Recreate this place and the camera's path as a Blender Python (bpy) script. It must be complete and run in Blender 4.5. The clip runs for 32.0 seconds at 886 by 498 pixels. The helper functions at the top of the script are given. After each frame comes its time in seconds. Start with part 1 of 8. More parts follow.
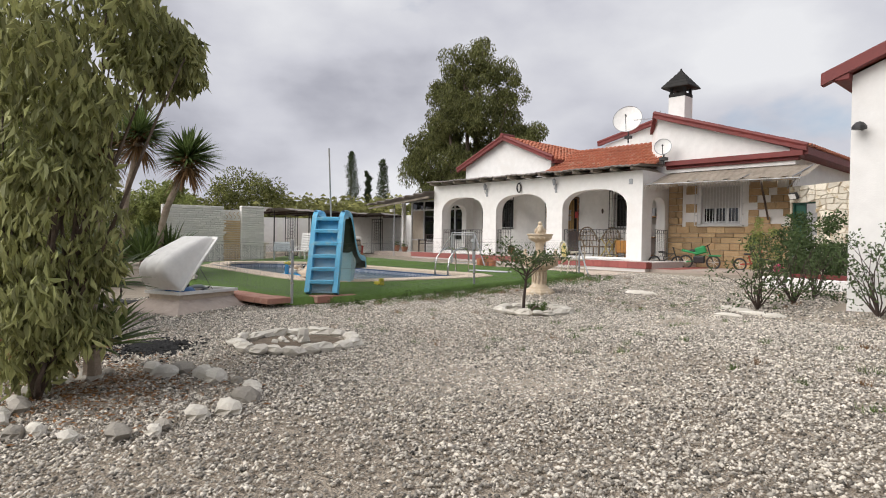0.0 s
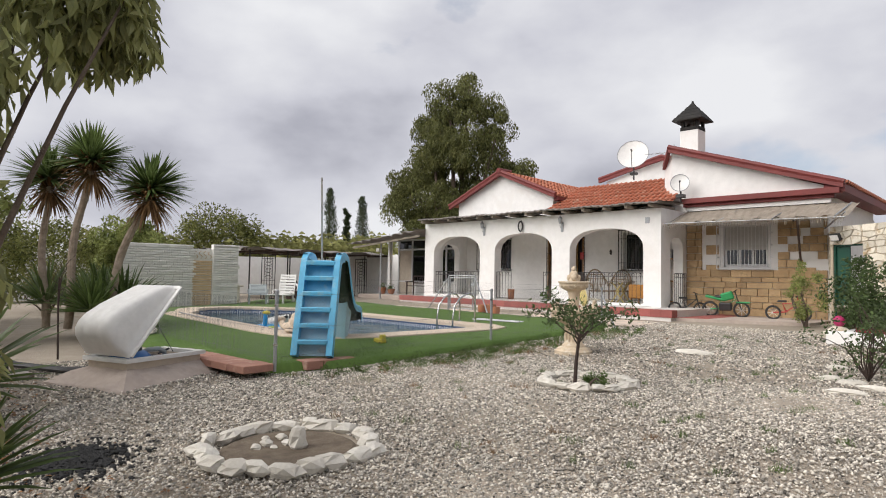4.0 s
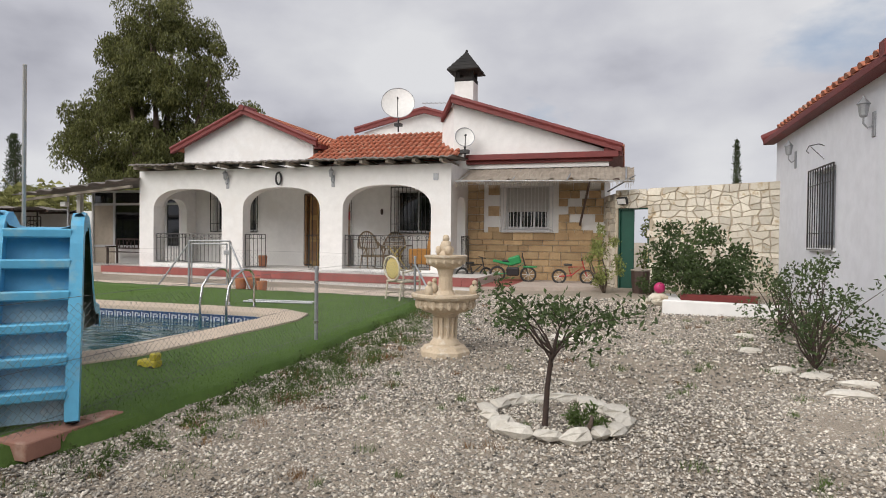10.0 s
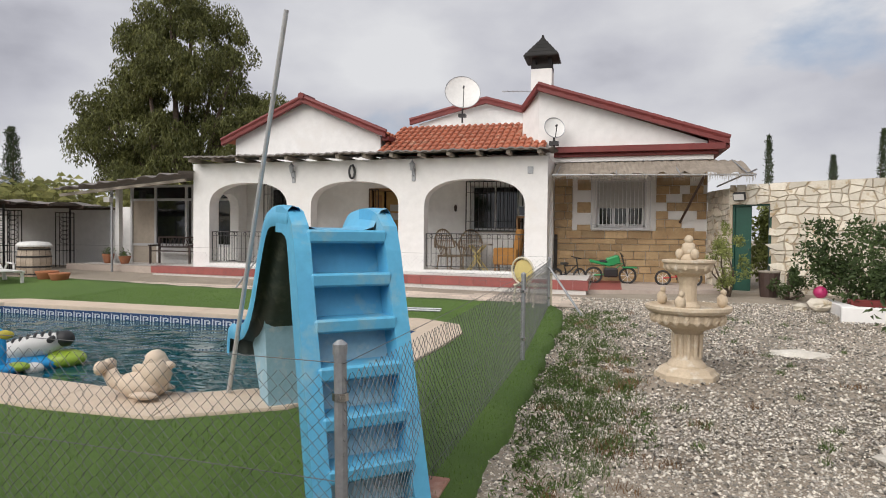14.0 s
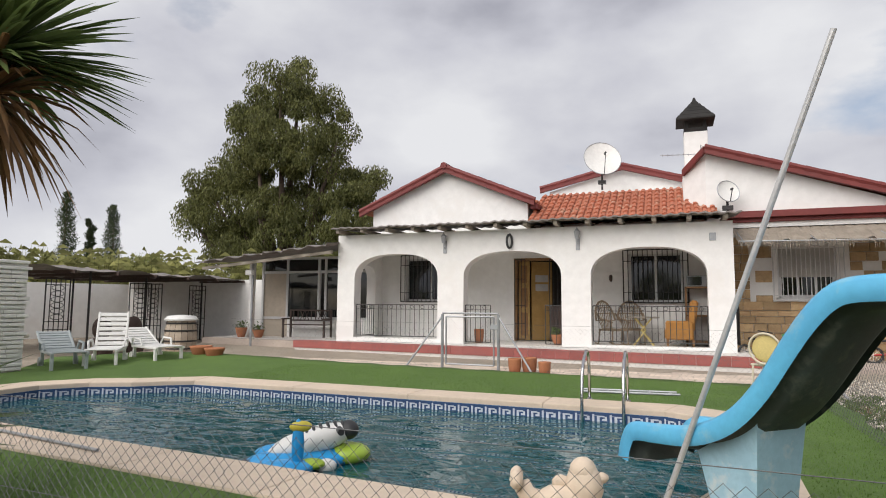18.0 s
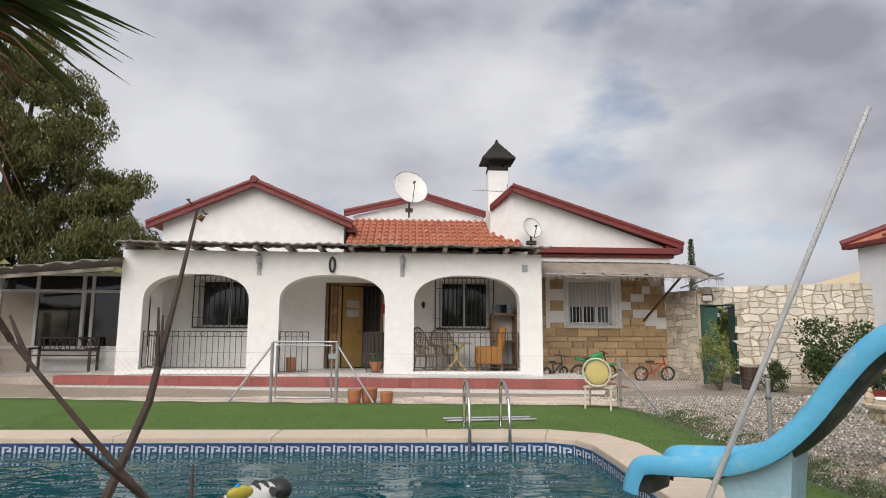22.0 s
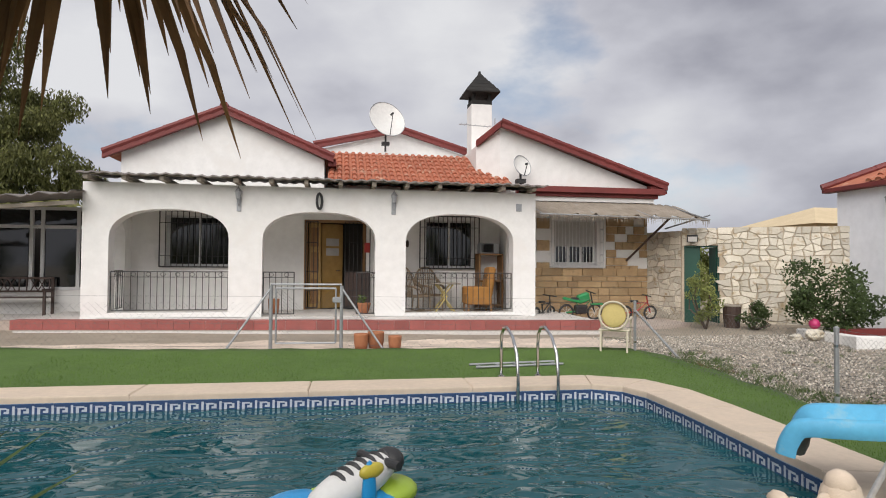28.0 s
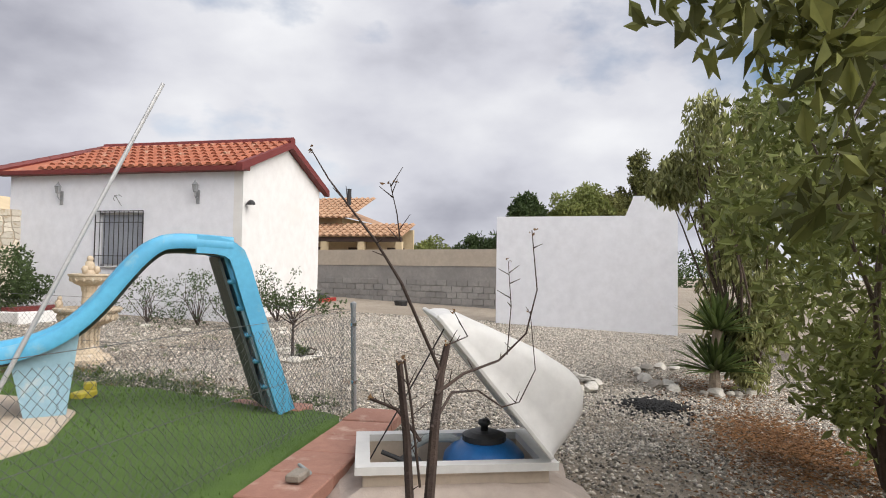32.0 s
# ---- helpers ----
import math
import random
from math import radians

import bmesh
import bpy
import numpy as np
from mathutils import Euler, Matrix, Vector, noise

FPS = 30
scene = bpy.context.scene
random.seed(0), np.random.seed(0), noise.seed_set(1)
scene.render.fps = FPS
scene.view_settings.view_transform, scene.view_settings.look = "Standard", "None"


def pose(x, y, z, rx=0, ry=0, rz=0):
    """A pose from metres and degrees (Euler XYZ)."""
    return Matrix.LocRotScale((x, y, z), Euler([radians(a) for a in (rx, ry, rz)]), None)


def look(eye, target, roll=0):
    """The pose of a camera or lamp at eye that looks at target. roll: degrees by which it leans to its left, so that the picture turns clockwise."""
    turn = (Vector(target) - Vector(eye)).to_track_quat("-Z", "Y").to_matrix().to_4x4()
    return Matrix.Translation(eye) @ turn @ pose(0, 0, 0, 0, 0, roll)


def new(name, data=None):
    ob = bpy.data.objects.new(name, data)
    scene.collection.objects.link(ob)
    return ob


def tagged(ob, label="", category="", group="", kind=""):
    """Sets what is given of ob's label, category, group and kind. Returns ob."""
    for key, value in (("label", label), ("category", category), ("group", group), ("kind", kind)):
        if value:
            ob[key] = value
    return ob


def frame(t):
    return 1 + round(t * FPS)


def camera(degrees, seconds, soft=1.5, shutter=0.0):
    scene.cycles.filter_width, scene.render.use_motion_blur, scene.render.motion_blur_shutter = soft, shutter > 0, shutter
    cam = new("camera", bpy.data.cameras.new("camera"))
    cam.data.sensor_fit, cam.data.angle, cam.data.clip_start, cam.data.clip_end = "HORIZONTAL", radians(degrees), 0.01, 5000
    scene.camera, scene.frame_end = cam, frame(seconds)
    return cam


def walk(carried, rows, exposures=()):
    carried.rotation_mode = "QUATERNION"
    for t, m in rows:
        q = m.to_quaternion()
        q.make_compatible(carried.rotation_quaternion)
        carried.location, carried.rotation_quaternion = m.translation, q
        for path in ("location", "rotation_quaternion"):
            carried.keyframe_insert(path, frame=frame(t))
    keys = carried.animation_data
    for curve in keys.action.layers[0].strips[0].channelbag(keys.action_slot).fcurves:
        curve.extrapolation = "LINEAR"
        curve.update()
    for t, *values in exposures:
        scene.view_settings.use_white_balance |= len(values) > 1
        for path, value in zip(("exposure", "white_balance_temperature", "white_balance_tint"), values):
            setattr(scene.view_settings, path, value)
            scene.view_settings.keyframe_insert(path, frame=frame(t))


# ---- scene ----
cam = camera(72.2, 32.0, soft=1.0)
PATH = [
    (0, (10.022, -18.035, 0.573), (8.556, -16.675, 0.542), 0.9),
    (0.5, (9.913, -18.011, 0.584), (8.456, -16.642, 0.539), 0.9),
    (1, (9.856, -18.013, 0.642), (8.413, -16.63, 0.579), 1.1),
    (1.5, (9.683, -17.883, 0.611), (8.25, -16.488, 0.597), 0.9),
    (2, (9.406, -17.703, 0.667), (7.991, -16.29, 0.72), 0.9),
    (2.5, (9.167, -17.593, 0.675), (7.768, -16.166, 0.767), 0.9),
    (4.5, (7.641, -16.933, 0.769), (6.218, -15.531, 0.866), 1.2),
    (5, (7.328, -16.767, 0.793), (5.801, -15.478, 0.876), 1.1),
    (5.5, (6.955, -16.527, 0.766), (5.365, -15.316, 0.834), 1.1),
    (6, (6.627, -16.339, 0.689), (5.003, -15.173, 0.655), 1.1),
    (6.5, (6.26, -16.21, 0.717), (4.637, -15.056, 0.536), 1.1),
    (7, (5.965, -15.994, 0.725), (4.372, -14.816, 0.457), 1.1),
    (7.5, (5.699, -15.773, 0.787), (4.305, -14.369, 0.491), 2.2),
    (8, (5.436, -15.609, 0.85), (4.388, -13.931, 0.56), 2.8),
    (8.5, (5.19, -15.528, 0.897), (4.346, -13.731, 0.655), 2.0),
    (9, (4.879, -15.389, 0.903), (4.154, -13.534, 0.72), 1.3),
    (9.5, (4.623, -15.296, 0.901), (3.976, -13.406, 0.812), 0.6),
    (10, (4.394, -15.374, 0.917), (3.821, -13.459, 0.885), 0.6),
    (10.5, (4.146, -15.407, 0.901), (3.651, -13.469, 0.892), 0.8),
    (11, (3.829, -15.316, 0.903), (3.399, -13.363, 0.897), 1.0),
    (11.5, (3.47, -15.314, 0.963), (3.105, -13.347, 0.949), 1.1),
    (12, (3.105, -15.241, 0.927), (2.816, -13.262, 0.913), 1.3),
    (12.5, (2.675, -15.159, 0.983), (2.456, -13.172, 0.957), 1.3),
    (13, (2.269, -15.085, 0.988), (2.091, -13.094, 0.958), 1.2),
    (13.5, (1.866, -15.085, 1.01), (1.681, -13.094, 0.969), 1.1),
    (14, (1.48, -14.912, 0.941), (0.95, -12.983, 0.898), 0.6),
    (14.5, (1.254, -15.047, 0.971), (0.314, -13.282, 0.931), -0.0),
    (16.5, (-0.301, -15.002, 0.973), (-1.447, -13.371, 1.142), -0.0),
    (17, (-0.722, -15.061, 1.049), (-1.692, -13.32, 1.221), 0.4),
    (17.5, (-1.031, -14.867, 0.935), (-1.884, -13.068, 1.126), 0.2),
    (18, (-1.35, -14.884, 0.953), (-2.047, -13.019, 1.142), 0.4),
    (18.5, (-1.532, -14.84, 0.942), (-2.065, -12.921, 1.13), 0.3),
    (19, (-1.775, -14.847, 0.994), (-2.173, -12.894, 1.161), 0.5),
    (19.5, (-2.028, -14.839, 0.905), (-2.358, -12.874, 1.073), 0.3),
    (20, (-2.385, -14.875, 0.894), (-2.675, -12.903, 1.066), 0.5),
    (20.5, (-2.569, -14.811, 0.961), (-2.829, -12.836, 1.133), 0.5),
    (21, (-2.772, -14.785, 0.985), (-2.939, -12.806, 1.221), 0.5),
    (21.5, (-2.994, -14.693, 0.931), (-2.99, -12.723, 1.273), 0.2),
    (22, (-3.269, -14.744, 1.033), (-3.157, -12.765, 1.301), 0.3),
    (22.5, (-3.414, -14.591, 0.827), (-3.274, -12.601, 0.973), 0.4),
    (23, (-3.702, -14.696, 0.876), (-3.605, -12.699, 0.93), 0.3),
    (23.5, (-4.072, -14.666, 0.882), (-4.051, -12.666, 0.895), 0.5),
    (24, (-4.381, -14.546, 0.871), (-4.481, -12.549, 0.862), 0.4),
    (24.5, (-4.51, -14.38, 0.953), (-4.736, -12.393, 0.921), 0.2),
    (26.5, (-4.641, -13.792, 1.159), (-4.591, -11.793, 1.126), 0.5),
    (27, (-4.67, -13.771, 1.157), (-4.546, -11.775, 1.159), 0.5),
    (27.5, (-4.725, -13.818, 1.159), (-4.552, -11.825, 1.191), 0.5),
    (28, (-4.66, -14.015, 1.17), (-4.322, -12.045, 1.225), 0.4),
    (28.5, (-4.768, -14.101, 1.188), (-4.067, -12.229, 1.257), 0.4),
    (29, (-4.643, -14.168, 1.146), (-3.566, -12.485, 1.232), 0.4),
    (29.5, (-4.711, -14.359, 1.087), (-3.324, -12.921, 1.18), 0.2),
    (30, (-4.84, -14.486, 1.046), (-3.215, -13.324, 1.145), 0.5),
    (30.5, (-4.878, -14.684, 0.976), (-3.076, -13.823, 1.082), 0.7),
    (31, (-4.882, -14.781, 0.967), (-2.962, -14.228, 1.064), 0.8),
    (31.5, (-4.881, -14.86, 0.911), (-2.929, -14.431, 0.997), 1.0),
    (32, (-4.95, -14.845, 0.831), (-3.0, -14.405, 0.905), 0.9),
]
walk(cam, [(t, look(eye, target, roll)) for t, eye, target, roll in PATH],
     exposures=[(0, 0.16), (6, 0.22), (7, 0.24), (8, 0.1), (11, -0.04), (13, -0.04), (15, 0.03), (18, 0.1), (20, 0.08), (22, 0.0), (24, 0.2), (26.5, 0.08), (28, 0.02), (29, -0.02), (30, 0.02), (31, 0.24), (32, 0.28)])

# ---- world and sun ----
SUN_EL, SUN_AZ = 42.0, 202.0
world = bpy.data.worlds.new("world")
scene.world = world
world.use_nodes = True
wn, wl = world.node_tree.nodes, world.node_tree.links
wn.clear()
w_out = wn.new("ShaderNodeOutputWorld")
w_bg = wn.new("ShaderNodeBackground")
w_sky = wn.new("ShaderNodeTexSky")
w_sky.sky_type = "NISHITA"
w_sky.sun_disc = False
w_sky.sun_elevation, w_sky.sun_rotation = radians(SUN_EL), radians(SUN_AZ)
w_gain = wn.new("ShaderNodeVectorMath")
w_gain.operation = "SCALE"
w_gain.inputs[3].default_value = 0.10
wl.new(w_sky.outputs[0], w_gain.inputs[0])
w_tc = wn.new("ShaderNodeTexCoord")
w_map = wn.new("ShaderNodeMapping")
w_map.inputs["Scale"].default_value = (1.0, 1.0, 1.9)
w_map.inputs["Location"].default_value = (0.35, 0.2, 0.0)
wl.new(w_tc.outputs["Generated"], w_map.inputs[0])


def w_noise(scale, detail, rough):
    n = wn.new("ShaderNodeTexNoise")
    n.inputs["Scale"].default_value = scale
    n.inputs["Detail"].default_value = detail
    n.inputs["Roughness"].default_value = rough
    wl.new(w_map.outputs[0], n.inputs["Vector"])
    return n


def w_ramp(source, stops):
    r = wn.new("ShaderNodeValToRGB")
    e = r.color_ramp.elements
    e[0].position, e[0].color = stops[0][0], stops[0][1]
    e[1].position, e[1].color = stops[-1][0], stops[-1][1]
    for p, c in stops[1:-1]:
        k = e.new(p)
        k.color = c
    wl.new(source, r.inputs[0])
    return r


w_n1, w_n2 = w_noise(2.1, 8, 0.52), w_noise(2.9, 7, 0.47)
w_mask = w_ramp(w_n1.outputs[0], [(0.30, (0, 0, 0, 1)), (0.42, (1, 1, 1, 1))])
w_cloud = w_ramp(w_n2.outputs[0], [(0.3, (0.32, 0.325, 0.38, 1)), (0.47, (0.55, 0.555, 0.61, 1)), (0.66, (0.74, 0.745, 0.77, 1))])
w_mix = wn.new("ShaderNodeMix")
w_mix.data_type = "RGBA"
wl.new(w_mask.outputs[0], w_mix.inputs["Factor"])
wl.new(w_gain.outputs[0], w_mix.inputs["A"])
wl.new(w_cloud.outputs[0], w_mix.inputs["B"])
wl.new(w_mix.outputs["Result"], w_bg.inputs[0])
w_bg.inputs[1].default_value = 1.0
wl.new(w_bg.outputs[0], w_out.inputs[0])

sun = new("sun", bpy.data.lights.new("sun", "SUN"))
sun.data.energy, sun.data.angle, sun.data.color = 3.4, radians(60), (1.0, 0.955, 0.915)
sun.matrix_world = look((0, 0, 0), (-math.sin(radians(SUN_AZ)) * math.cos(radians(SUN_EL)), -math.cos(radians(SUN_AZ)) * math.cos(radians(SUN_EL)), -math.sin(radians(SUN_EL))))
sun.location = (0, -20, 20)


# ---- materials ----
def mat(name, c1, c2=None, scale=3.0, rough=0.8, bump=0.0, bscale=60.0, metal=0.0, vary=0.0, island=False, c3=None, spec=None, voronoi=False):
    """Two-scale noise between c1 and c2, with stains of c3, relief, and a change of value from object to object or piece to piece."""
    m = bpy.data.materials.new(name)
    m.use_nodes = True
    n, k = m.node_tree.nodes, m.node_tree.links
    b = n["Principled BSDF"]
    b.inputs["Roughness"].default_value, b.inputs["Metallic"].default_value = rough, metal
    if spec is not None:
        b.inputs["Specular IOR Level"].default_value = spec
    c2 = c2 or tuple(0.8 * v for v in c1)
    tc = n.new("ShaderNodeTexCoord")

    def nz(s, d=6.0):
        t = n.new("ShaderNodeTexNoise")
        t.inputs["Scale"].default_value, t.inputs["Detail"].default_value, t.inputs["Roughness"].default_value = s, d, 0.6
        k.new(tc.outputs["Object"], t.inputs["Vector"])
        return t

    def mixed(fac, a, c, mode="MIX"):
        x = n.new("ShaderNodeMix")
        x.data_type, x.blend_type = "RGBA", mode
        if isinstance(fac, float):
            x.inputs["Factor"].default_value = fac
        else:
            k.new(fac, x.inputs["Factor"])
        for key, v in (("A", a), ("B", c)):
            if isinstance(v, tuple):
                x.inputs[key].default_value = (*v, 1)
            else:
                k.new(v, x.inputs[key])
        return x.outputs["Result"]

    def ramp(fac, lo, hi):
        r = n.new("ShaderNodeMapRange")
        r.inputs["From Min"].default_value, r.inputs["From Max"].default_value = lo, hi
        k.new(fac, r.inputs["Value"])
        return r.outputs[0]

    big, small = nz(scale), nz(scale * 9)
    col = mixed(ramp(big.outputs[0], 0.35, 0.65), c1, c2)
    col = mixed(ramp(small.outputs[0], 0.35, 0.95), col, tuple(0.86 * v for v in c2))
    if c3:
        col = mixed(ramp(nz(scale * 2.3, 9).outputs[0], 0.56, 0.68), col, c3)
    if vary:
        if island:
            g = n.new("ShaderNodeNewGeometry").outputs["Random Per Island"]
        else:
            g = n.new("ShaderNodeObjectInfo").outputs["Random"]
        r = n.new("ShaderNodeMapRange")
        r.inputs["To Min"].default_value, r.inputs["To Max"].default_value = 1 - vary, 1 + vary
        k.new(g, r.inputs["Value"])
        h = n.new("ShaderNodeHueSaturation")
        k.new(r.outputs[0], h.inputs["Value"])
        k.new(col, h.inputs["Color"])
        col = h.outputs[0]
    k.new(col, b.inputs["Base Color"])
    if bump:
        p = n.new("ShaderNodeBump")
        p.inputs["Strength"].default_value, p.inputs["Distance"].default_value = bump, 0.02
        if voronoi:
            vt = n.new("ShaderNodeTexVoronoi")
            vt.inputs["Scale"].default_value = bscale
            k.new(tc.outputs["Object"], vt.inputs["Vector"])
            k.new(vt.outputs["Distance"], p.inputs["Height"])
        else:
            k.new(nz(bscale).outputs[0], p.inputs["Height"])
        k.new(p.outputs[0], b.inputs["Normal"])
    return m


def leaf_mat(name, c1, c2, vary=0.4, rough=0.55):
    m = mat(name, c1, c2, 1.2, rough, 0, vary=vary, island=True)
    b = m.node_tree.nodes["Principled BSDF"]
    b.inputs["Specular IOR Level"].default_value = 0.3
    n, k = m.node_tree.nodes, m.node_tree.links
    t, x = n.new("ShaderNodeBsdfTranslucent"), n.new("ShaderNodeMixShader")
    x.inputs[0].default_value = 0.32
    k.new(b.inputs["Base Color"].links[0].from_socket, t.inputs[0])
    k.new(b.outputs[0], x.inputs[1])
    k.new(t.outputs[0], x.inputs[2])
    k.new(x.outputs[0], n["Material Output"].inputs[0])
    return m


WHITE = mat("white_render", (0.78, 0.77, 0.75), (0.75, 0.738, 0.715), 0.5, 0.9, 0.2, 70, c3=(0.71, 0.69, 0.66))
WHITE_COOL = mat("white_wall_paint", (0.80, 0.81, 0.85), (0.77, 0.78, 0.82), 0.5, 0.9, 0.1, 70)
GREYWALL = mat("cement_wall", (0.36, 0.34, 0.32), (0.26, 0.25, 0.24), 1.1, 0.95, 0.5, 40, vary=0.12)
BEIGEWALL = mat("beige_wall", (0.52, 0.45, 0.36), (0.44, 0.38, 0.31), 0.8, 0.95, 0.3, 50)
TERRA = mat("clay_roof_tile", (0.44, 0.15, 0.082), (0.32, 0.105, 0.058), 1.5, 0.85, 0.3, 80, vary=0.22, c3=(0.42, 0.26, 0.18))
OLDTILE = mat("weathered_roof_tile", (0.42, 0.27, 0.17), (0.34, 0.20, 0.12), 1.2, 0.9, 0.3, 60, vary=0.2)
REDPAINT = mat("oxide_red_paint", (0.185, 0.028, 0.024), (0.14, 0.023, 0.02), 1.3, 0.6, 0.2, 60)
REDTILE = mat("red_terrace_tile", (0.36, 0.10, 0.085), (0.28, 0.08, 0.07), 1.2, 0.6, 0.15, 50, vary=0.15)
PATHRED = mat("worn_clay_slab", (0.42, 0.22, 0.16), (0.34, 0.17, 0.125), 2.0, 0.85, 0.3, 60, vary=0.12, c3=(0.48, 0.32, 0.25))
SLABPINK = mat("pinkish_concrete", (0.50, 0.42, 0.36), (0.42, 0.35, 0.30), 1.2, 0.9, 0.3, 50, c3=(0.36, 0.30, 0.26))
PAVE = mat("buff_paving", (0.66, 0.55, 0.45), (0.57, 0.47, 0.385), 1.4, 0.85, 0.4, 60, vary=0.16)
BRICKWHITE = mat("white_split_brick", (0.80, 0.785, 0.75), (0.72, 0.70, 0.66), 5, 0.85, 0.4, 60, vary=0.08)
TANBRICK = mat("tan_split_brick", (0.60, 0.45, 0.28), (0.50, 0.37, 0.23), 5, 0.85, 0.4, 60, vary=0.1)
WICKER = mat("pale_wicker", (0.36, 0.27, 0.18), (0.24, 0.175, 0.115), 9, 0.8, 0.5, 120)
WOODGOLD = mat("honey_varnished_wood", (0.44, 0.27, 0.085), (0.34, 0.20, 0.06), 5, 0.5, 0.2, 60)
TERRACE = mat("terrace_floor_tile", (0.66, 0.63, 0.59), (0.60, 0.57, 0.54), 1.2, 0.5, 0.1, 50, vary=0.06)
SOIL = mat("gravel_ground", (0.45, 0.385, 0.305), (0.33, 0.28, 0.22), 0.35, 0.95, 1.0, 55, c3=(0.30, 0.25, 0.19), voronoi=True)
PEBBLE = mat("gravel_stone", (0.60, 0.555, 0.485), (0.44, 0.40, 0.34), 6, 0.85, 0, vary=0.7, island=True)
PEBBLEDARK = mat("grey_gravel_stone", (0.32, 0.295, 0.255), (0.20, 0.18, 0.15), 6, 0.85, 0, vary=0.8, island=True)
TURF = mat("artificial_turf", (0.115, 0.20, 0.036), (0.085, 0.155, 0.029), 1.5, 0.9, 0.8, 220)
TURFBLADE = leaf_mat("turf_blade", (0.15, 0.25, 0.046), (0.105, 0.185, 0.036), 0.35, 0.7)
COPING = mat("pool_coping_stone", (0.64, 0.52, 0.40), (0.56, 0.46, 0.36), 1.3, 0.8, 0.25, 70, vary=0.05)
POOLWALL = mat("pool_tile", (0.10, 0.27, 0.42), (0.06, 0.20, 0.34), 3, 0.3, 0, vary=0.2)
TILEWHITE = mat("band_tile_white", (0.62, 0.65, 0.70), (0.55, 0.58, 0.64), 8, 0.25)
TILEBLUE = mat("band_tile_blue", (0.045, 0.085, 0.19), (0.035, 0.065, 0.15), 8, 0.25)
SLIDEBLUE = mat("slide_plastic", (0.115, 0.455, 0.68), (0.098, 0.39, 0.62), 2, 0.45, 0.05, 120, c3=(0.22, 0.44, 0.55))
SLIDEPALE = mat("slide_pale_plastic", (0.36, 0.56, 0.66), (0.30, 0.48, 0.58), 3, 0.55, 0.1, 90, c3=(0.5, 0.58, 0.6))
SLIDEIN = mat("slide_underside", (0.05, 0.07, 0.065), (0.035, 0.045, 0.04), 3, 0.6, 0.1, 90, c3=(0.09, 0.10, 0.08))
IRON = mat("black_iron", (0.018, 0.018, 0.02), (0.03, 0.026, 0.024), 8, 0.5, 0.1, 150)
GALV = mat("galvanised_steel", (0.42, 0.43, 0.44), (0.30, 0.31, 0.32), 6, 0.5, 0.1, 120, metal=0.6)
CHROME = mat("stainless_steel", (0.62, 0.62, 0.62), (0.52, 0.52, 0.52), 5, 0.2, 0, metal=1.0)
POLEALU = mat("dull_aluminium", (0.58, 0.58, 0.57), (0.46, 0.46, 0.46), 6, 0.45, 0.05, 120, metal=0.35)
WIRE = mat("fence_wire", (0.17, 0.175, 0.175), (0.11, 0.11, 0.11), 10, 0.6, 0, metal=0.3)
STONE = mat("cream_wall_stone", (0.72, 0.67, 0.57), (0.60, 0.545, 0.44), 2.2, 0.85, 0.6, 45, vary=0.2, c3=(0.42, 0.32, 0.19))
MORTAR = mat("mortar", (0.52, 0.44, 0.33), (0.42, 0.35, 0.26), 4, 0.95, 0.5, 60)
GOLDSTONE = mat("golden_stone_slab", (0.50, 0.36, 0.20), (0.36, 0.235, 0.12), 2.6, 0.85, 0.5, 40, vary=0.22, c3=(0.30, 0.205, 0.11))
ROCKWHITE = mat("white_stone", (0.70, 0.67, 0.60), (0.56, 0.52, 0.45), 4, 0.9, 0.5, 40, vary=0.1)
ROCKGREY = mat("grey_stone", (0.36, 0.33, 0.28), (0.25, 0.23, 0.2), 4, 0.9, 0.5, 40, vary=0.2)
FOUNTAIN = mat("cast_stone", (0.64, 0.53, 0.39), (0.52, 0.42, 0.30), 4, 0.9, 0.4, 60, c3=(0.66, 0.60, 0.50))
PLASTIC = mat("white_plastic", (0.74, 0.73, 0.70), (0.68, 0.67, 0.64), 1.2, 0.45, 0.05, 90)
GREYPLASTIC = mat("grey_plastic", (0.34, 0.38, 0.38), (0.28, 0.31, 0.31), 2, 0.5)
CANE = mat("cream_cane", (0.66, 0.60, 0.48), (0.56, 0.50, 0.38), 5, 0.6, 0.1, 100)
YELLOWPAD = mat("yellow_cushion", (0.62, 0.50, 0.20), (0.54, 0.43, 0.17), 4, 0.9, 0.2, 120)
CLAYPOT = mat("terracotta_pot", (0.42, 0.17, 0.08), (0.34, 0.13, 0.06), 3, 0.85, 0.2, 80)
WOOD = mat("varnished_wood", (0.30, 0.16, 0.06), (0.22, 0.11, 0.04), 5, 0.6, 0.2, 60)
DARKWOOD = mat("dark_wood", (0.075, 0.045, 0.035), (0.05, 0.03, 0.024), 5, 0.65, 0.2, 60)
GREYWOOD = mat("weathered_timber", (0.34, 0.30, 0.25), (0.24, 0.21, 0.17), 4, 0.9, 0.4, 70)
CASKWOOD = mat("pale_cask_wood", (0.50, 0.42, 0.33), (0.38, 0.31, 0.235), 4, 0.85, 0.3, 70, vary=0.15)
SHEET = mat("old_fibre_sheet", (0.26, 0.24, 0.22), (0.19, 0.17, 0.16), 2.5, 0.9, 0.3, 60)
REED = mat("reed_matting", (0.36, 0.31, 0.25), (0.25, 0.21, 0.165), 3, 0.95, 0.8, 90)
GLASS = mat("window_glass", (0.012, 0.014, 0.016), (0.01, 0.012, 0.014), 2, 0.05, 0, spec=0.8)
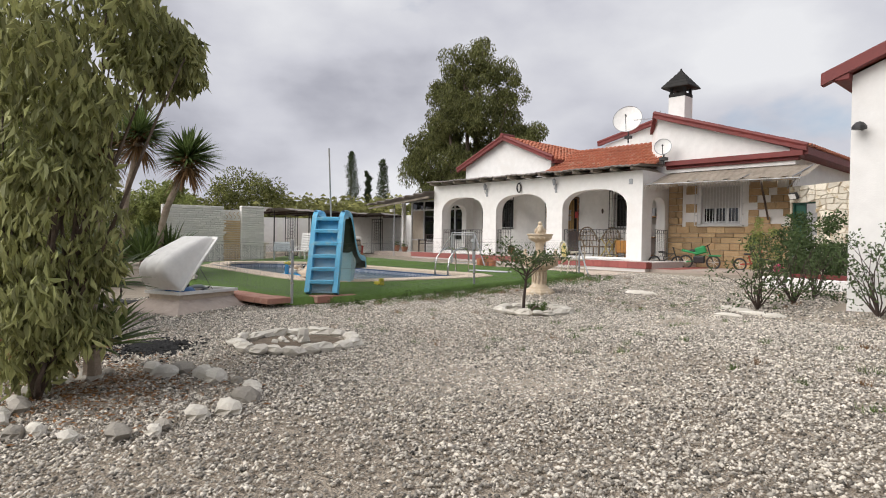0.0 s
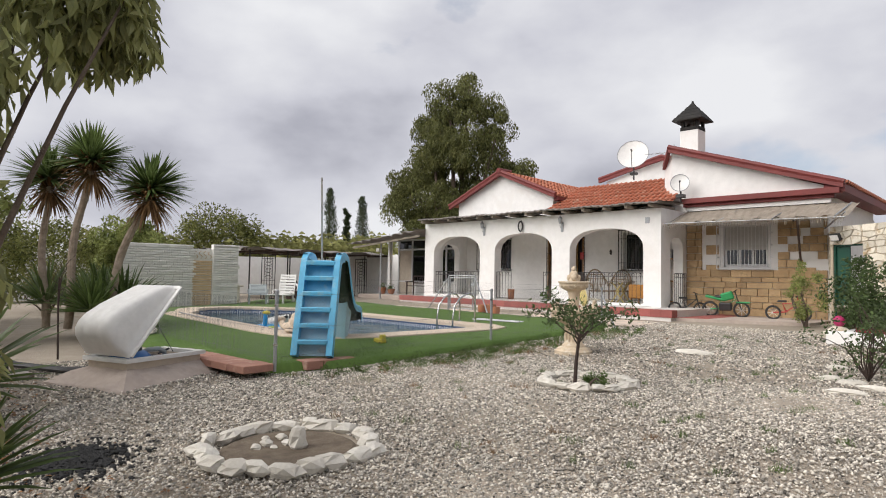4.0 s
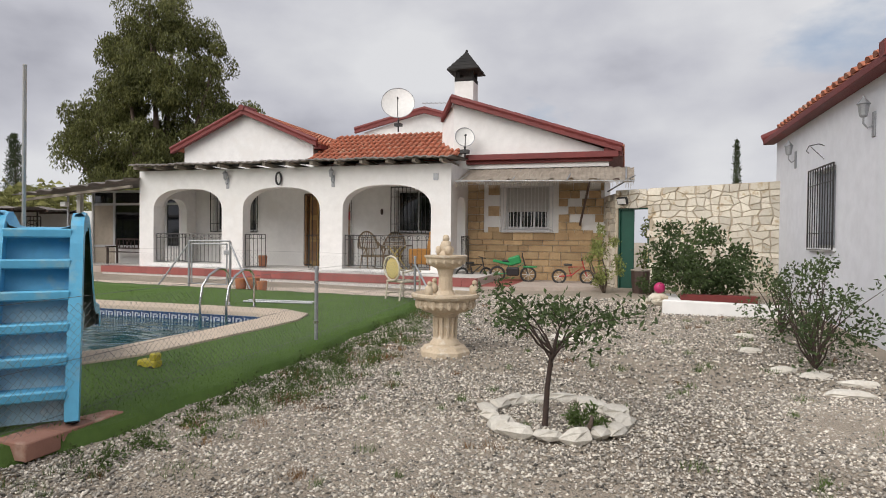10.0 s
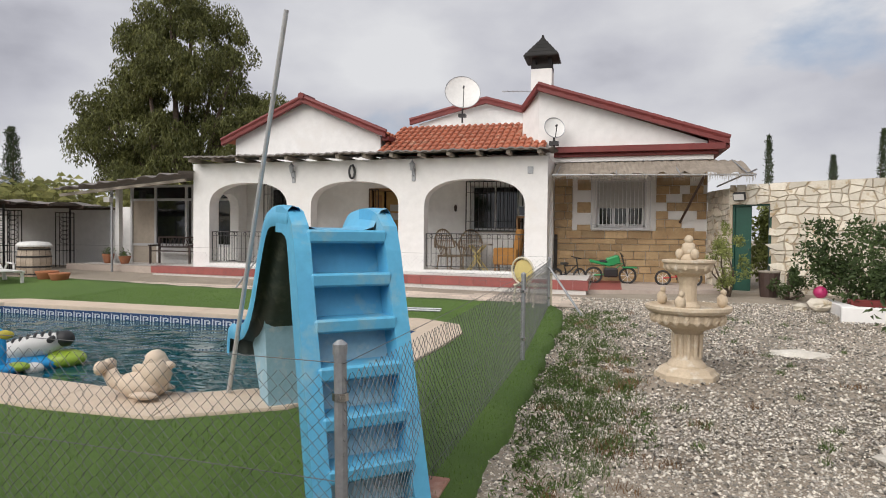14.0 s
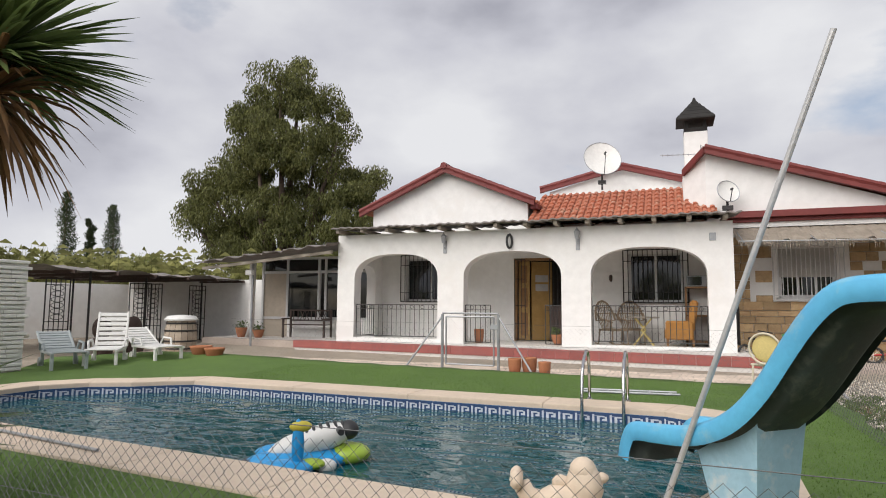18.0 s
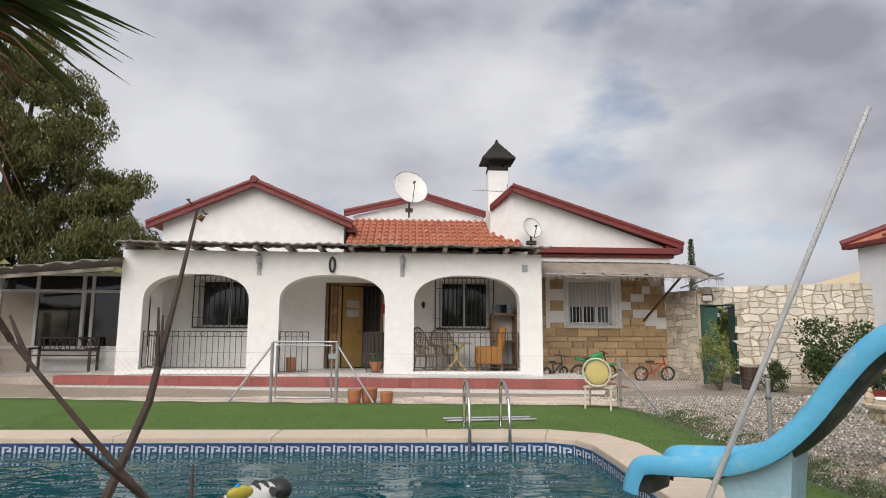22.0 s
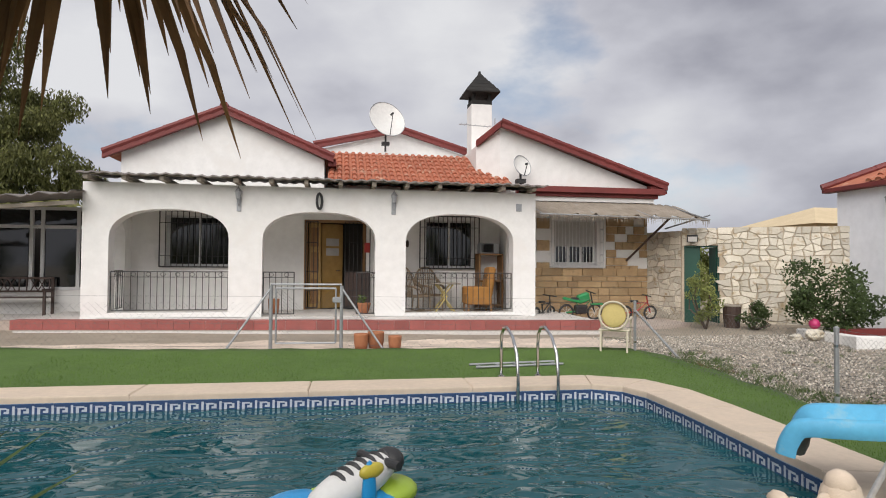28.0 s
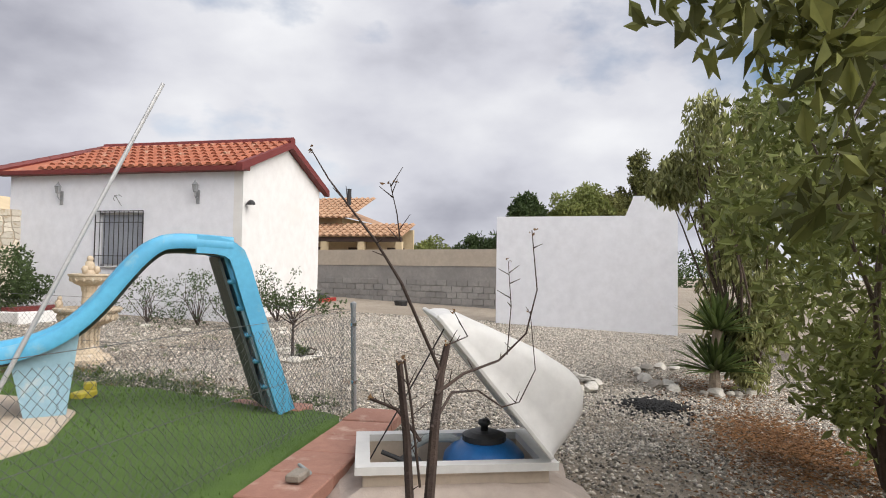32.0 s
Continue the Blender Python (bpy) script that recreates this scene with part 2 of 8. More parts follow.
ALU = mat("white_frame", (0.62, 0.62, 0.62), (0.56, 0.56, 0.56), 4, 0.4)
CURTAIN = mat("net_curtain", (0.50, 0.49, 0.46), (0.42, 0.41, 0.39), 6, 0.95, 0.4, 30)
# shade of unlit rooms, given as a near-black colour
ROOMSHADE = mat("interior_shade", (0.05, 0.045, 0.04), (0.04, 0.035, 0.03), 2, 0.9)
GREENDOOR = mat("green_door_paint", (0.012, 0.075, 0.05), (0.01, 0.06, 0.04), 3, 0.5, 0.1, 60)
BLUEVESSEL = mat("blue_filter_shell", (0.012, 0.14, 0.40), (0.01, 0.11, 0.33), 3, 0.35)
BLACKPL = mat("black_plastic", (0.02, 0.02, 0.022), (0.03, 0.03, 0.03), 4, 0.5)
BARK = mat("bark", (0.16, 0.12, 0.09), (0.09, 0.065, 0.05), 8, 0.95, 0.8, 40)
YUCCABARK = mat("yucca_bark", (0.44, 0.36, 0.28), (0.28, 0.22, 0.165), 9, 0.95, 0.9, 30)
TWIG = mat("dry_twig", (0.075, 0.05, 0.038), (0.045, 0.03, 0.025), 10, 0.9, 0.4, 90)
LEAF_EUC = leaf_mat("eucalyptus_leaf", (0.20, 0.205, 0.07), (0.105, 0.115, 0.038), 0.55)
LEAF_CITRUS = leaf_mat("broad_leaf", (0.33, 0.36, 0.12), (0.19, 0.225, 0.07))
LEAF_OLIVE = leaf_mat("olive_green_leaf", (0.26, 0.265, 0.08), (0.11, 0.125, 0.036), 0.55)
LEAF_PEACH = leaf_mat("drooping_leaf", (0.42, 0.42, 0.18), (0.25, 0.265, 0.11), 0.5)
LEAF_DARK = leaf_mat("dark_leaf", (0.09, 0.13, 0.045), (0.055, 0.085, 0.032))
LEAF_CYP = leaf_mat("cypress_leaf", (0.075, 0.10, 0.038), (0.042, 0.062, 0.026))
LEAF_REED = leaf_mat("reed_leaf", (0.34, 0.33, 0.12), (0.21, 0.22, 0.08), 0.5)
LEAF_YUC = leaf_mat("sword_leaf", (0.15, 0.20, 0.065), (0.085, 0.125, 0.04), 0.35, 0.4)
LEAF_DEAD = leaf_mat("dead_leaf", (0.26, 0.145, 0.06), (0.16, 0.09, 0.045))
LITTER = leaf_mat("fallen_leaf", (0.38, 0.20, 0.085), (0.22, 0.115, 0.055))
WEED = leaf_mat("weed", (0.13, 0.19, 0.055), (0.08, 0.12, 0.035))
ASH = mat("charcoal_ash", (0.025, 0.025, 0.025), (0.014, 0.014, 0.014), 5, 0.95, 0.8, 60)
YELLOWHOUSE = mat("cream_house_wall", (0.62, 0.50, 0.32), (0.55, 0.44, 0.28), 1, 0.9)
SOOT = mat("sooty_render", (0.012, 0.012, 0.012), (0.028, 0.026, 0.024), 3, 0.95, 0.3, 50)
REDPL = mat("red_paint", (0.42, 0.03, 0.025), (0.34, 0.025, 0.02), 3, 0.4)
GREENPL = mat("green_bike_plastic", (0.03, 0.30, 0.10), (0.025, 0.24, 0.08), 3, 0.35)
PINKPL = mat("magenta_plastic", (0.48, 0.03, 0.14), (0.40, 0.025, 0.11), 3, 0.4)
YELLOWPL = mat("yellow_plastic", (0.60, 0.50, 0.06), (0.5, 0.42, 0.05), 3, 0.4)
FLOATBLUE = mat("blue_vinyl", (0.02, 0.32, 0.68), (0.018, 0.28, 0.6), 3, 0.3)
FLOATGREEN = mat("lime_vinyl", (0.40, 0.55, 0.05), (0.34, 0.48, 0.05), 3, 0.3)
ARMCHAIR = mat("orange_fabric", (0.42, 0.20, 0.05), (0.34, 0.16, 0.04), 5, 0.9, 0.2, 90)
BULB = bpy.data.materials.new("bulb_glow")
BULB.use_nodes = True
BULB.node_tree.nodes["Principled BSDF"].inputs["Emission Color"].default_value = (1, 0.95, 0.85, 1)
BULB.node_tree.nodes["Principled BSDF"].inputs["Emission Strength"].default_value = 12.0

WATER = bpy.data.materials.new("pool_water")
WATER.use_nodes = True
_n, _k = WATER.node_tree.nodes, WATER.node_tree.links
_b = _n["Principled BSDF"]
_b.inputs["Base Color"].default_value = (0.007, 0.070, 0.084, 1)
_b.inputs["Roughness"].default_value = 0.02
_b.inputs["IOR"].default_value = 1.33
_t = _n.new("ShaderNodeTexCoord")
_m = _n.new("ShaderNodeMapping")
_m.inputs["Scale"].default_value = (1.0, 1.7, 1.0)
_w = _n.new("ShaderNodeTexNoise")
_w.inputs["Scale"].default_value, _w.inputs["Detail"].default_value, _w.inputs["Distortion"].default_value = 1.9, 2.2, 0.8
_p = _n.new("ShaderNodeBump")
_p.inputs["Strength"].default_value, _p.inputs["Distance"].default_value = 1.0, 0.05
_k.new(_t.outputs["Object"], _m.inputs[0])
_k.new(_m.outputs[0], _w.inputs["Vector"])
_k.new(_w.outputs[0], _p.inputs["Height"])
_k.new(_p.outputs[0], _b.inputs["Normal"])


# ---- mesh helpers ----
class G:
    """A growing mesh: points and faces."""

    def __init__(self):
        self.v, self.f = [], []

    def add(self, pts, faces):
        n = len(self.v)
        self.v.extend(tuple(p) for p in pts)
        self.f.extend([tuple(i + n for i in q) for q in faces])
        return self

    def box(self, x0, x1, y0, y1, z0, z1, m=None, c=0.0):
        """A box, with its edges cut off by c."""
        x0, x1, y0, y1, z0, z1 = min(x0, x1), max(x0, x1), min(y0, y1), max(y0, y1), min(z0, z1), max(z0, z1)
        c = min(c, 0.45 * min(x1 - x0, y1 - y0, z1 - z0))
        if c <= 0:
            p = [(x, y, z) for z in (z0, z1) for y in (y0, y1) for x in (x0, x1)]
            q = [(0, 2, 3, 1), (4, 5, 7, 6), (0, 1, 5, 4), (2, 6, 7, 3), (0, 4, 6, 2), (1, 3, 7, 5)]
        else:
            p, q, ids = [], [], {}
            lo, hi = (x0, y0, z0), (x1, y1, z1)
            for sx in (0, 1):
                for sy in (0, 1):
                    for sz in (0, 1):
                        s = (sx, sy, sz)
                        for a in range(3):
                            ids[(s, a)] = len(p)
                            p.append(tuple((lo[i] + (0 if i == a else c)) if s[i] == 0 else (hi[i] - (0 if i == a else c)) for i in range(3)))
                        q.append(tuple(ids[(s, a)] for a in ((0, 1, 2) if (sx + sy + sz) % 2 else (0, 2, 1))))
            for a in range(3):
                b, d = (a + 1) % 3, (a + 2) % 3
                for sa in (0, 1):
                    ring = []
                    for sb, sd in ((0, 0), (1, 0), (1, 1), (0, 1)):
                        s = [0, 0, 0]
                        s[a], s[b], s[d] = sa, sb, sd
                        ring.append(ids[(tuple(s), a)])
                    q.append(tuple(ring if sa else ring[::-1]))
                for sb in (0, 1):
                    for sd in (0, 1):
                        s0, s1 = [0, 0, 0], [0, 0, 0]
                        s0[b] = s1[b] = sb
                        s0[d] = s1[d] = sd
                        s1[a] = 1
                        e = (ids[(tuple(s0), b)], ids[(tuple(s1), b)], ids[(tuple(s1), d)], ids[(tuple(s0), d)])
                        q.append(e if (sb + sd) % 2 else e[::-1])
        if m is not None:
            p = [tuple(m @ Vector(t)) for t in p]
        return self.add(p, q)

    def rod(self, a, b, r, r2=None, n=8, cap=True):
        a, b = Vector(a), Vector(b)
        r2 = r if r2 is None else r2
        d = (b - a).normalized()
        u = d.cross(Vector((0, 0, 1)))
        u = Vector((1, 0, 0)) if u.length < 1e-4 else u.normalized()
        w = d.cross(u)
        ring = [u * math.cos(2 * math.pi * i / n) + w * math.sin(2 * math.pi * i / n) for i in range(n)]
        q = [(i, i + n, (i + 1) % n + n, (i + 1) % n) for i in range(n)]
        if cap:
            q += [tuple(range(n)), tuple(range(2 * n - 1, n - 1, -1))]
        return self.add([a + e * r for e in ring] + [b + e * r2 for e in ring], q)

    def tube(self, pts, r, n=8, r2=None, flat=1.0):
        """A bent round bar through the points."""
        pts = [Vector(p) for p in pts]
        r2 = r if r2 is None else r2
        k = len(pts)
        base, faces = [], []
        u = None
        for i, p in enumerate(pts):
            d = (pts[min(i + 1, k - 1)] - pts[max(i - 1, 0)]).normalized()
            if u is None:
                u = d.cross(Vector((0, 0, 1)))
                u = Vector((1, 0, 0)) if u.length < 1e-3 else u.normalized()
            u = (u - d * u.dot(d)).normalized()
            w = d.cross(u)
            rr = r + (r2 - r) * i / (k - 1)
            base += [p + (u * math.cos(2 * math.pi * j / n) + w * flat * math.sin(2 * math.pi * j / n)) * rr for j in range(n)]
        for i in range(k - 1):
            faces += [(i * n + j, i * n + n + j, i * n + n + (j + 1) % n, i * n + (j + 1) % n) for j in range(n)]
        faces += [tuple(range(n)), tuple(range(k * n - 1, k * n - n - 1, -1))]
        return self.add(base, faces)

    def lathe(self, prof, n=20, at=(0, 0, 0)):
        """Profile of (radius, height) turned round the upright axis at a place."""
        k = len(prof)
        p = [(at[0] + r * math.cos(2 * math.pi * j / n), at[1] + r * math.sin(2 * math.pi * j / n), at[2] + z) for r, z in prof for j in range(n)]
        q = [(i * n + j, i * n + (j + 1) % n, i * n + n + (j + 1) % n, i * n + n + j) for i in range(k - 1) for j in range(n)]
        q += [tuple(range(n - 1, -1, -1)), tuple(range(k * n - n, k * n))]
        return self.add(p, q)

    def prism(self, pts, z0, z1, m=None):
        """A flat outline raised from z0 to z1."""
        n = len(pts)
        p = [(x, y, z0) for x, y in pts] + [(x, y, z1) for x, y in pts]
        if m is not None:
            p = [tuple(m @ Vector(t)) for t in p]
        return self.add(p, [tuple(range(n - 1, -1, -1)), tuple(range(n, 2 * n))] + [(i, (i + 1) % n, (i + 1) % n + n, i + n) for i in range(n)])

    def blob(self, at, rx, ry, rz, rng, rough=0.25, n=7, k=5):
        """A lumpy stone."""
        p = [(at[0], at[1], at[2] - rz)]
        for i in range(1, k):
            a = math.pi * i / k
            for j in range(n):
                s = 1 + rng.uniform(-rough, rough)
                t = 2 * math.pi * (j + 0.5 * (i % 2)) / n
                p.append((at[0] + rx * s * math.sin(a) * math.cos(t), at[1] + ry * s * math.sin(a) * math.sin(t), at[2] - rz * math.cos(a) * (1 + rng.uniform(-rough, rough) * 0.5)))
        p.append((at[0], at[1], at[2] + rz))
        q = [(0, 1 + (j + 1) % n, 1 + j) for j in range(n)]
        for i in range(k - 2):
            q += [(1 + i * n + j, 1 + i * n + (j + 1) % n, 1 + i * n + n + (j + 1) % n, 1 + i * n + n + j) for j in range(n)]
        e = len(p) - 1
        q += [(e, e - n + j, e - n + (j + 1) % n) for j in range(n)]
        return self.add(p, q)


OFF = {}


def mesh_of(name, g, off=Vector((0, 0, 0)), smooth=False):
    me = bpy.data.meshes.new(name)
    me.from_pydata([(x - off[0], y - off[1], z - off[2]) for x, y, z in g.v], [], g.f)
    if smooth:
        me.polygons.foreach_set("use_smooth", [True] * len(me.polygons))
    me.update()
    return me


def thing(name, label, category, at=(0, 0, 0), group="", kind=""):
    ob = new(name)
    ob.empty_display_size = 0.1
    ob.location = at
    OFF[ob.name] = Vector(at)
    return tagged(ob, label, category, group, kind)


def part(name, g, material, parent, label="", smooth=False):
    """One mesh under a thing or under a part; the shape is given in the world's metres."""
    off = OFF[parent.name]
    ob = new(name, mesh_of(name, g, off, smooth))
    ob.data.materials.append(material)
    ob.parent = parent
    OFF[ob.name] = off
    if label:
        ob["label"] = label
    return ob


def solo(name, g, material, label="", category="", kind="", group="", smooth=False, at=(0, 0, 0)):
    """A thing that is one mesh."""
    ob = new(name, mesh_of(name, g, Vector(at), smooth))
    ob.location = at
    ob.data.materials.append(material)
    OFF[ob.name] = Vector(at)
    return tagged(ob, label, category, group, kind)


def pieces(name, meshes, places, material, parent):
    """Many alike pieces, each an object on shared mesh data: places are (index, matrix) in the world."""
    inv = Matrix.Translation(-OFF[parent.name])
    for i, m in places:
        o = new(name, meshes[i])
        o.parent = parent
        o.matrix_basis = inv @ m


def piece_mesh(name, g, material, smooth=False):
    me = mesh_of(name, g, Vector((0, 0, 0)), smooth)
    me.materials.append(material)
    return me


def ground_z(x, y):
    return -0.25 + 0.031 * max(-18.0, min(0.0, y)) + 0.03 * max(0.0, min(8.0, x - 5.0))


def leaves(centres, per, size, rng, spread=0.35, ratio=3.0, droop=0.0, hang=False):
    """Small folded leaves scattered about the centres of clumps (x, y, z, radius)."""
    c = np.array(centres, float)
    n = len(c) * per
    idx = np.repeat(np.arange(len(c)), per)
    d = rng.normal(size=(n, 3))
    d /= np.linalg.norm(d, axis=1)[:, None]
    rad = c[idx, 3] * rng.uniform(0.25, 1.0, n) ** 0.5
    p = c[idx, :3] + d * rad[:, None]
    a = rng.normal(size=(n, 3))
    if hang:
        a = a * 0.45 + np.array([0, 0, -1.0])
    a[:, 2] -= droop
    a /= np.linalg.norm(a, axis=1)[:, None]
    b = np.cross(a, rng.normal(size=(n, 3)))
    b /= np.linalg.norm(b, axis=1)[:, None]
    s = size * rng.uniform(0.6, 1.3, n)[:, None]
    w = s / ratio
    up = np.cross(a, b) * w * 0.35
    v = np.stack([p, p + a * s * 0.5 + b * w * 0.5 + up, p + a * s, p + a * s * 0.5 - b * w * 0.5 + up], 1).reshape(-1, 3)
    g = G()
    g.v = [tuple(t) for t in v.tolist()]
    g.f = [(4 * i, 4 * i + 1, 4 * i + 2, 4 * i + 3) for i in range(n)]
    return g


def limbs(base, tips, r0, rng, bend=0.25, n=6):
    """A trunk-and-limb mesh from a base to each of the tips."""
    g = G()
    for tip in tips:
        b, t = Vector(base), Vector(tip)
        mid = b.lerp(t, 0.45) + Vector((rng.uniform(-bend, bend), rng.uniform(-bend, bend), rng.uniform(0, bend)))
        pts = [b, b.lerp(mid, 0.5) + Vector((rng.uniform(-bend, bend) * 0.3, rng.uniform(-bend, bend) * 0.3, 0)), mid, mid.lerp(t, 0.5) + Vector((0, 0, bend * 0.2)), t]
        g.tube(pts, r0, n, r0 * 0.18)
    return g


def arch_wall(g, x0, x1, z0, z1, y0, y1, openings, m=None, steps=20):
    """A wall along x with arched openings (left, right, sill, spring, crown)."""
    def crown(x, o):
        a, b, s, sp, cr = o
        t = abs(2 * (x - a) / (b - a) - 1)
        return sp + (cr - sp) * max(0.0, 1 - t ** 2.6) ** (1 / 2.2)
    h = G()
    cuts = [x0]
    for o in openings:
        cuts += [o[0] + (o[1] - o[0]) * 0.5 * (1 - math.cos(math.pi * i / steps)) for i in range(steps + 1)]
    cuts.append(x1)
    cuts = sorted(set(round(c, 5) for c in cuts))
    for a, b in zip(cuts, cuts[1:]):
        mid = 0.5 * (a + b)
        o = next((o for o in openings if o[0] < mid < o[1]), None)
        spans = [((z0, z0), (z1, z1))] if o is None else [((z0, z0), (o[2], o[2])), ((crown(a, o), crown(b, o)), (z1, z1))]
        for (la, lb), (ha, hb) in spans:
            if ha - la < 1e-4 and hb - lb < 1e-4:
                continue
            h.add([(a, y0, la), (b, y0, lb), (b, y0, hb), (a, y0, ha), (a, y1, la), (b, y1, lb), (b, y1, hb), (a, y1, ha)],
                  [(0, 1, 2, 3), (5, 4, 7, 6), (3, 2, 6, 7), (1, 0, 4, 5)])
    for x, flip in [(x0, 0), (x1, 1)]:
        q = [(x, y0, z0), (x, y0, z1), (x, y1, z1), (x, y1, z0)]
        h.add(q, [(0, 1, 2, 3) if flip == 0 else (3, 2, 1, 0)])
    for a, b, s, sp, cr in openings:
        for x in (a, b):
            h.add([(x, y0, s), (x, y0, sp), (x, y1, sp), (x, y1, s)], [(0, 1, 2, 3)])
    if m is not None:
        h.v = [tuple(m @ Vector(t)) for t in h.v]
    g.add(h.v, h.f)
    return g


def grille(parent, x0, x1, y, z0, z1, n, name="grille", m=None, mate=None, r=0.009, bow=0.0):
    """A frame with upright bars as one part each for frame and bars."""
    mate = mate or IRON
    def tr(p):
        return tuple(m @ Vector(p)) if m is not None else p
    g = G()
    for z in (z0, z1):
        g.rod(tr((x0, y, z)), tr((x1, y, z)), r * 1.5, n=6)
    for x in (x0, x1):
        g.rod(tr((x, y, z0)), tr((x, y, z1)), r * 1.5, n=6)
    fr = part(name, g, mate, parent)
    for i in range(1, n):
        x = x0 + (x1 - x0) * i / n
        part("bar", G().rod(tr((x, y, z0)), tr((x, y, z1)), r, n=6), mate, fr)
    return fr


# ---- ground ----
rng = np.random.default_rng(5)
rnd = random.Random(5)
g = G()
xs = [-400, -120, -60, -40] + [-30 + 1.0 * i for i in range(0, 61)] + [45, 80, 160, 400]
ys = [-400, -120, -50, -30] + [-22 + 1.0 * i for i in range(0, 40)] + [30, 60, 150, 400]
def gz(x, y):
    if -13.0 < x < 0.0 and -12.0 < y < -4.0:
        return -1.8
    return ground_z(x, y) + 0.03 * noise.noise(Vector((x * 0.4, y * 0.4, 0)))
pts = [(x, y, gz(x, y)) for y in ys for x in xs]
nx = len(xs)
g.add(pts, [(j * nx + i, j * nx + i + 1, (j + 1) * nx + i + 1, (j + 1) * nx + i) for j in range(len(ys) - 1) for i in range(nx - 1)])
ground = solo("ground", g, SOIL, "pale gravel and dry earth ground", "ground", "structure", smooth=True)

# turf round the pool, as a sheet with a hole for the basin
INNER = [(-1.45, -6.62), (-3.0, -6.60), (-5.0, -6.57), (-7.0, -6.53), (-9.0, -6.50), (-9.35, -6.75), (-9.75, -7.1), (-10.35, -7.4), (-10.75, -7.95), (-10.75, -8.6),
         (-10.4, -9.1), (-9.85, -9.4), (-9.3, -9.6), (-8.9, -9.95), (-8.5, -10.2), (-7.0, -10.38), (-5.5, -10.52), (-4.0, -10.68), (-2.6, -10.82),
         (-1.75, -10.8), (-1.3, -10.5), (-1.1, -10.0), (-1.05, -9.0), (-1.0, -8.0), (-1.0, -7.2), (-1.12, -6.82)]


def offset(poly, d):
    out = []
    k = len(poly)
    for i in range(k):
        p0, p1, p2 = Vector(poly[i - 1]), Vector(poly[i]), Vector(poly[(i + 1) % k])
        n1 = Vector(((p1 - p0).y, -(p1 - p0).x)).normalized()
        n2 = Vector(((p2 - p1).y, -(p2 - p1).x)).normalized()
        b = (n1 + n2)
        b = b / max(0.35, b.dot(n1)) if b.length > 0.2 else n1
        out.append(tuple(p1 - b * d * (1 if b.length < 1.4 else 1.4 / b.length)))
    return out


OUTER = offset(INNER, -0.62)
if sum(abs(p[0]) for p in OUTER) < sum(abs(p[0]) for p in INNER) - 4:
    OUTER = offset(INNER, 0.62)
k = len(INNER)
# which way is out: the far edge must move towards +y
if OUTER[2][1] < INNER[2][1]:
    OUTER = offset(INNER, 0.62)
LIP = -0.33
WATERZ = -0.52
coping = thing("pool_coping", "cream stone coping round the swimming pool", "coping", (-5, -8, LIP), kind="structure")
for i in range(k):
    a, b = i, (i + 1) % k
    (ax, ay), (bx, by), (cx, cy), (dx, dy) = INNER[a], INNER[b], OUTER[b], OUTER[a]
    m_ = 0.0015
    h = G()
    q = [Vector((ax, ay)).lerp(Vector((bx, by)), m_), Vector((bx, by)).lerp(Vector((ax, ay)), m_), Vector((cx, cy)).lerp(Vector((dx, dy)), m_), Vector((dx, dy)).lerp(Vector((cx, cy)), m_)]
    c_ = sum(q, Vector((0, 0))) / 4
    top = [c_ + (v - c_) * 0.985 for v in q]
    p = [(v.x, v.y, LIP - 0.07) for v in q] + [(v.x, v.y, LIP - 0.015) for v in q] + [(v.x, v.y, LIP) for v in top]
    h.add(p, [(8, 9, 10, 11)] + [(j, (j + 1) % 4, 4 + (j + 1) % 4, 4 + j) for j in range(4)] + [(4 + j, 4 + (j + 1) % 4, 8 + (j + 1) % 4, 8 + j) for j in range(4)] + [(3, 2, 1, 0)])
    part("coping_stone", h, COPING, coping)

basin = thing("swimming_pool", "blue tiled swimming pool with a Greek key border", "pool", (-5, -8, -1.7))
h = G()
wall_pts = [(x, y, z) for z in (-1.7, LIP - 0.07) for x, y in INNER]
h.add(wall_pts, [(i, (i + 1) % k, k + (i + 1) % k, k + i) for i in range(k)] + [tuple(range(k))])
part("basin", h, POOLWALL, basin)
h = G()
h.add([(x, y, WATERZ) for x, y in offset(INNER, 0.0)], [tuple(range(k))])
part("water", h, WATER, basin, "rippled blue-green pool water")
# the border: white tiles with a blue key, along the inner wall
run = []
for i in range(k):
    a, b = Vector(INNER[i]), Vector(INNER[(i + 1) % k])
    run.append((a, b, (b - a).length))
band_w, key = G(), []
def inward(a, b):
    d = (b - a).normalized()
    n_ = Vector((d.y, -d.x))
    c_ = Vector((-5.5, -8.6))
    return n_ if (c_ - a).dot(n_) > 0 else -n_
for a, b, ln in run:
    n_ = inward(a, b) * 0.006
    band_w.add([(a.x + n_.x, a.y + n_.y, LIP - 0.235), (b.x + n_.x, b.y + n_.y, LIP - 0.235), (b.x + n_.x, b.y + n_.y, LIP - 0.072), (a.x + n_.x, a.y + n_.y, LIP - 0.072)], [(0, 1, 2, 3)])
part("white_border", band_w, TILEWHITE, basin)
KEY = [(0.0, 1.0, 0.86, 1.0), (0.0, 1.0, 0.0, 0.10), (0.05, 0.20, 0.22, 0.86), (0.20, 0.62, 0.22, 0.36), (0.48, 0.62, 0.36, 0.64), (0.34, 0.48, 0.52, 0.64), (0.78, 0.92, 0.10, 0.74), (0.20, 0.34, 0.70, 0.86), (0.34, 0.92, 0.76, 0.86)]
kb = G()
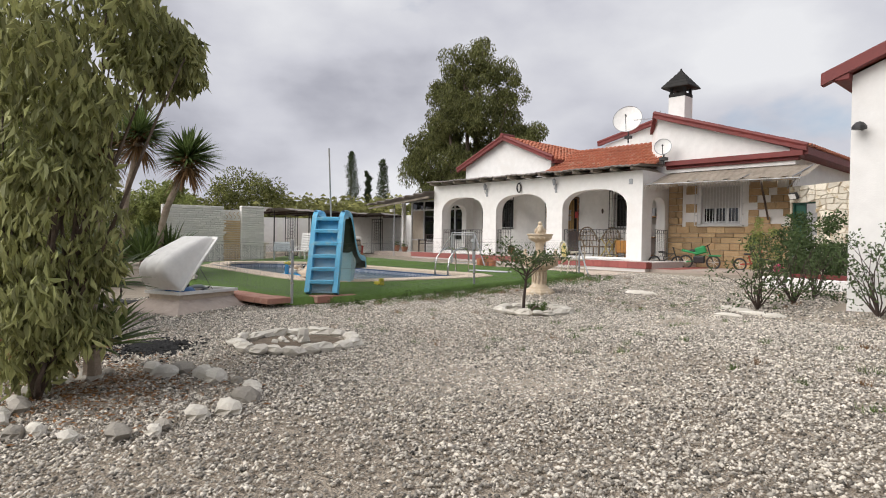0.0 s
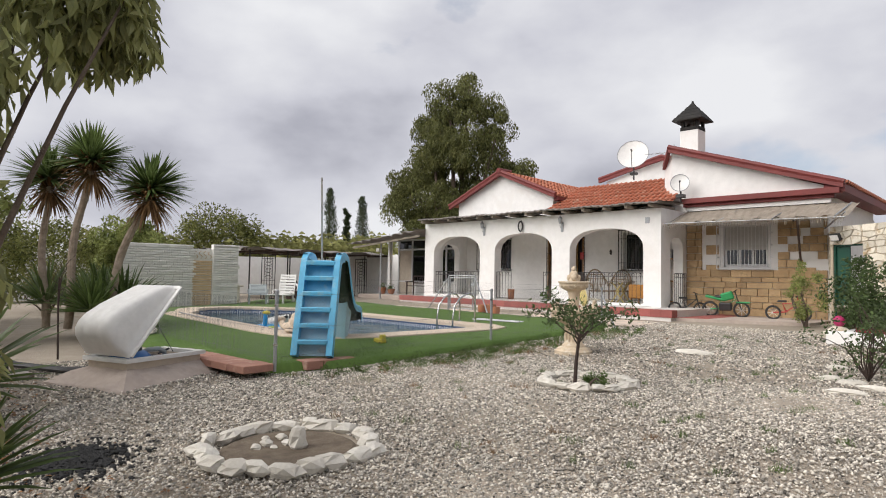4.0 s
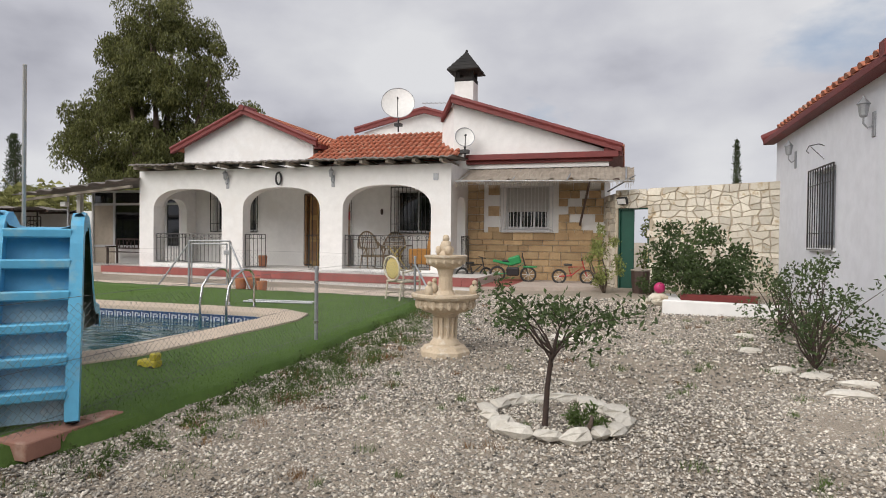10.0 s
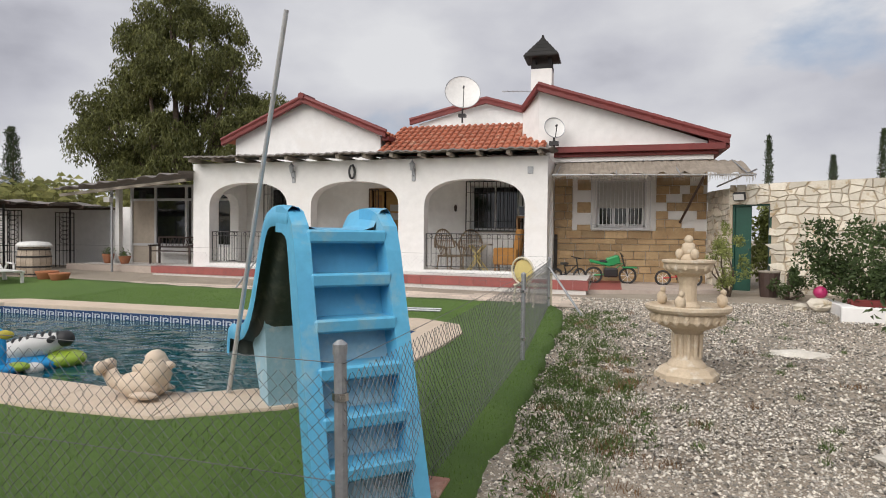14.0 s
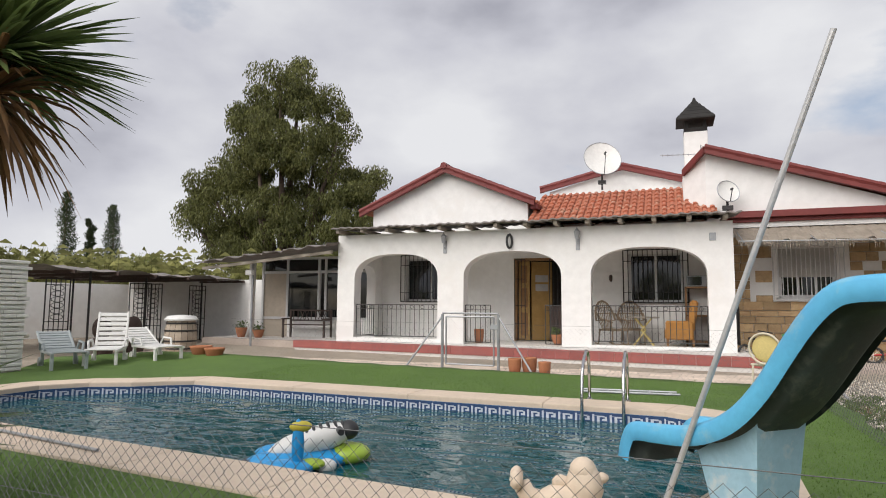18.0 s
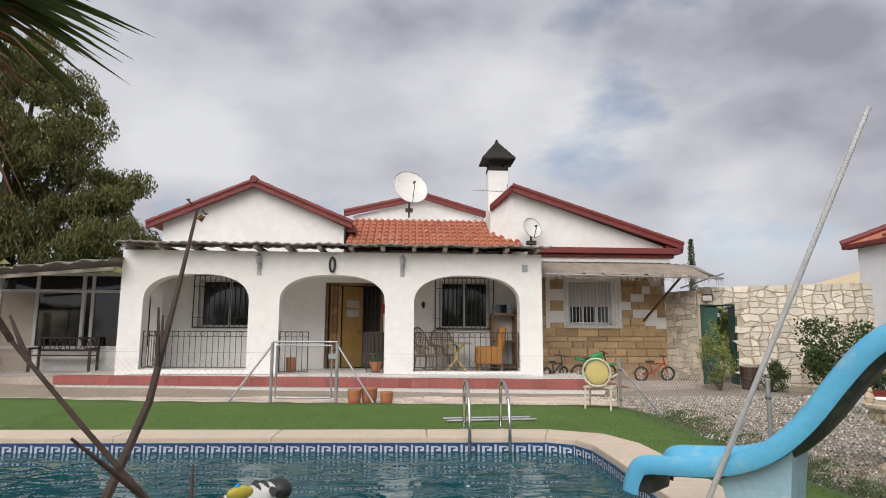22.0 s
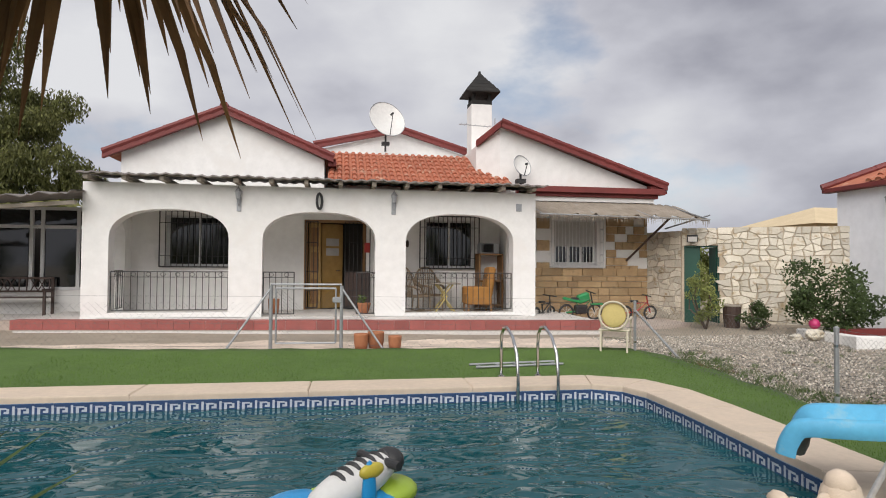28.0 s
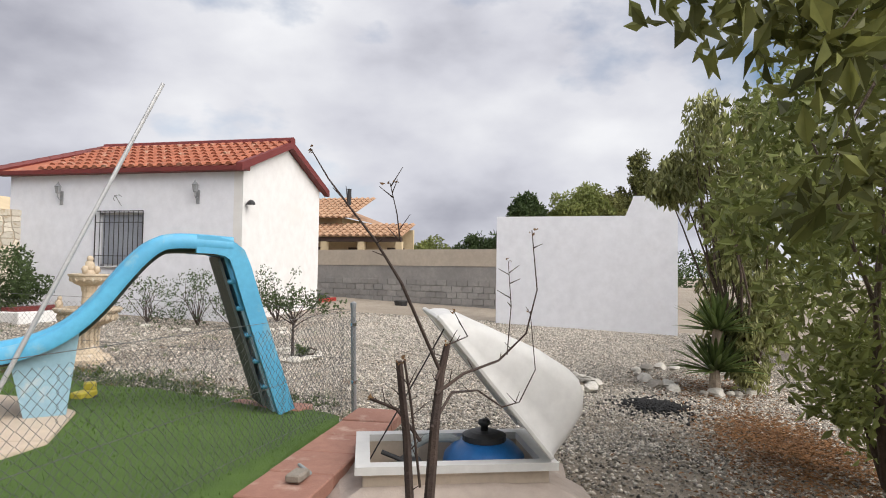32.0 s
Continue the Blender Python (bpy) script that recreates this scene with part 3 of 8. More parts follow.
for a, b, ln in run:
    cnt = max(1, round(ln / 0.21))
    d = (b - a) / cnt
    n_ = inward(a, b) * 0.010
    for j in range(cnt):
        o = a + d * j
        for u0, u1, v0, v1 in KEY:
            p0, p1 = o + d * u0 + n_, o + d * u1 + n_
            z0, z1 = LIP - 0.235 + 0.163 * v0, LIP - 0.235 + 0.163 * v1
            kb.add([(p0.x, p0.y, z0), (p1.x, p1.y, z0), (p1.x, p1.y, z1), (p0.x, p0.y, z1)], [(0, 1, 2, 3)])
part("key_pattern", kb, TILEBLUE, basin, "dark blue Greek key pattern")

TURF_EDGE = [(-0.2, -3.75), (0.55, -3.9), (0.78, -5.2), (0.76, -7.5), (0.76, -9.0), (0.74, -10.4), (0.70, -11.6), (0.60, -12.1), (0.42, -12.5), (0.2, -12.76), (-0.6, -12.79), (-1.6, -12.86), (-3.4, -12.95), (-5.0, -12.8),
             (-7.0, -12.6), (-9.5, -12.2), (-12.0, -11.0), (-13.3, -10.0), (-13.4, -6.6), (-15.0, -4.5), (-13.6, -2.6), (-11.6, -2.6), (-7.8, -3.2), (-4.6, -3.45)]
ok_ = len(TURF_EDGE)


def ray_edge(poly, c, ang):
    d = Vector((math.cos(ang), math.sin(ang)))
    best = None
    for i in range(len(poly)):
        a, b = Vector(poly[i]), Vector(poly[(i + 1) % len(poly)])
        e = b - a
        den = d.x * e.y - d.y * e.x
        if abs(den) < 1e-9:
            continue
        w = a - Vector(c)
        t = (w.x * e.y - w.y * e.x) / den
        s = (w.x * d.y - w.y * d.x) / den
        if t > 0 and -1e-6 <= s <= 1 + 1e-6:
            best = t if best is None else max(best, t)
    return best


CEN = (-5.5, -8.5)
NA = 220
angs = [2 * math.pi * i / NA for i in range(NA)]
inn = [ray_edge(OUTER, CEN, a) or 3 for a in angs]
out = [ray_edge(TURF_EDGE, CEN, a) or 8 for a in angs]


def turf_z(x, y, f):
    z = LIP - 0.025
    low = max(ground_z(x, y) + 0.10, -0.50)
    return z + (low - z) * max(0.0, min(1.0, f * 1.1 - 0.1))


h = G()
NR = 10
for a, r0, r1 in zip(angs, inn, out):
    for j in range(NR + 1):
        r = r0 - 0.03 + (r1 - r0 + 0.03) * j / NR
        wob = 0.05 * math.sin(a * 37) * (j == NR)
        x, y = CEN[0] + (r + wob) * math.cos(a), CEN[1] + (r + wob) * math.sin(a)
        h.v.append((x, y, turf_z(x, y, j / NR)))
    x, y = CEN[0] + (r1 + 0.06) * math.cos(a), CEN[1] + (r1 + 0.06) * math.sin(a)
    h.v.append((x, y, ground_z(x, y) - 0.1))
w_ = NR + 2
h.f = [(i * w_ + j, i * w_ + j + 1, ((i + 1) % NA) * w_ + j + 1, ((i + 1) % NA) * w_ + j) for i in range(NA) for j in range(w_ - 1)]
turf = solo("turf", h, TURF, "green artificial turf round the pool", "turf", "structure", smooth=True)
# blades over the part of the turf that is passed nearest
n_bl = 60000
bx = rng.uniform(-9, 1.0, n_bl)
by = rng.uniform(-13.0, -3.6, n_bl)
h = G()
cnt = 0
for x, y in zip(bx.tolist(), by.tolist()):
    if -9.6 < x < -0.6 and -10.9 < y < -6.0:
        continue
    a = math.atan2(y - CEN[1], x - CEN[0]) % (2 * math.pi)
    i = int(a / (2 * math.pi) * NA) % NA
    r = math.hypot(x - CEN[0], y - CEN[1])
    f_ = (r - inn[i]) / max(0.01, out[i] - inn[i])
    if not 0.03 < f_ < 1.0:
        continue
    z = turf_z(x, y, f_)
    t_ = rnd.uniform(0, 6.3)
    l_ = rnd.uniform(0.012, 0.028)
    c_, s_ = math.cos(t_), math.sin(t_)
    h.v += [(x - 0.004 * c_, y - 0.004 * s_, z - 0.002), (x + 0.004 * c_, y + 0.004 * s_, z - 0.002), (x + 0.01 * s_, y - 0.01 * c_, z + l_)]
    h.f.append((cnt, cnt + 1, cnt + 2))
    cnt += 3
solo("turf_blades", h, TURFBLADE, "short blades of green turf", "turf", "stuff")

# paving between turf and terrace
pav = thing("pavement_terrace", "buff stone paving along the terrace", "paving", (-5, -2.5, -0.3), kind="structure")
def pav_front(x):
    return -3.15 - 0.075 * (x + 8) if x > -11.6 else -2.55
def strip_y(x):
    return -0.28 - 0.105 * (x + 11.2)
h = G()
h.add([(-22, -2.6, -0.36), (-11.6, -2.7, -0.36), (0.6, -4.05, -0.375), (3.9, -1.6, -0.33), (3.9, 1.8, -0.25), (-22, 3.5, -0.25)], [(0, 1, 2, 3, 4, 5)])
part("bed", h, PAVE, pav)
row = 0
tile_meshes = [piece_mesh("paving_slab", G().box(0, 0.385, 0, 0.255, -0.02, 0, c=0.006), PAVE) for _ in range(1)]
places = []
more = G()
y = -3.9
while y < 0.5:
    x = -16.0 + (row % 2) * 0.2
    while x < 0.7:
        edge_y = strip_y(x + 0.2) if x > -11.5 else 0.55
        if pav_front(x) + 0.02 < y and y + 0.26 < edge_y + 0.02:
            mm = pose(x, y, -0.322 + 0.02 * (y + 3.5) / 3 + rnd.uniform(-0.002, 0.002), 0.3, 0, rnd.uniform(-0.3, 0.3))
            if len(places) < 300 and x > -12.5:
                places.append((0, mm))
            else:
                more.box(0, 0.38, 0, 0.25, -0.02, 0, m=mm)
        x += 0.39
    y += 0.26
    row += 1
pieces("paving_slab", tile_meshes, places, PAVE, pav)
o = part("far_slabs", more, PAVE, pav)
o["kind"] = "stuff"

# terrace slab with its red edge
terrace = thing("terrace", "raised pale terrace with a red tiled edge", "terrace", (-5, 0, -0.2), kind="structure")
h = G()
h.prism([(-11.2, strip_y(-11.2)), (1.0, strip_y(1.0)), (1.0, 2.2), (-11.2, 2.2)], -0.3, -0.012)
part("slab", h, TERRACE, terrace)
n_red = 38
for i in range(n_red):
    x0, x1 = -11.25 + 12.3 * i / n_red, -11.25 + 12.3 * (i + 1) / n_red - 0.006
    h = G()
    y0, y1 = strip_y(x0), strip_y(x1)
    h.prism([(x0, y0 - 0.02), (x1, y1 - 0.02), (x1, y1 + 0.30), (x0, y0 + 0.30)], -0.2, -0.006 + rnd.uniform(-0.001, 0.001))
    part("red_tile", h, REDTILE, terrace)
h = G()
h.prism([(-15.2, 0.85), (-11.2, 0.4), (-11.2, 2.6), (-15.2, 2.6)], -0.3, -0.06)
part("lower_slab", h, TERRACE, terrace)
h = G()
h.prism([(-15.25, 0.60), (-11.2, 0.15), (-11.2, 0.45), (-15.25, 0.88)], -0.28, -0.055)
part("lower_edge", h, SLABPINK, terrace)
h = G()
h.prism([(0.9, -1.35), (2.9, -0.75), (3.9, -0.3), (3.95, 1.8), (0.9, 1.8)], -0.34, -0.2)
part("side_slab", h, SLABPINK, terrace)
h = G()
h.prism([(1.05, -1.28), (1.75, -1.07), (1.75, 1.7), (1.05, 1.7)], -0.3, -0.194)
part("side_red_strip", h, REDTILE, terrace)

# ---- the house ----
house = thing("house", "white single-storey villa with red-edged tiled roofs", "house", (-3, 4, -0.3))
h = G()
ARCHES = [(-9.52, -7.06, 0.11, 1.72, 2.36), (-6.34, -3.83, 0.0, 1.72, 2.36), (-3.13, -0.55, 0.07, 1.72, 2.38)]
arch_wall(h, -10.05, 0.0, -0.02, 2.92, 0.0, 0.38, ARCHES)
arcade = part("arcade_wall", h, WHITE, house, "white rendered wall with three arches")
h = G()
M90 = Matrix.Translation((0, 0, 0)) @ Matrix.Rotation(radians(90), 4, "Z")
arch_wall(h, 0.38, 2.2, -0.02, 2.92, 0.0, 0.3, [(0.62, 1.5, 0.02, 1.7, 2.1)], M90)
h.v = [(x - 0.0, y, z) for x, y, z in h.v]
part("arcade_end_wall", h, WHITE, house)
h = G()
arch_wall(h, 0.38, 2.2, -0.02, 2.92, 0.0, 0.3, [(0.75, 1.75, 0.02, 1.75, 2.15)], Matrix.Translation((-9.75, 0, 0)) @ M90)
part("arcade_far_end_wall", h, WHITE, house)
# back wall of the porch with its openings
def wall_holes(x0, x1, z0, z1, y0, y1, holes):
    w = G()
    cx = sorted({x0, x1, *[v for o in holes for v in o[:2]]})
    cz = sorted({z0, z1, *[v for o in holes for v in o[2:]]})
    for a, b in zip(cx, cx[1:]):
        for c, d in zip(cz, cz[1:]):
            mx, mz = 0.5 * (a + b), 0.5 * (c + d)
            if any(o[0] < mx < o[1] and o[2] < mz < o[3] for o in holes):
                continue
            w.add([(a, y0, c), (b, y0, c), (b, y0, d), (a, y0, d), (a, y1, c), (b, y1, c), (b, y1, d), (a, y1, d)], [(0, 1, 2, 3), (5, 4, 7, 6)])
    w.add([(x0, y0, z1), (x1, y0, z1), (x1, y1, z1), (x0, y1, z1)], [(0, 1, 2, 3)])
    w.add([(x0, y0, z0), (x0, y0, z1), (x0, y1, z1), (x0, y1, z0)], [(0, 1, 2, 3)])
    w.add([(x1, y0, z0), (x1, y0, z1), (x1, y1, z1), (x1, y1, z0)], [(3, 2, 1, 0)])
    for a, b, c, d in holes:
        w.add([(a, y0, c), (b, y0, c), (b, y0, d), (a, y0, d), (a, y1, c), (b, y1, c), (b, y1, d), (a, y1, d)], [(0, 4, 5, 1), (3, 2, 6, 7), (0, 3, 7, 4), (1, 5, 6, 2)])
    return w
WINL, DOOR, WINR = (-8.95, -7.35, 1.12, 2.4), (-5.55, -3.95, 0.0, 2.35), (-2.4, -1.0, 1.12, 2.4)
part("porch_back_wall", wall_holes(-10.05, 0.0, -0.02, 2.92, 2.2, 2.45, [WINL, DOOR, WINR]), WHITE, house)
part("porch_ceiling", G().box(-9.75, -0.3, 0.38, 2.2, 2.72, 2.8), WHITE, house)
part("porch_floor", G().box(-9.75, -0.3, 0.0, 2.45, -0.005, 0.006), TERRACE, house)
# panels behind the openings, coloured near-black to stand in for indoor shade
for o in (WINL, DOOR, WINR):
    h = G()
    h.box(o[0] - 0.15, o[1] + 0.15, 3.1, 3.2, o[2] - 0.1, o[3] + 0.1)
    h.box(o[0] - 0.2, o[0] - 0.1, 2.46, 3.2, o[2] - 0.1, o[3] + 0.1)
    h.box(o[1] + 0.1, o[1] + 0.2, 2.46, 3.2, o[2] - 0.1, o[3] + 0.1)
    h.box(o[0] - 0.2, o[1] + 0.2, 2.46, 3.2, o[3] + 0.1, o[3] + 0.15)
    part("dark_room", h, ROOMSHADE, house)


def window(x0, x1, y, z0, z1, panes, curtain=False, m=None, parent=None):
    """Frame, panes and sill of one window in a wall that faces -y."""
    parent = parent or house
    def bx(g_, *a, **kw):
        return g_.box(*a, m=m, **kw)
    g_ = G()
    for a, b, c, d in ((x0, x1, z0, z0 + 0.05), (x0, x1, z1 - 0.05, z1), (x0, x0 + 0.05, z0, z1), (x1 - 0.05, x1, z0, z1)):
        bx(g_, a, b, y, y + 0.05, c, d)
    w = part("window", g_, ALU, parent, "white aluminium sliding window")
    for i in range(panes):
        a, b = x0 + 0.05 + (x1 - x0 - 0.1) * i / panes, x0 + 0.05 + (x1 - x0 - 0.1) * (i + 1) / panes
        part("pane", bx(G(), a + 0.03, b - 0.03, y + 0.025, y + 0.03, z0 + 0.07, z1 - 0.07), GLASS, w)
        for e in ((a, a + 0.03), (b - 0.03, b)):
            part("sash", bx(G(), e[0], e[1], y + 0.01, y + 0.045, z0 + 0.05, z1 - 0.05), ALU, w)
    part("sill", bx(G(), x0 - 0.06, x1 + 0.06, y - 0.16, y + 0.03, z0 - 0.05, z0, c=0.008), ALU, w)
    return w


window(-8.95, -7.35, 2.3, 1.12, 2.4, 2)
window(-2.4, -1.0, 2.3, 1.12, 2.4, 2)
for o in (WINL, WINR):
    gr = thing("window_grille", "black iron security grille over a porch window", "window grille", (0.5 * (o[0] + o[1]), 2.12, o[2]), "porch window grilles")
    grille(gr, o[0] - 0.12, o[1] + 0.1, 2.1, o[2] - 0.02, o[3] + 0.1, 13, "frame", r=0.011)
    for z in (o[2] + 0.25, o[3] - 0.2):
        part("crossbar", G().rod((o[0] - 0.12, 2.1, z), (o[1] + 0.1, 2.1, z), 0.008, n=6), IRON, gr)
    for x in (o[0] - 0.12, o[1] + 0.1):
        for z in (o[2], o[3] + 0.08):
            part("wall_anchor", G().rod((x, 2.1, z), (x, 2.205, z), 0.008, n=6), IRON, gr)
# entrance: open wooden door leaf and grille gate
door = thing("entrance_door", "open panelled brown wooden entrance door", "door", (-5.5, 2.3, 0))
h = G().box(-5.55, -5.47, 2.2, 2.42, 0, 2.35).box(-4.03, -3.95, 2.2, 2.42, 0, 2.35).box(-5.55, -3.95, 2.2, 2.42, 2.28, 2.35)
part("door_frame", h, WOOD, door)
leaf = part("leaf", G().box(-5.44, -5.12, 2.32, 2.36, 0.02, 2.27, c=0.006), WOODGOLD, door, "narrow fixed wooden leaf")
for z0, z1 in ((0.15, 0.8), (0.95, 1.5), (1.65, 2.15)):
    part("panel", G().box(-5.38, -5.18, 2.30, 2.322, z0, z1, c=0.008), WOOD, leaf)
leaf = part("leaf", G().box(-0.0, 0.62, 0, 0.04, 0.02, 2.27, m=Matrix.Translation((-5.1, 2.47, 0)) @ Matrix.Rotation(radians(28), 4, "Z"), c=0.006), WOODGOLD, door, "honey-brown glazed door leaf swung inwards")
for z0, z1 in ((1.42, 1.62), (1.68, 1.88)):
    part("pane", G().box(0.12, 0.5, -0.006, 0.046, z0, z1, m=Matrix.Translation((-5.1, 2.47, 0)) @ Matrix.Rotation(radians(28), 4, "Z")), CURTAIN, leaf, "pale frosted pane")
part("handle", G().rod((-4.66, 2.72, 1.02), (-4.63, 2.65, 1.02), 0.012).rod((-4.63, 2.65, 1.02), (-4.73, 2.60, 1.02), 0.01), CHROME, leaf)
gate = thing("entrance_grille", "open black iron entrance grille gate", "gate", (-4.4, 2.1, 0))
grille(gate, -5.5, -5.2, 2.08, 0.06, 2.3, 3, "leaf")
grille(gate, -4.5, -3.85, 2.08, 0.06, 2.3, 6, "leaf")
for x0, x1 in ((-5.5, -5.2), (-4.5, -3.85)):
    for z in (0.5, 1.0, 1.75):
        part("crossbar", G().rod((x0, 2.08, z), (x1, 2.08, z), 0.009, n=6), IRON, gate)
pan = part("lower_panel", G().box(-4.5, -3.85, 2.085, 2.1, 0.1, 0.98), DARKWOOD, gate)


# upper walls and roofs
def gable(xl, xr, xp, ye, zl, zr, zp, y1, base, name):
    h_ = G()
    h_.add([(xl, ye, base), (xr, ye, base), (xr, ye, zr), (xp, ye, zp), (xl, ye, zl), (xl, y1, base), (xr, y1, base), (xr, y1, zr), (xp, y1, zp), (xl, y1, zl)],
           [(0, 1, 2, 3, 4), (9, 8, 7, 6, 5), (1, 6, 7, 2), (5, 0, 4, 9)])
    return part(name, h_, WHITE, house)


def barge(p0, p1, name="bargeboard", t=0.17, d=0.14, y=0.0):
    """A red board along a gable's slope, with a strip of tile edge above it."""
    h_ = G()
    (x0, z0), (x1, z1) = p0, p1
    h_.add([(x0, y, z0 - t), (x1, y, z1 - t), (x1, y, z1), (x0, y, z0), (x0, y + d, z0 - t), (x1, y + d, z1 - t), (x1, y + d, z1), (x0, y + d, z0)],
           [(0, 1, 2, 3), (5, 4, 7, 6), (3, 2, 6, 7), (1, 0, 4, 5), (0, 3, 7, 4), (2, 1, 5, 6)])
    b_ = part(name, h_, REDPAINT, house, "oxide red bargeboard")
    n_ = max(2, int(math.hypot(x1 - x0, z1 - z0) / 0.36))
    h_ = G()
    for i in range(n_):
        f0, f1 = i / n_, (i + 1.06) / n_
        a_ = Vector((x0 + (x1 - x0) * f0, y + 0.05, z0 + (z1 - z0) * f0 - 0.008))
        e_ = Vector((x0 + (x1 - x0) * min(f1, 1.01), y + 0.05, z0 + (z1 - z0) * min(f1, 1.01) - 0.002))
        h_.rod(a_, e_, 0.085, 0.07, 8)
    part("edge_tiles", h_, REDPAINT, b_)


def tile_plane(name, parent, o, u, v, nu, nv, material=None):
    """Rows of half-round clay tiles on a slope: o corner at the eave, u along the eave, v up the slope."""
    o, u, v = Vector(o), Vector(u), Vector(v)
    nrm = u.cross(v).normalized()
    if nrm.z < 0:
        nrm = -nrm
    t_ = G()
    t_.add([o, o + u, o + u + v, o + v], [(0, 1, 2, 3)])
    du, dv = u / nu, v / nv
    r = du.length * 0.36
    for i in range(nu):
        for j in range(nv):
            c = o + du * (i + 0.5) + dv * j
            a0 = []
            for end, rr, lift in ((0.0, r, 0.035), (1.05, r * 0.82, 0.0)):
                for q in range(5):
                    an = math.pi * q / 4
                    a0.append(c + dv * end + du.normalized() * (rr * math.cos(an)) + nrm * (lift + rr * 0.8 * math.sin(an)))
            t_.add(a0, [(q, q + 1, q + 6, q + 5) for q in range(4)] + [(4, 3, 2, 1, 0)])
    ob = part(name, t_, material or TERRA, parent)
    ob["kind"] = "stuff"
    return ob


gable(-9.9, -5.05, -7.48, 1.82, 3.92, 3.86, 4.95, 8.0, 2.8, "left_block_wall")
barge((-10.25, 3.86), (-7.48, 5.06), y=1.55)
barge((-7.48, 5.06), (-4.82, 3.94), y=1.55)
part("gable_finial", G().rod((-7.48, 1.5, 5.08), (-7.48, 2.3, 5.12), 0.1, 0.08), REDPAINT, house)
tile_plane("left_roof_tiles", house, (-10.3, 1.7, 3.82), (0, 6.5, 0), (2.82, 0, 1.22), 28, 8)
tile_plane("left_roof_tiles", house, (-4.78, 1.7, 3.84), (0, 6.5, 0), (-2.7, 0, 1.2), 28, 8)
part("gutter_edge", G().box(-4.95, -4.75, 1.7, 8.0, 3.70, 3.84), REDPAINT, house)
# middle tiled slope over the porch
tile_plane("porch_roof_tiles", house, (-4.95, 0.95, 3.12), (4.75, 0, 0), (0, 2.5, 1.24), 25, 8)
part("middle_wall", G().box(-5.0, -0.85, 3.5, 6.0, 2.8, 4.2), WHITE, house)
# rear gable
gable(-5.2, -0.5, -2.75, 6.0, 4.95, 4.88, 5.6, 9.0, 2.8, "rear_block_wall")
barge((-5.5, 5.08), (-2.75, 5.72), y=5.8)
barge((-2.75, 5.72), (-0.3, 5.0), y=5.8)
# right block with its long slope
h = G()
h.add([(-0.43, 1.72, 2.9), (3.82, 1.72, 2.9), (3.82, 1.72, 3.42), (-0.43, 1.72, 4.92), (-0.43, 8, 2.9), (3.82, 8, 2.9), (3.82, 8, 3.42), (-0.43, 8, 4.92), (-0.95, 2.3, 2.9), (-0.95, 2.3, 4.5), (-0.95, 8, 4.5), (-0.95, 8, 2.9)],
      [(0, 1, 2, 3), (1, 5, 6, 2), (3, 2, 6, 7), (8, 0, 3, 9), (9, 3, 7, 10), (8, 9, 10, 11)])
part("right_block_wall", h, WHITE, house)
barge((-0.45, 5.02), (4.28, 3.46), y=1.42)
h = G()
h.add([(-0.47, 1.44, 4.86), (-0.47, 1.44, 5.03), (-0.98, 2.2, 4.62), (-0.98, 2.2, 4.45), (-0.43, 1.6, 4.86), (-0.43, 1.6, 5.03), (-0.9, 2.3, 4.62), (-0.9, 2.3, 4.45)], [(0, 1, 2, 3), (7, 6, 5, 4), (1, 5, 6, 2), (0, 3, 7, 4)])
part("bargeboard", h, REDPAINT, house)
part("eave_band", G().box(0.0, 4.2, 1.40, 1.72, 3.16, 3.32, c=0.01), REDPAINT, house, "dark red painted cornice")
part("eave_band", G().box(0.0, 4.05, 1.52, 1.72, 3.06, 3.16, c=0.01), REDPAINT, house)
part("eave_band", G().box(0.0, 3.95, 1.60, 1.74, 2.94, 3.06), WHITE, house)
tile_plane("right_roof_tiles", house, (4.32, 1.6, 3.42), (0, 7.0, 0), (-4.75, 0, 1.58), 28, 12)
part("side_eave", G().box(3.82, 4.3, 1.5, 8.5, 3.2, 3.42), REDPAINT, house)
RW = (1.12, 2.35, 1.22, 2.45)
part("right_front_wall", wall_holes(0.0, 3.85, -0.3, 2.95, 1.78, 2.05, [RW]), WHITE, house)
part("right_side_wall", G().box(3.6, 3.85, 2.05, 8.0, -0.3, 2.95), WHITE, house)
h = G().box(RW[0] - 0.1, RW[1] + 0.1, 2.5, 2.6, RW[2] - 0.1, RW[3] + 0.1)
part("dark_room", h, ROOMSHADE, house)
window(RW[0], RW[1], 1.86, RW[2], RW[3], 3)
part("blind", G().box(RW[0] + 0.03, RW[1] - 0.03, 1.845, 1.855, 1.72, 2.42), CURTAIN, house, "half-lowered pale roller blind")
gr = thing("window_grille", "pale painted projecting iron window grille", "window grille", (1.7, 1.62, 1.2))
grille(gr, 0.99, 2.47, 1.6, 1.16, 2.52, 15, "frame", mate=ALU, r=0.010)
for z in (1.16, 1.28, 2.4, 2.52):
    part("crossbar", G().rod((0.99, 1.6, z), (2.47, 1.6, z), 0.011, n=6), ALU, gr)
for x in (0.99, 2.47):
    for z in (1.16, 1.5, 1.85, 2.2, 2.52):
        part("side_bar", G().rod((x, 1.6, z), (x, 1.79, z), 0.011, n=6), ALU, gr)
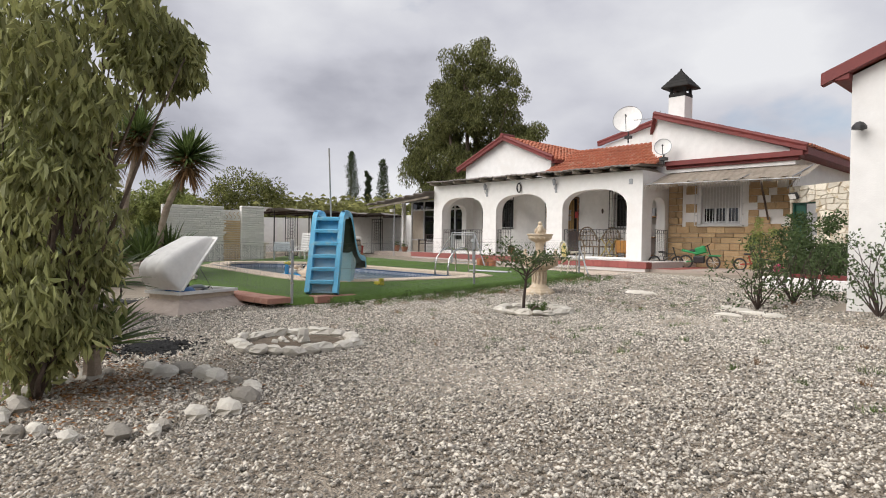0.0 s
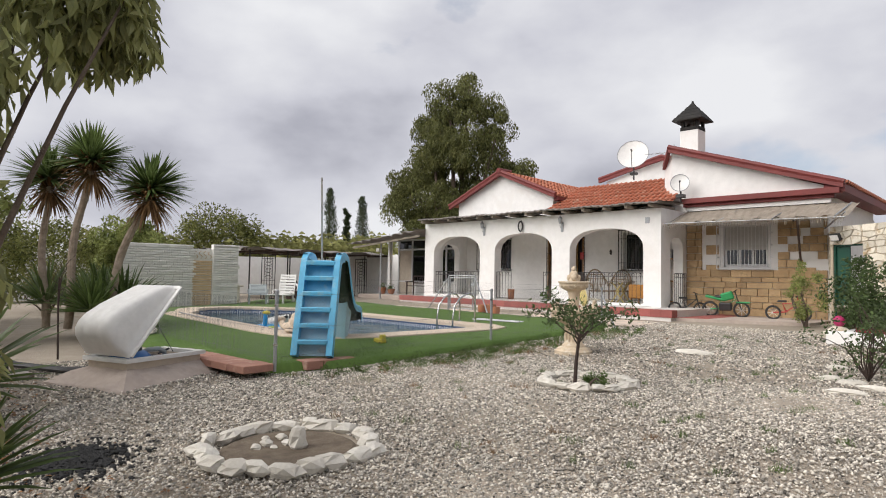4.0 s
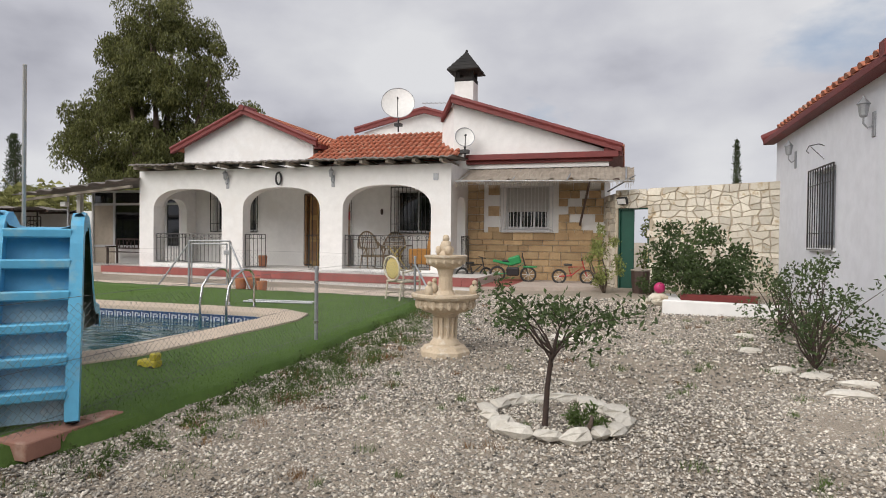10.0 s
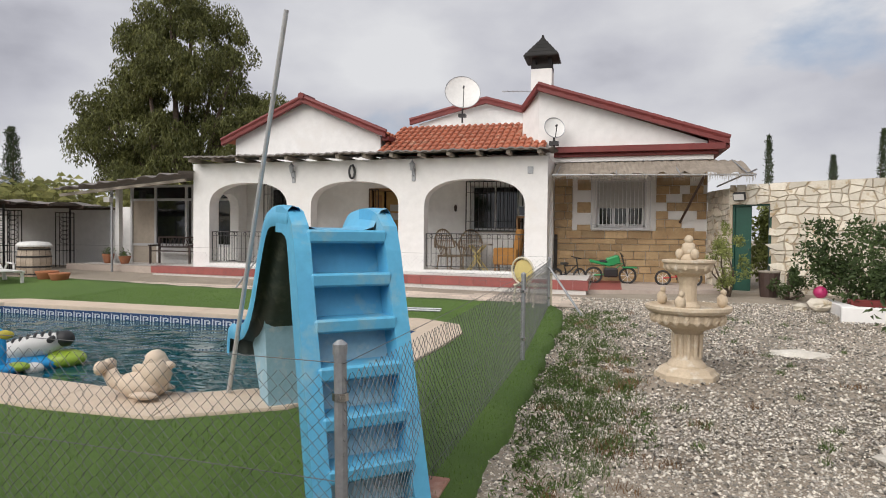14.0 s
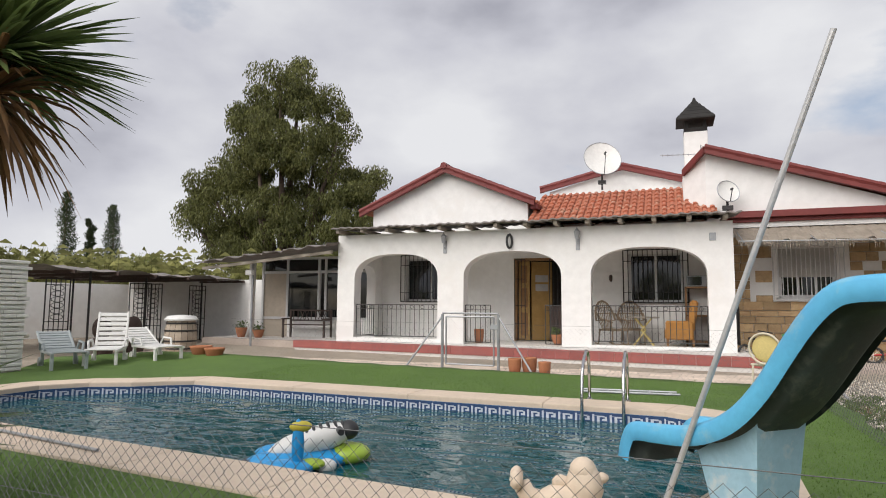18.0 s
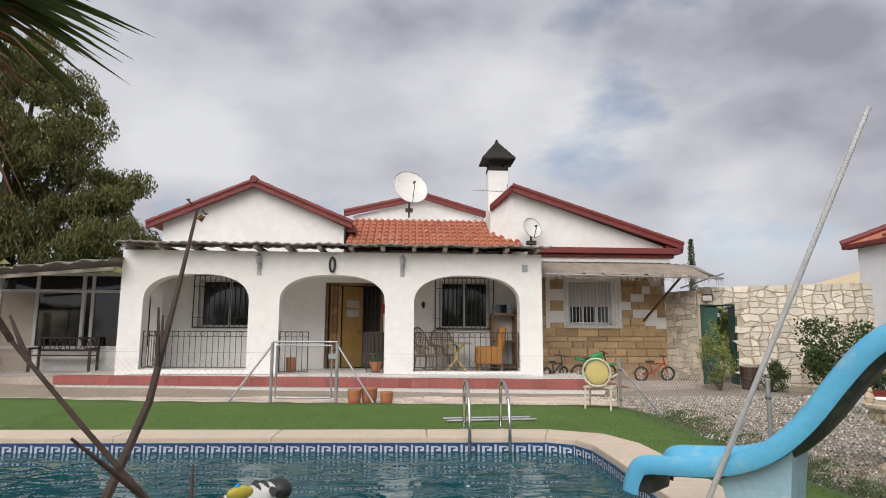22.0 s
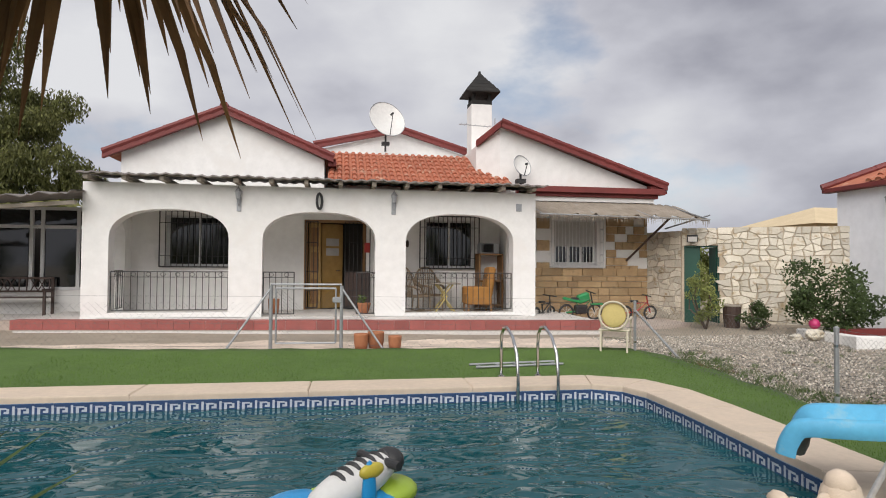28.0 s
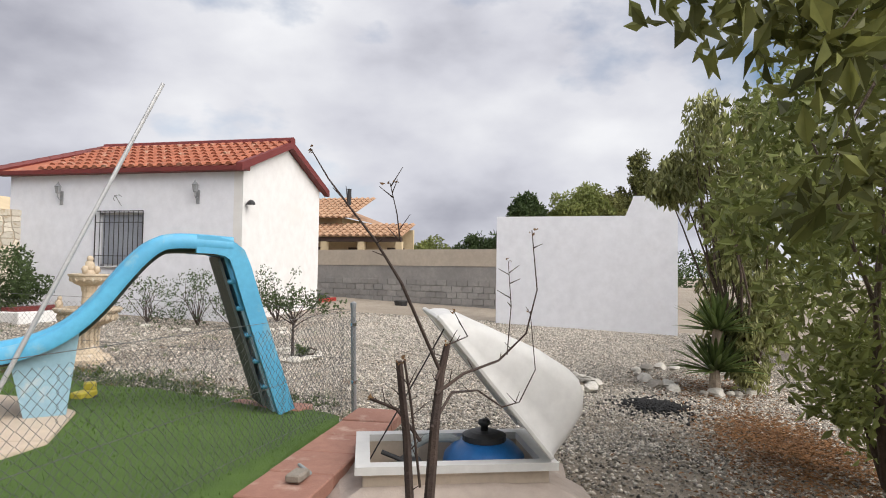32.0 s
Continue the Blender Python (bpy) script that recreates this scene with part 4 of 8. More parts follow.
# golden stone slabs on the right front wall
clad = thing("stone_cladding", "golden split-stone slabs on the house wall", "stone cladding", (1.9, 1.76, 0), kind="structure")
z = -0.2
while z < 0.98:
    hh = rnd.choice([0.14, 0.18, 0.22])
    x = 0.02
    while x < 3.82:
        ww = min(rnd.uniform(0.28, 0.7), 3.84 - x)
        part("stone_slab", G().box(x, x + ww - 0.012, 1.735 - rnd.uniform(0, 0.012), 1.78, z, z + hh - 0.012, c=0.006), GOLDSTONE, clad)
        x += ww
    z += hh
for x0, x1, zz in ((0.02, 0.5, 1.0), (2.62, 3.84, 1.0)):
    r_ = 0
    z = zz
    while z < 2.6:
        x = x0
        while x < x1 - 0.05:
            ww = min(rnd.uniform(0.18, 0.42), x1 - x)
            if not (rnd.random() < 0.30 and x > 0.3):
                part("stone_slab", G().box(x, x + ww - 0.012, 1.74 - rnd.uniform(0, 0.012), 1.78, z, z + 0.205, c=0.006), GOLDSTONE, clad)
            x += ww
        z += 0.217
for i in range(5):
    for x0, x1 in ((0.62, 0.98), (2.5, 2.62)):
        if i % 2 == 0 and x0 < 1:
            part("stone_slab", G().box(x0, x1, 1.74, 1.78, 1.0 + 0.3 * i, 1.28 + 0.3 * i, c=0.006), GOLDSTONE, clad)
# chimney
chim = thing("chimney", "white chimney with a sooty black tiled cap", "chimney", (-0.55, 3.6, 3.8))
part("shaft", G().box(-0.87, -0.25, 3.3, 3.92, 3.6, 5.93, c=0.01), WHITE, chim)
part("sooty_top", G().box(-0.868, -0.252, 3.302, 3.918, 5.93, 6.05), SOOT, chim)
for x in (-0.84, -0.36):
    for y in (3.33, 3.81):
        part("post", G().box(x, x + 0.09, y, y + 0.09, 6.05, 6.28), SOOT, chim)
h = G()
for i in range(5):
    r0, r1 = 0.51 - 0.10 * i, 0.51 - 0.10 * (i + 1) + 0.03
    z0 = 6.26 + 0.13 * i
    h.add([(-0.56 + sx * r, 3.61 + sy * r, zz) for r, zz in ((r0, z0), (r0, z0 + 0.035), (r1, z0 + 0.14)) for sx, sy in ((-1, -1), (1, -1), (1, 1), (-1, 1))],
          [(0, 3, 2, 1)] + [(a * 4 + j, a * 4 + (j + 1) % 4, a * 4 + 4 + (j + 1) % 4, a * 4 + 4 + j) for a in range(2) for j in range(4)])
h.rod((-0.56, 3.61, 6.85), (-0.56, 3.61, 7.0), 0.07, 0.03)
part("cap", h, SOOT, chim, "soot-blackened pyramid cap")

# porch roof edge: rafters, sheet
roof = thing("porch_roof", "timber-raftered porch roof with grey sheeting", "porch roof", (-5, 0.2, 2.95))
for i in range(14):
    x = -9.85 + i * 0.745
    part("rafter", G().box(x - 0.05, x + 0.05, -0.42, 1.2, 2.93, 3.03, c=0.01), GREYWOOD, roof)
h = G()
NS = 140
for i in range(NS + 1):
    x = -10.0 + 10.15 * i / NS
    for y, zo in ((-0.50, 3.035), (1.25, 3.16)):
        h.v.append((x, y, zo + 0.018 * math.sin(i * 1.9) + 0.012 * math.sin(i * 0.31)))
        h.v.append((x, y, zo + 0.03 + 0.018 * math.sin(i * 1.9) + 0.012 * math.sin(i * 0.31)))
for i in range(NS):
    a, b = 4 * i, 4 * i + 4
    h.f += [(a + 1, b + 1, b + 3, a + 3), (a, a + 2, b + 2, b), (a, b, b + 1, a + 1)]
part("sheet", h, SHEET, roof)
part("fascia", G().box(-9.9, 0.1, -0.38, -0.33, 3.03, 3.06), GREYWOOD, roof)


# ---- boundary walls ----
def wall_frame(p0, p1):
    """Places x along p0-p1 and -y towards the viewer's side."""
    a = math.atan2(p1[1] - p0[1], p1[0] - p0[0])
    return Matrix.Translation((p0[0], p0[1], 0)) @ Matrix.Rotation(a, 4, "Z"), math.hypot(p1[0] - p0[0], p1[1] - p0[1])


def crazy_stones(parent, m, ln, z0, z1, skip, seed, size=0.34):
    """Irregular flat stones with recessed joints on a wall's face, from a jittered net of corners."""
    r = random.Random(seed)
    nx_, nz_ = max(2, round(ln / size)), max(2, round((z1 - z0) / (size * 0.72)))
    net = {}
    for i in range(nx_ + 1):
        for j in range(nz_ + 1):
            ix = 0 if i in (0, nx_) else 0.36
            jz = 0 if j in (0, nz_) else 0.36
            net[i, j] = Vector(((i + r.uniform(-ix, ix)) * ln / nx_, z0 + (j + r.uniform(-jz, jz)) * (z1 - z0) / nz_))
    done = set()
    for i in range(nx_):
        for j in range(nz_):
            if (i, j) in done:
                continue
            cells = [(i, j)]
            if r.random() < 0.25 and i + 1 < nx_ and (i + 1, j) not in done:
                cells.append((i + 1, j))
            done.update(cells)
            lo, hi = cells[0][0], cells[-1][0] + 1
            q = [net[lo, j]] + ([net[lo + 1, j]] if hi - lo == 2 else []) + [net[hi, j], net[hi, j + 1]] + ([net[lo + 1, j + 1]] if hi - lo == 2 else []) + [net[lo, j + 1]]
            c = sum(q, Vector((0, 0))) / len(q)
            if any(a < c.x < b and c_ < c.y < d for a, b, c_, d in skip):
                continue
            s = 1 - 0.019 / size
            out_ = -0.014 - r.uniform(0, 0.012)
            k_ = len(q)
            p_ = [(c.x + (v.x - c.x) * s, 0.01, c.y + (v.y - c.y) * s) for v in q] + [(c.x + (v.x - c.x) * s * 0.93, out_, c.y + (v.y - c.y) * s * 0.93) for v in q]
            h_ = G()
            h_.add([tuple(m @ Vector(t)) for t in p_], [tuple(range(k_, 2 * k_))] + [(e, (e + 1) % k_, k_ + (e + 1) % k_, k_ + e) for e in range(k_)])
            part("wall_stone", h_, STONE, parent)


stone_wall = thing("wall_stone", "cream crazy-stone garden wall with a doorway", "stone wall", (5.5, 0, -0.3), kind="structure")
mA, lA = wall_frame((3.86, 1.8), (4.18, 0.62))
part("backing", G().box(0, lA + 0.02, 0.01, 0.3, -0.4, 2.13, m=mA), MORTAR, stone_wall)
crazy_stones(stone_wall, mA, lA, -0.35, 2.12, [], 3, 0.21)
mB, lB = wall_frame((4.16, 0.55), (7.5, -1.25))
h = G().box(0, 0.06, 0.01, 0.3, -0.4, 2.13, m=mB).box(0.9, lB, 0.01, 0.3, -0.5, 2.2, m=mB).box(0.06, 0.9, 0.01, 0.3, 1.74, 2.15, m=mB)
part("backing", h, MORTAR, stone_wall)
crazy_stones(stone_wall, mB, lB, -0.45, 2.2, [(0.02, 0.92, -0.5, 1.76)], 4, 0.205)
GREEN_AT = mB @ Vector((0.75, 1.6, 0))
gd = thing("door_green", "dark green metal door standing ajar in the stone wall", "door", tuple(mB @ Vector((0.1, 0.15, -0.3))))
h = G().box(0.06, 0.10, 0.05, 0.12, -0.4, 1.74, m=mB).box(0.86, 0.90, 0.05, 0.12, -0.4, 1.74, m=mB).box(0.06, 0.90, 0.05, 0.12, 1.70, 1.74, m=mB)
part("door_frame", h, GREENDOOR, gd)
lf = part("leaf", G().box(0.10, 0.45, 0.10, 0.13, -0.36, 1.70, m=mB @ Matrix.Translation((0, 0, 0)), c=0.005), GREENDOOR, gd)
lf = part("leaf", G().box(0, 0.4, 0, 0.03, -0.36, 1.70, m=mB @ Matrix.Translation((0.86, 0.14, 0)) @ Matrix.Rotation(radians(110), 4, "Z"), c=0.005), GREENDOOR, gd)
part("handle", G().rod(tuple(mB @ Vector((0.42, 0.09, 0.7))), tuple(mB @ Vector((0.42, 0.04, 0.7))), 0.015), CHROME, gd)
fl = thing("floodlight", "small black wall floodlight over the door", "floodlight", tuple(mB @ Vector((0.25, -0.1, 1.88))))
part("housing", G().box(-0.13, 0.13, -0.05, 0.04, -0.09, 0.09, m=mB @ Matrix.Translation((0.25, -0.12, 1.92)) @ Matrix.Rotation(radians(25), 4, "X"), c=0.01), BLACKPL, fl)
part("lens", G().box(-0.11, 0.11, -0.056, -0.05, -0.07, 0.07, m=mB @ Matrix.Translation((0.25, -0.12, 1.92)) @ Matrix.Rotation(radians(25), 4, "X")), PLASTIC, fl)
part("bracket", G().rod(tuple(mB @ Vector((0.25, -0.1, 1.92))), tuple(mB @ Vector((0.25, 0.02, 1.92))), 0.015), BLACKPL, fl)

# ---- annex ----
annex = thing("annex", "white outbuilding with a red tiled roof", "outbuilding", (9.4, -4.2, -0.5))
AX0, AX1, AY0, AY1, AXE, AXR = 7.47, 11.6, -7.35, -0.9, 3.12, 3.97
AWH = (-4.75, -3.53, 0.84, 2.12)
mS = Matrix.Translation((AX0, 0, 0)) @ Matrix.Rotation(radians(-90), 4, "Z")
# the long wall runs along y: local x = -y, local y = +x
w = wall_holes(-AY1, -AY0, -0.75, AXE, 0.0, 0.22, [(-AWH[1], -AWH[0], AWH[2], AWH[3])])
w.v = [tuple(mS @ Vector(t)) for t in w.v]
part("long_wall", w, WHITE_COOL, annex)
h = G()
GY = AY0 - 0.012
h.add([(AX0 - 0.004, GY, -0.75), (AX1, GY, -0.75), (AX1, GY, AXE), (9.5, GY, AXR), (AX0 - 0.004, GY, AXE), (AX0, AY0 + 0.22, -0.75), (AX1, AY0 + 0.22, -0.75), (AX1, AY0 + 0.22, AXE), (9.5, AY0 + 0.22, AXR), (AX0, AY0 + 0.22, AXE)],
      [(0, 1, 2, 3, 4), (9, 8, 7, 6, 5), (0, 4, 9, 5), (1, 6, 7, 2)])
part("gable_wall", h, WHITE, annex)
part("far_wall", G().box(AX0 + 0.23, AX1 - 0.23, AY1 - 0.22, AY1, -0.75, AXE), WHITE, annex)
part("back_wall", G().box(AX1 - 0.22, AX1 - 0.01, AY0 + 0.225, AY1, -0.75, AXE), WHITE, annex)
# added grey panel: the sky's reflection in the window glass, put in as colour
part("blind", G().box(AX0 + 0.085, AX0 + 0.09, AWH[0] + 0.05, AWH[1] - 0.05, AWH[2] + 0.05, AWH[3] - 0.05), mat("painted_sky_sheen", (0.34, 0.36, 0.40), (0.27, 0.29, 0.33), 2, 0.7), annex, "grey panel painted as sky reflected in the panes")
window(-AWH[1], -AWH[0], 0.1, AWH[2], AWH[3], 2, m=mS, parent=annex)
gr = thing("window_grille", "black iron grille over the outbuilding window", "window grille", (AX0 - 0.05, -4.26, 0.8))
grille(gr, -AWH[1] - 0.05, -AWH[0] + 0.05, -0.05, AWH[2] - 0.03, AWH[3] + 0.03, 10, "frame", m=mS)
for z in (1.08, 1.88):
    part("crossbar", G().rod(tuple(mS @ Vector((-AWH[1] - 0.05, -0.05, z))), tuple(mS @ Vector((-AWH[0] + 0.05, -0.05, z))), 0.009, n=6), IRON, gr)
EV = 7.27
sl = (AXR + 0.16 - (AXE + 0.02)) / (9.5 - EV)
tile_plane("roof_tiles", annex, (EV, AY0 - 0.15, AXE + 0.02), (0, 5.6, 0), (9.5 - EV, 0, AXR + 0.14 - AXE), 22, 7)
h = G()
h.add([(EV, -2.02, AXE + 0.02), (EV, -0.65, AXE + 0.02), (9.5, -2.02, AXR + 0.16)], [(0, 1, 2)])
h.add([(EV, -0.65, AXE + 0.02), (11.9, -0.65, AXE + 0.02), (9.5, -2.02, AXR + 0.16)], [(0, 1, 2)])
part("hip_slope", h, TERRA, annex)
tile_plane("roof_tiles", annex, (11.88, AY0 - 0.15, AXE + 0.02), (0, 5.6, 0), (9.5 - 11.88, 0, AXR + 0.14 - AXE), 22, 7)
h = G()
for i in range(15):
    y = AY0 - 0.2 + i * 0.38
    h.rod((9.5, y, AXR + 0.17), (9.5, y + 0.41, AXR + 0.19), 0.12, 0.1, 8)
part("ridge_tiles", h, REDPAINT, annex)
h = G()
for i in range(9):
    a, b = Vector((9.5, -2.0, AXR + 0.17)), Vector((EV, -0.68, AXE + 0.06))
    h.rod(a.lerp(b, i / 9), a.lerp(b, (i + 1.1) / 9), 0.09, 0.1, 8)
part("hip_tiles", h, REDPAINT, annex)
part("eave_board", G().box(EV - 0.02, AX0, AY0 - 0.18, AY1 + 0.25, AXE - 0.08, AXE + 0.03, c=0.01), REDPAINT, annex)
for sx in (-1, 1):
    xe = 9.5 + sx * 2.4
    h = G()
    y = AY0 - 0.2
    h.add([(xe, y, AXE - 0.12), (9.5, y, AXR), (9.5, y, AXR + 0.17), (xe, y, AXE + 0.06), (xe, y + 0.16, AXE - 0.12), (9.5, y + 0.16, AXR), (9.5, y + 0.16, AXR + 0.17), (xe, y + 0.16, AXE + 0.06)],
          [(0, 1, 2, 3), (5, 4, 7, 6), (3, 2, 6, 7), (1, 0, 4, 5), (0, 3, 7, 4)])
    part("bargeboard", h, REDPAINT, annex)


def wall_lantern(x, y, z, m=None):
    """An old wall lantern: back plate, arm, cage and finial."""
    o = thing("wall_lantern", "weathered grey metal wall lantern", "wall lantern", (x, y, z))
    m = m or Matrix.Translation((x, y, z))
    def T(*p):
        return tuple(m @ Vector(p))
    part("back_plate", G().box(-0.05, 0.05, -0.02, 0.0, -0.28, 0.05, m=m, c=0.008), GALV, o)
    part("arm", G().tube([T(0, -0.01, -0.12), T(0, -0.08, -0.16), T(0, -0.13, -0.1), T(0, -0.13, -0.02)], 0.012, 6), GALV, o)
    lm = G().lathe([(0.03, 0.0), (0.05, 0.02), (0.07, 0.16), (0.085, 0.17), (0.03, 0.24), (0.012, 0.27), (0.0, 0.3)], 8)
    lm.v = [tuple(m @ Vector((px, py - 0.13, pz - 0.02))) for px, py, pz in lm.v]
    part("cage", lm, GALV, o)
    return o


mAX = Matrix.Translation((AX0, 0, 0)) @ Matrix.Rotation(radians(-90), 4, "Z")
wall_lantern(AX0, -2.45, 2.55, Matrix.Translation((AX0, -2.45, 2.6)) @ Matrix.Rotation(radians(-90), 4, "Z"))
wall_lantern(AX0, -6.22, 2.55, Matrix.Translation((AX0, -6.22, 2.58)) @ Matrix.Rotation(radians(-90), 4, "Z"))
hook = thing("hanging_bracket", "thin curled iron wall bracket", "bracket", (AX0, -4.0, 2.5))
part("arm", G().tube([(AX0, -4.15, 2.5), (AX0 - 0.08, -4.15, 2.53), (AX0 - 0.22, -4.15, 2.5), (AX0 - 0.26, -4.15, 2.42), (AX0 - 0.22, -4.15, 2.38)], 0.008, 6).rod((AX0, -4.15, 2.28), (AX0 - 0.2, -4.15, 2.49), 0.006, n=6), IRON, hook)
el = thing("eave_lamp", "small dark outdoor spotlight on the gable wall", "spotlight", (7.6, AY0 - 0.1, 2.3))
part("head", G().lathe([(0.05, 0), (0.1, -0.06), (0.1, -0.1)], 10, (7.6, AY0 - 0.14, 2.39)), BLACKPL, el)
part("arm", G().tube([(7.6, AY0, 2.3), (7.6, AY0 - 0.1, 2.32), (7.6, AY0 - 0.14, 2.40)], 0.015, 6), BLACKPL, el)

# blank white wall and the block wall behind
ww = thing("wall_white", "smooth white painted garden wall with a stepped end", "wall", (11, -15, -0.6), kind="structure")
mW, lW = wall_frame((10.4, -17.12), (10.6, -12.75))
part("wall_body", G().box(0, lW, -0.25, 0.0, -0.9, 2.26, m=mW), WHITE_COOL, ww)
part("raised_end", G().box(0, 1.02, -0.248, -0.002, 2.26, 2.74, m=mW).prism([(1.02, 2.26), (1.2, 2.26), (1.02, 2.70)], 0.002, 0.248, m=mW @ Matrix.Rotation(radians(90), 4, "X")), WHITE_COOL, ww)
bw = thing("wall_block", "grey concrete block wall with a beige rendered top", "block wall", (15.5, -9, -0.6), kind="structure")
mK, lK = wall_frame((14.4, -15.0), (17.6, -2.5))
part("core", G().box(0, lK, -0.2, -0.02, -0.8, 1.55, m=mK), GREYWALL, bw)
part("rendered_top", G().box(0, lK, -0.21, 0.0, 1.02, 1.6, m=mK), BEIGEWALL, bw)
for j in range(5):
    x = (j % 2) * 0.2
    while x < lK - 0.4:
        part("block", G().box(x, x + 0.385, -0.03, 0.02 + rnd.uniform(0, 0.008), -0.5 + j * 0.21, -0.5 + j * 0.21 + 0.195, m=mK, c=0.006), GREYWALL, bw)
        x += 0.4

# neighbour's house behind
nb = thing("neighbour_house", "cream neighbouring house with clay tiled roofs and porch", "house", (27, 0, 0))
part("wall", G().box(25.0, 33, -2.6, 5.6, -0.5, 3.6), YELLOWHOUSE, nb)
tile_plane("roof", nb, (24.2, -3.3, 3.5), (0, 9.5, 0), (4.2, 0, 1.5), 28, 8, OLDTILE)
h = G()
h.add([(24.2, -3.3, 3.5), (33.5, -3.3, 3.5), (28.4, 0.1, 5.0)], [(0, 1, 2)])
part("roof_hip", h, OLDTILE, nb)
tile_plane("porch_roof", nb, (22.4, -6.7, 2.45), (0, 6.2, 0), (2.4, 0, 0.75), 18, 5, OLDTILE)
part("porch_beam", G().box(22.55, 22.75, -6.6, -0.6, 2.2, 2.42), DARKWOOD, nb)
for y in (-6.5, -4.6, -2.7, -0.8):
    part("porch_post", G().box(22.5, 22.8, y - 0.15, y + 0.15, -0.5, 2.2), YELLOWHOUSE, nb)
part("porch_back", G().box(24.7, 24.9, -6.6, -0.6, -0.5, 2.9), YELLOWHOUSE, nb)
for y in (-5.7, -3.6, -1.6):
    part("porch_window", G().box(24.62, 24.69, y - 0.45, y + 0.45, 0.3, 2.0), DARKWOOD, nb)
part("parapet", G().box(22.5, 22.7, -6.5, -0.8, -0.5, 0.95), YELLOWHOUSE, nb)
part("chimney_pipe", G().rod((26.5, -2.4, 4), (26.5, -2.4, 5.3), 0.12), BLACKPL, nb)
nb2 = thing("neighbour_house", "pale cream far house with a low tiled roof", "house", (24, 14, 0))
part("wall", G().box(20, 28, 14, 20, -0.5, 3.6), YELLOWHOUSE, nb2)
h = G()
h.add([(19.4, 13.4, 3.5), (28.6, 13.4, 3.5), (28.6, 20.6, 3.5), (19.4, 20.6, 3.5), (22.5, 17, 4.7), (25.5, 17, 4.7)], [(0, 1, 5, 4), (1, 2, 5), (2, 3, 4, 5), (3, 0, 4)])
part("roof", h, YELLOWHOUSE, nb2)

# ---- sunroom and left side ----
sr = thing("sunroom", "lean-to sunroom with white window frames and a sheet roof", "sunroom", (-12.2, 1.6, -0.1))
part("panel_wall", G().box(-14.2, -13.2, 2.2, 2.3, -0.1, 2.15), BEIGEWALL, sr)
part("low_wall", G().box(-13.2, -10.05, 2.2, 2.32, -0.1, 0.55), WHITE, sr)
h = G()
for z in (0.55, 2.05, 2.5):
    h.box(-14.2, -10.05, 2.16, 2.24, z - 0.04, z + 0.04)
for x in (-14.17, -13.2, -12.0, -11.75, -10.95, -10.1):
    h.box(x - 0.04, x + 0.04, 2.15, 2.25, 0.55 if x > -13.3 else -0.1, 2.5)
part("window_frame", h, ALU, sr)
for a, b in ((-13.16, -12.04), (-11.71, -10.99), (-10.91, -10.14)):
    part("pane", G().box(a, b, 2.19, 2.2, 0.59, 2.01), GLASS, sr)
part("pane", G().box(-14.1, -12.05, 2.19, 2.2, 2.09, 2.46), GLASS, sr)
part("pane", G().box(-11.95, -10.1, 2.19, 2.2, 2.09, 2.46), GLASS, sr)
part("dark_room", G().box(-14.1, -10.1, 3.2, 3.3, -0.1, 2.5), ROOMSHADE, sr)
h = G()
for i in range(61):
    x = -14.6 + 4.6 * i / 60
    f_ = i / 60
    for y, zb in ((-0.55, 2.2), (2.6, 2.5)):
        zz = zb + 0.42 * f_ + 0.025 * math.sin(i * 1.6)
        h.v += [(x, y + 0.15 * math.sin(i * 0.7) * (y < 0), zz), (x, y + 0.15 * math.sin(i * 0.7) * (y < 0), zz + 0.02)]
for i in range(60):
    a, b = 4 * i, 4 * i + 4
    h.f += [(a + 1, b + 1, b + 3, a + 3), (a, a + 2, b + 2, b), (a, b, b + 1, a + 1)]
part("sheet_roof", h, SHEET, sr, "grey wavy sheet roof")
part("roof_beam", G().box(-14.5, -10.05, -0.35, -0.27, 2.2, 2.28, m=Matrix.Translation((-12.3, 0, 2.24)) @ Matrix.Rotation(radians(-5), 4, "Y") @ Matrix.Translation((12.3, 0, -2.24))), GREYWOOD, sr)
post = part("post", G().rod((-13.0, 0.1, -0.3), (-13.0, 0.1, 2.3), 0.035), GALV, sr)
part("post", G().box(-14.3, -14.15, 1.6, 1.75, -0.3, 2.4), WHITE, sr)
part("lamp_box", G().box(-13.12, -12.9, -0.1, 0.06, 1.85, 2.0, c=0.01), PLASTIC, sr)

gw = thing("wall_garden", "white rendered garden wall streaked with age", "wall", (-18, 1.5, -0.3), kind="structure")
for p0, p1, zt in (((-24.0, -4.0), (-20.5, 2.5), 1.7), ((-20.5, 2.5), (-14.2, 2.9), 1.85), ((-24.0, -12.0), (-24.0, -4.0), 1.7)):
    mG, lG = wall_frame(p0, p1)
    part("wall_body", G().box(0, lG, 0, 0.2, -0.6, zt, m=mG), WHITE, gw)

# pergola with lattice screens
pg = thing("pergola", "dark pergola roofed with sagging shade matting", "pergola", (-18, -1.5, -0.3))
for x, y in ((-16.0, -4.6), (-16.3, -2.6), (-16.6, -0.4), (-16.6, 2.0), (-19.5, -4.6), (-19.6, -0.5)):
    part("post", G().rod((x, y, -0.4), (x, y, 1.85), 0.03, n=6), IRON, pg)
h = G()
nn = 24
for i in range(nn + 1):
    for j in range(nn + 1):
        x, y = -20.5 + 5.0 * i / nn, -5.2 + 8.0 * j / nn
        h.v.append((x, y, 1.86 + 0.05 * math.sin(i * 1.3 + j * 0.8) + 0.05 * rnd.uniform(-1, 1)))
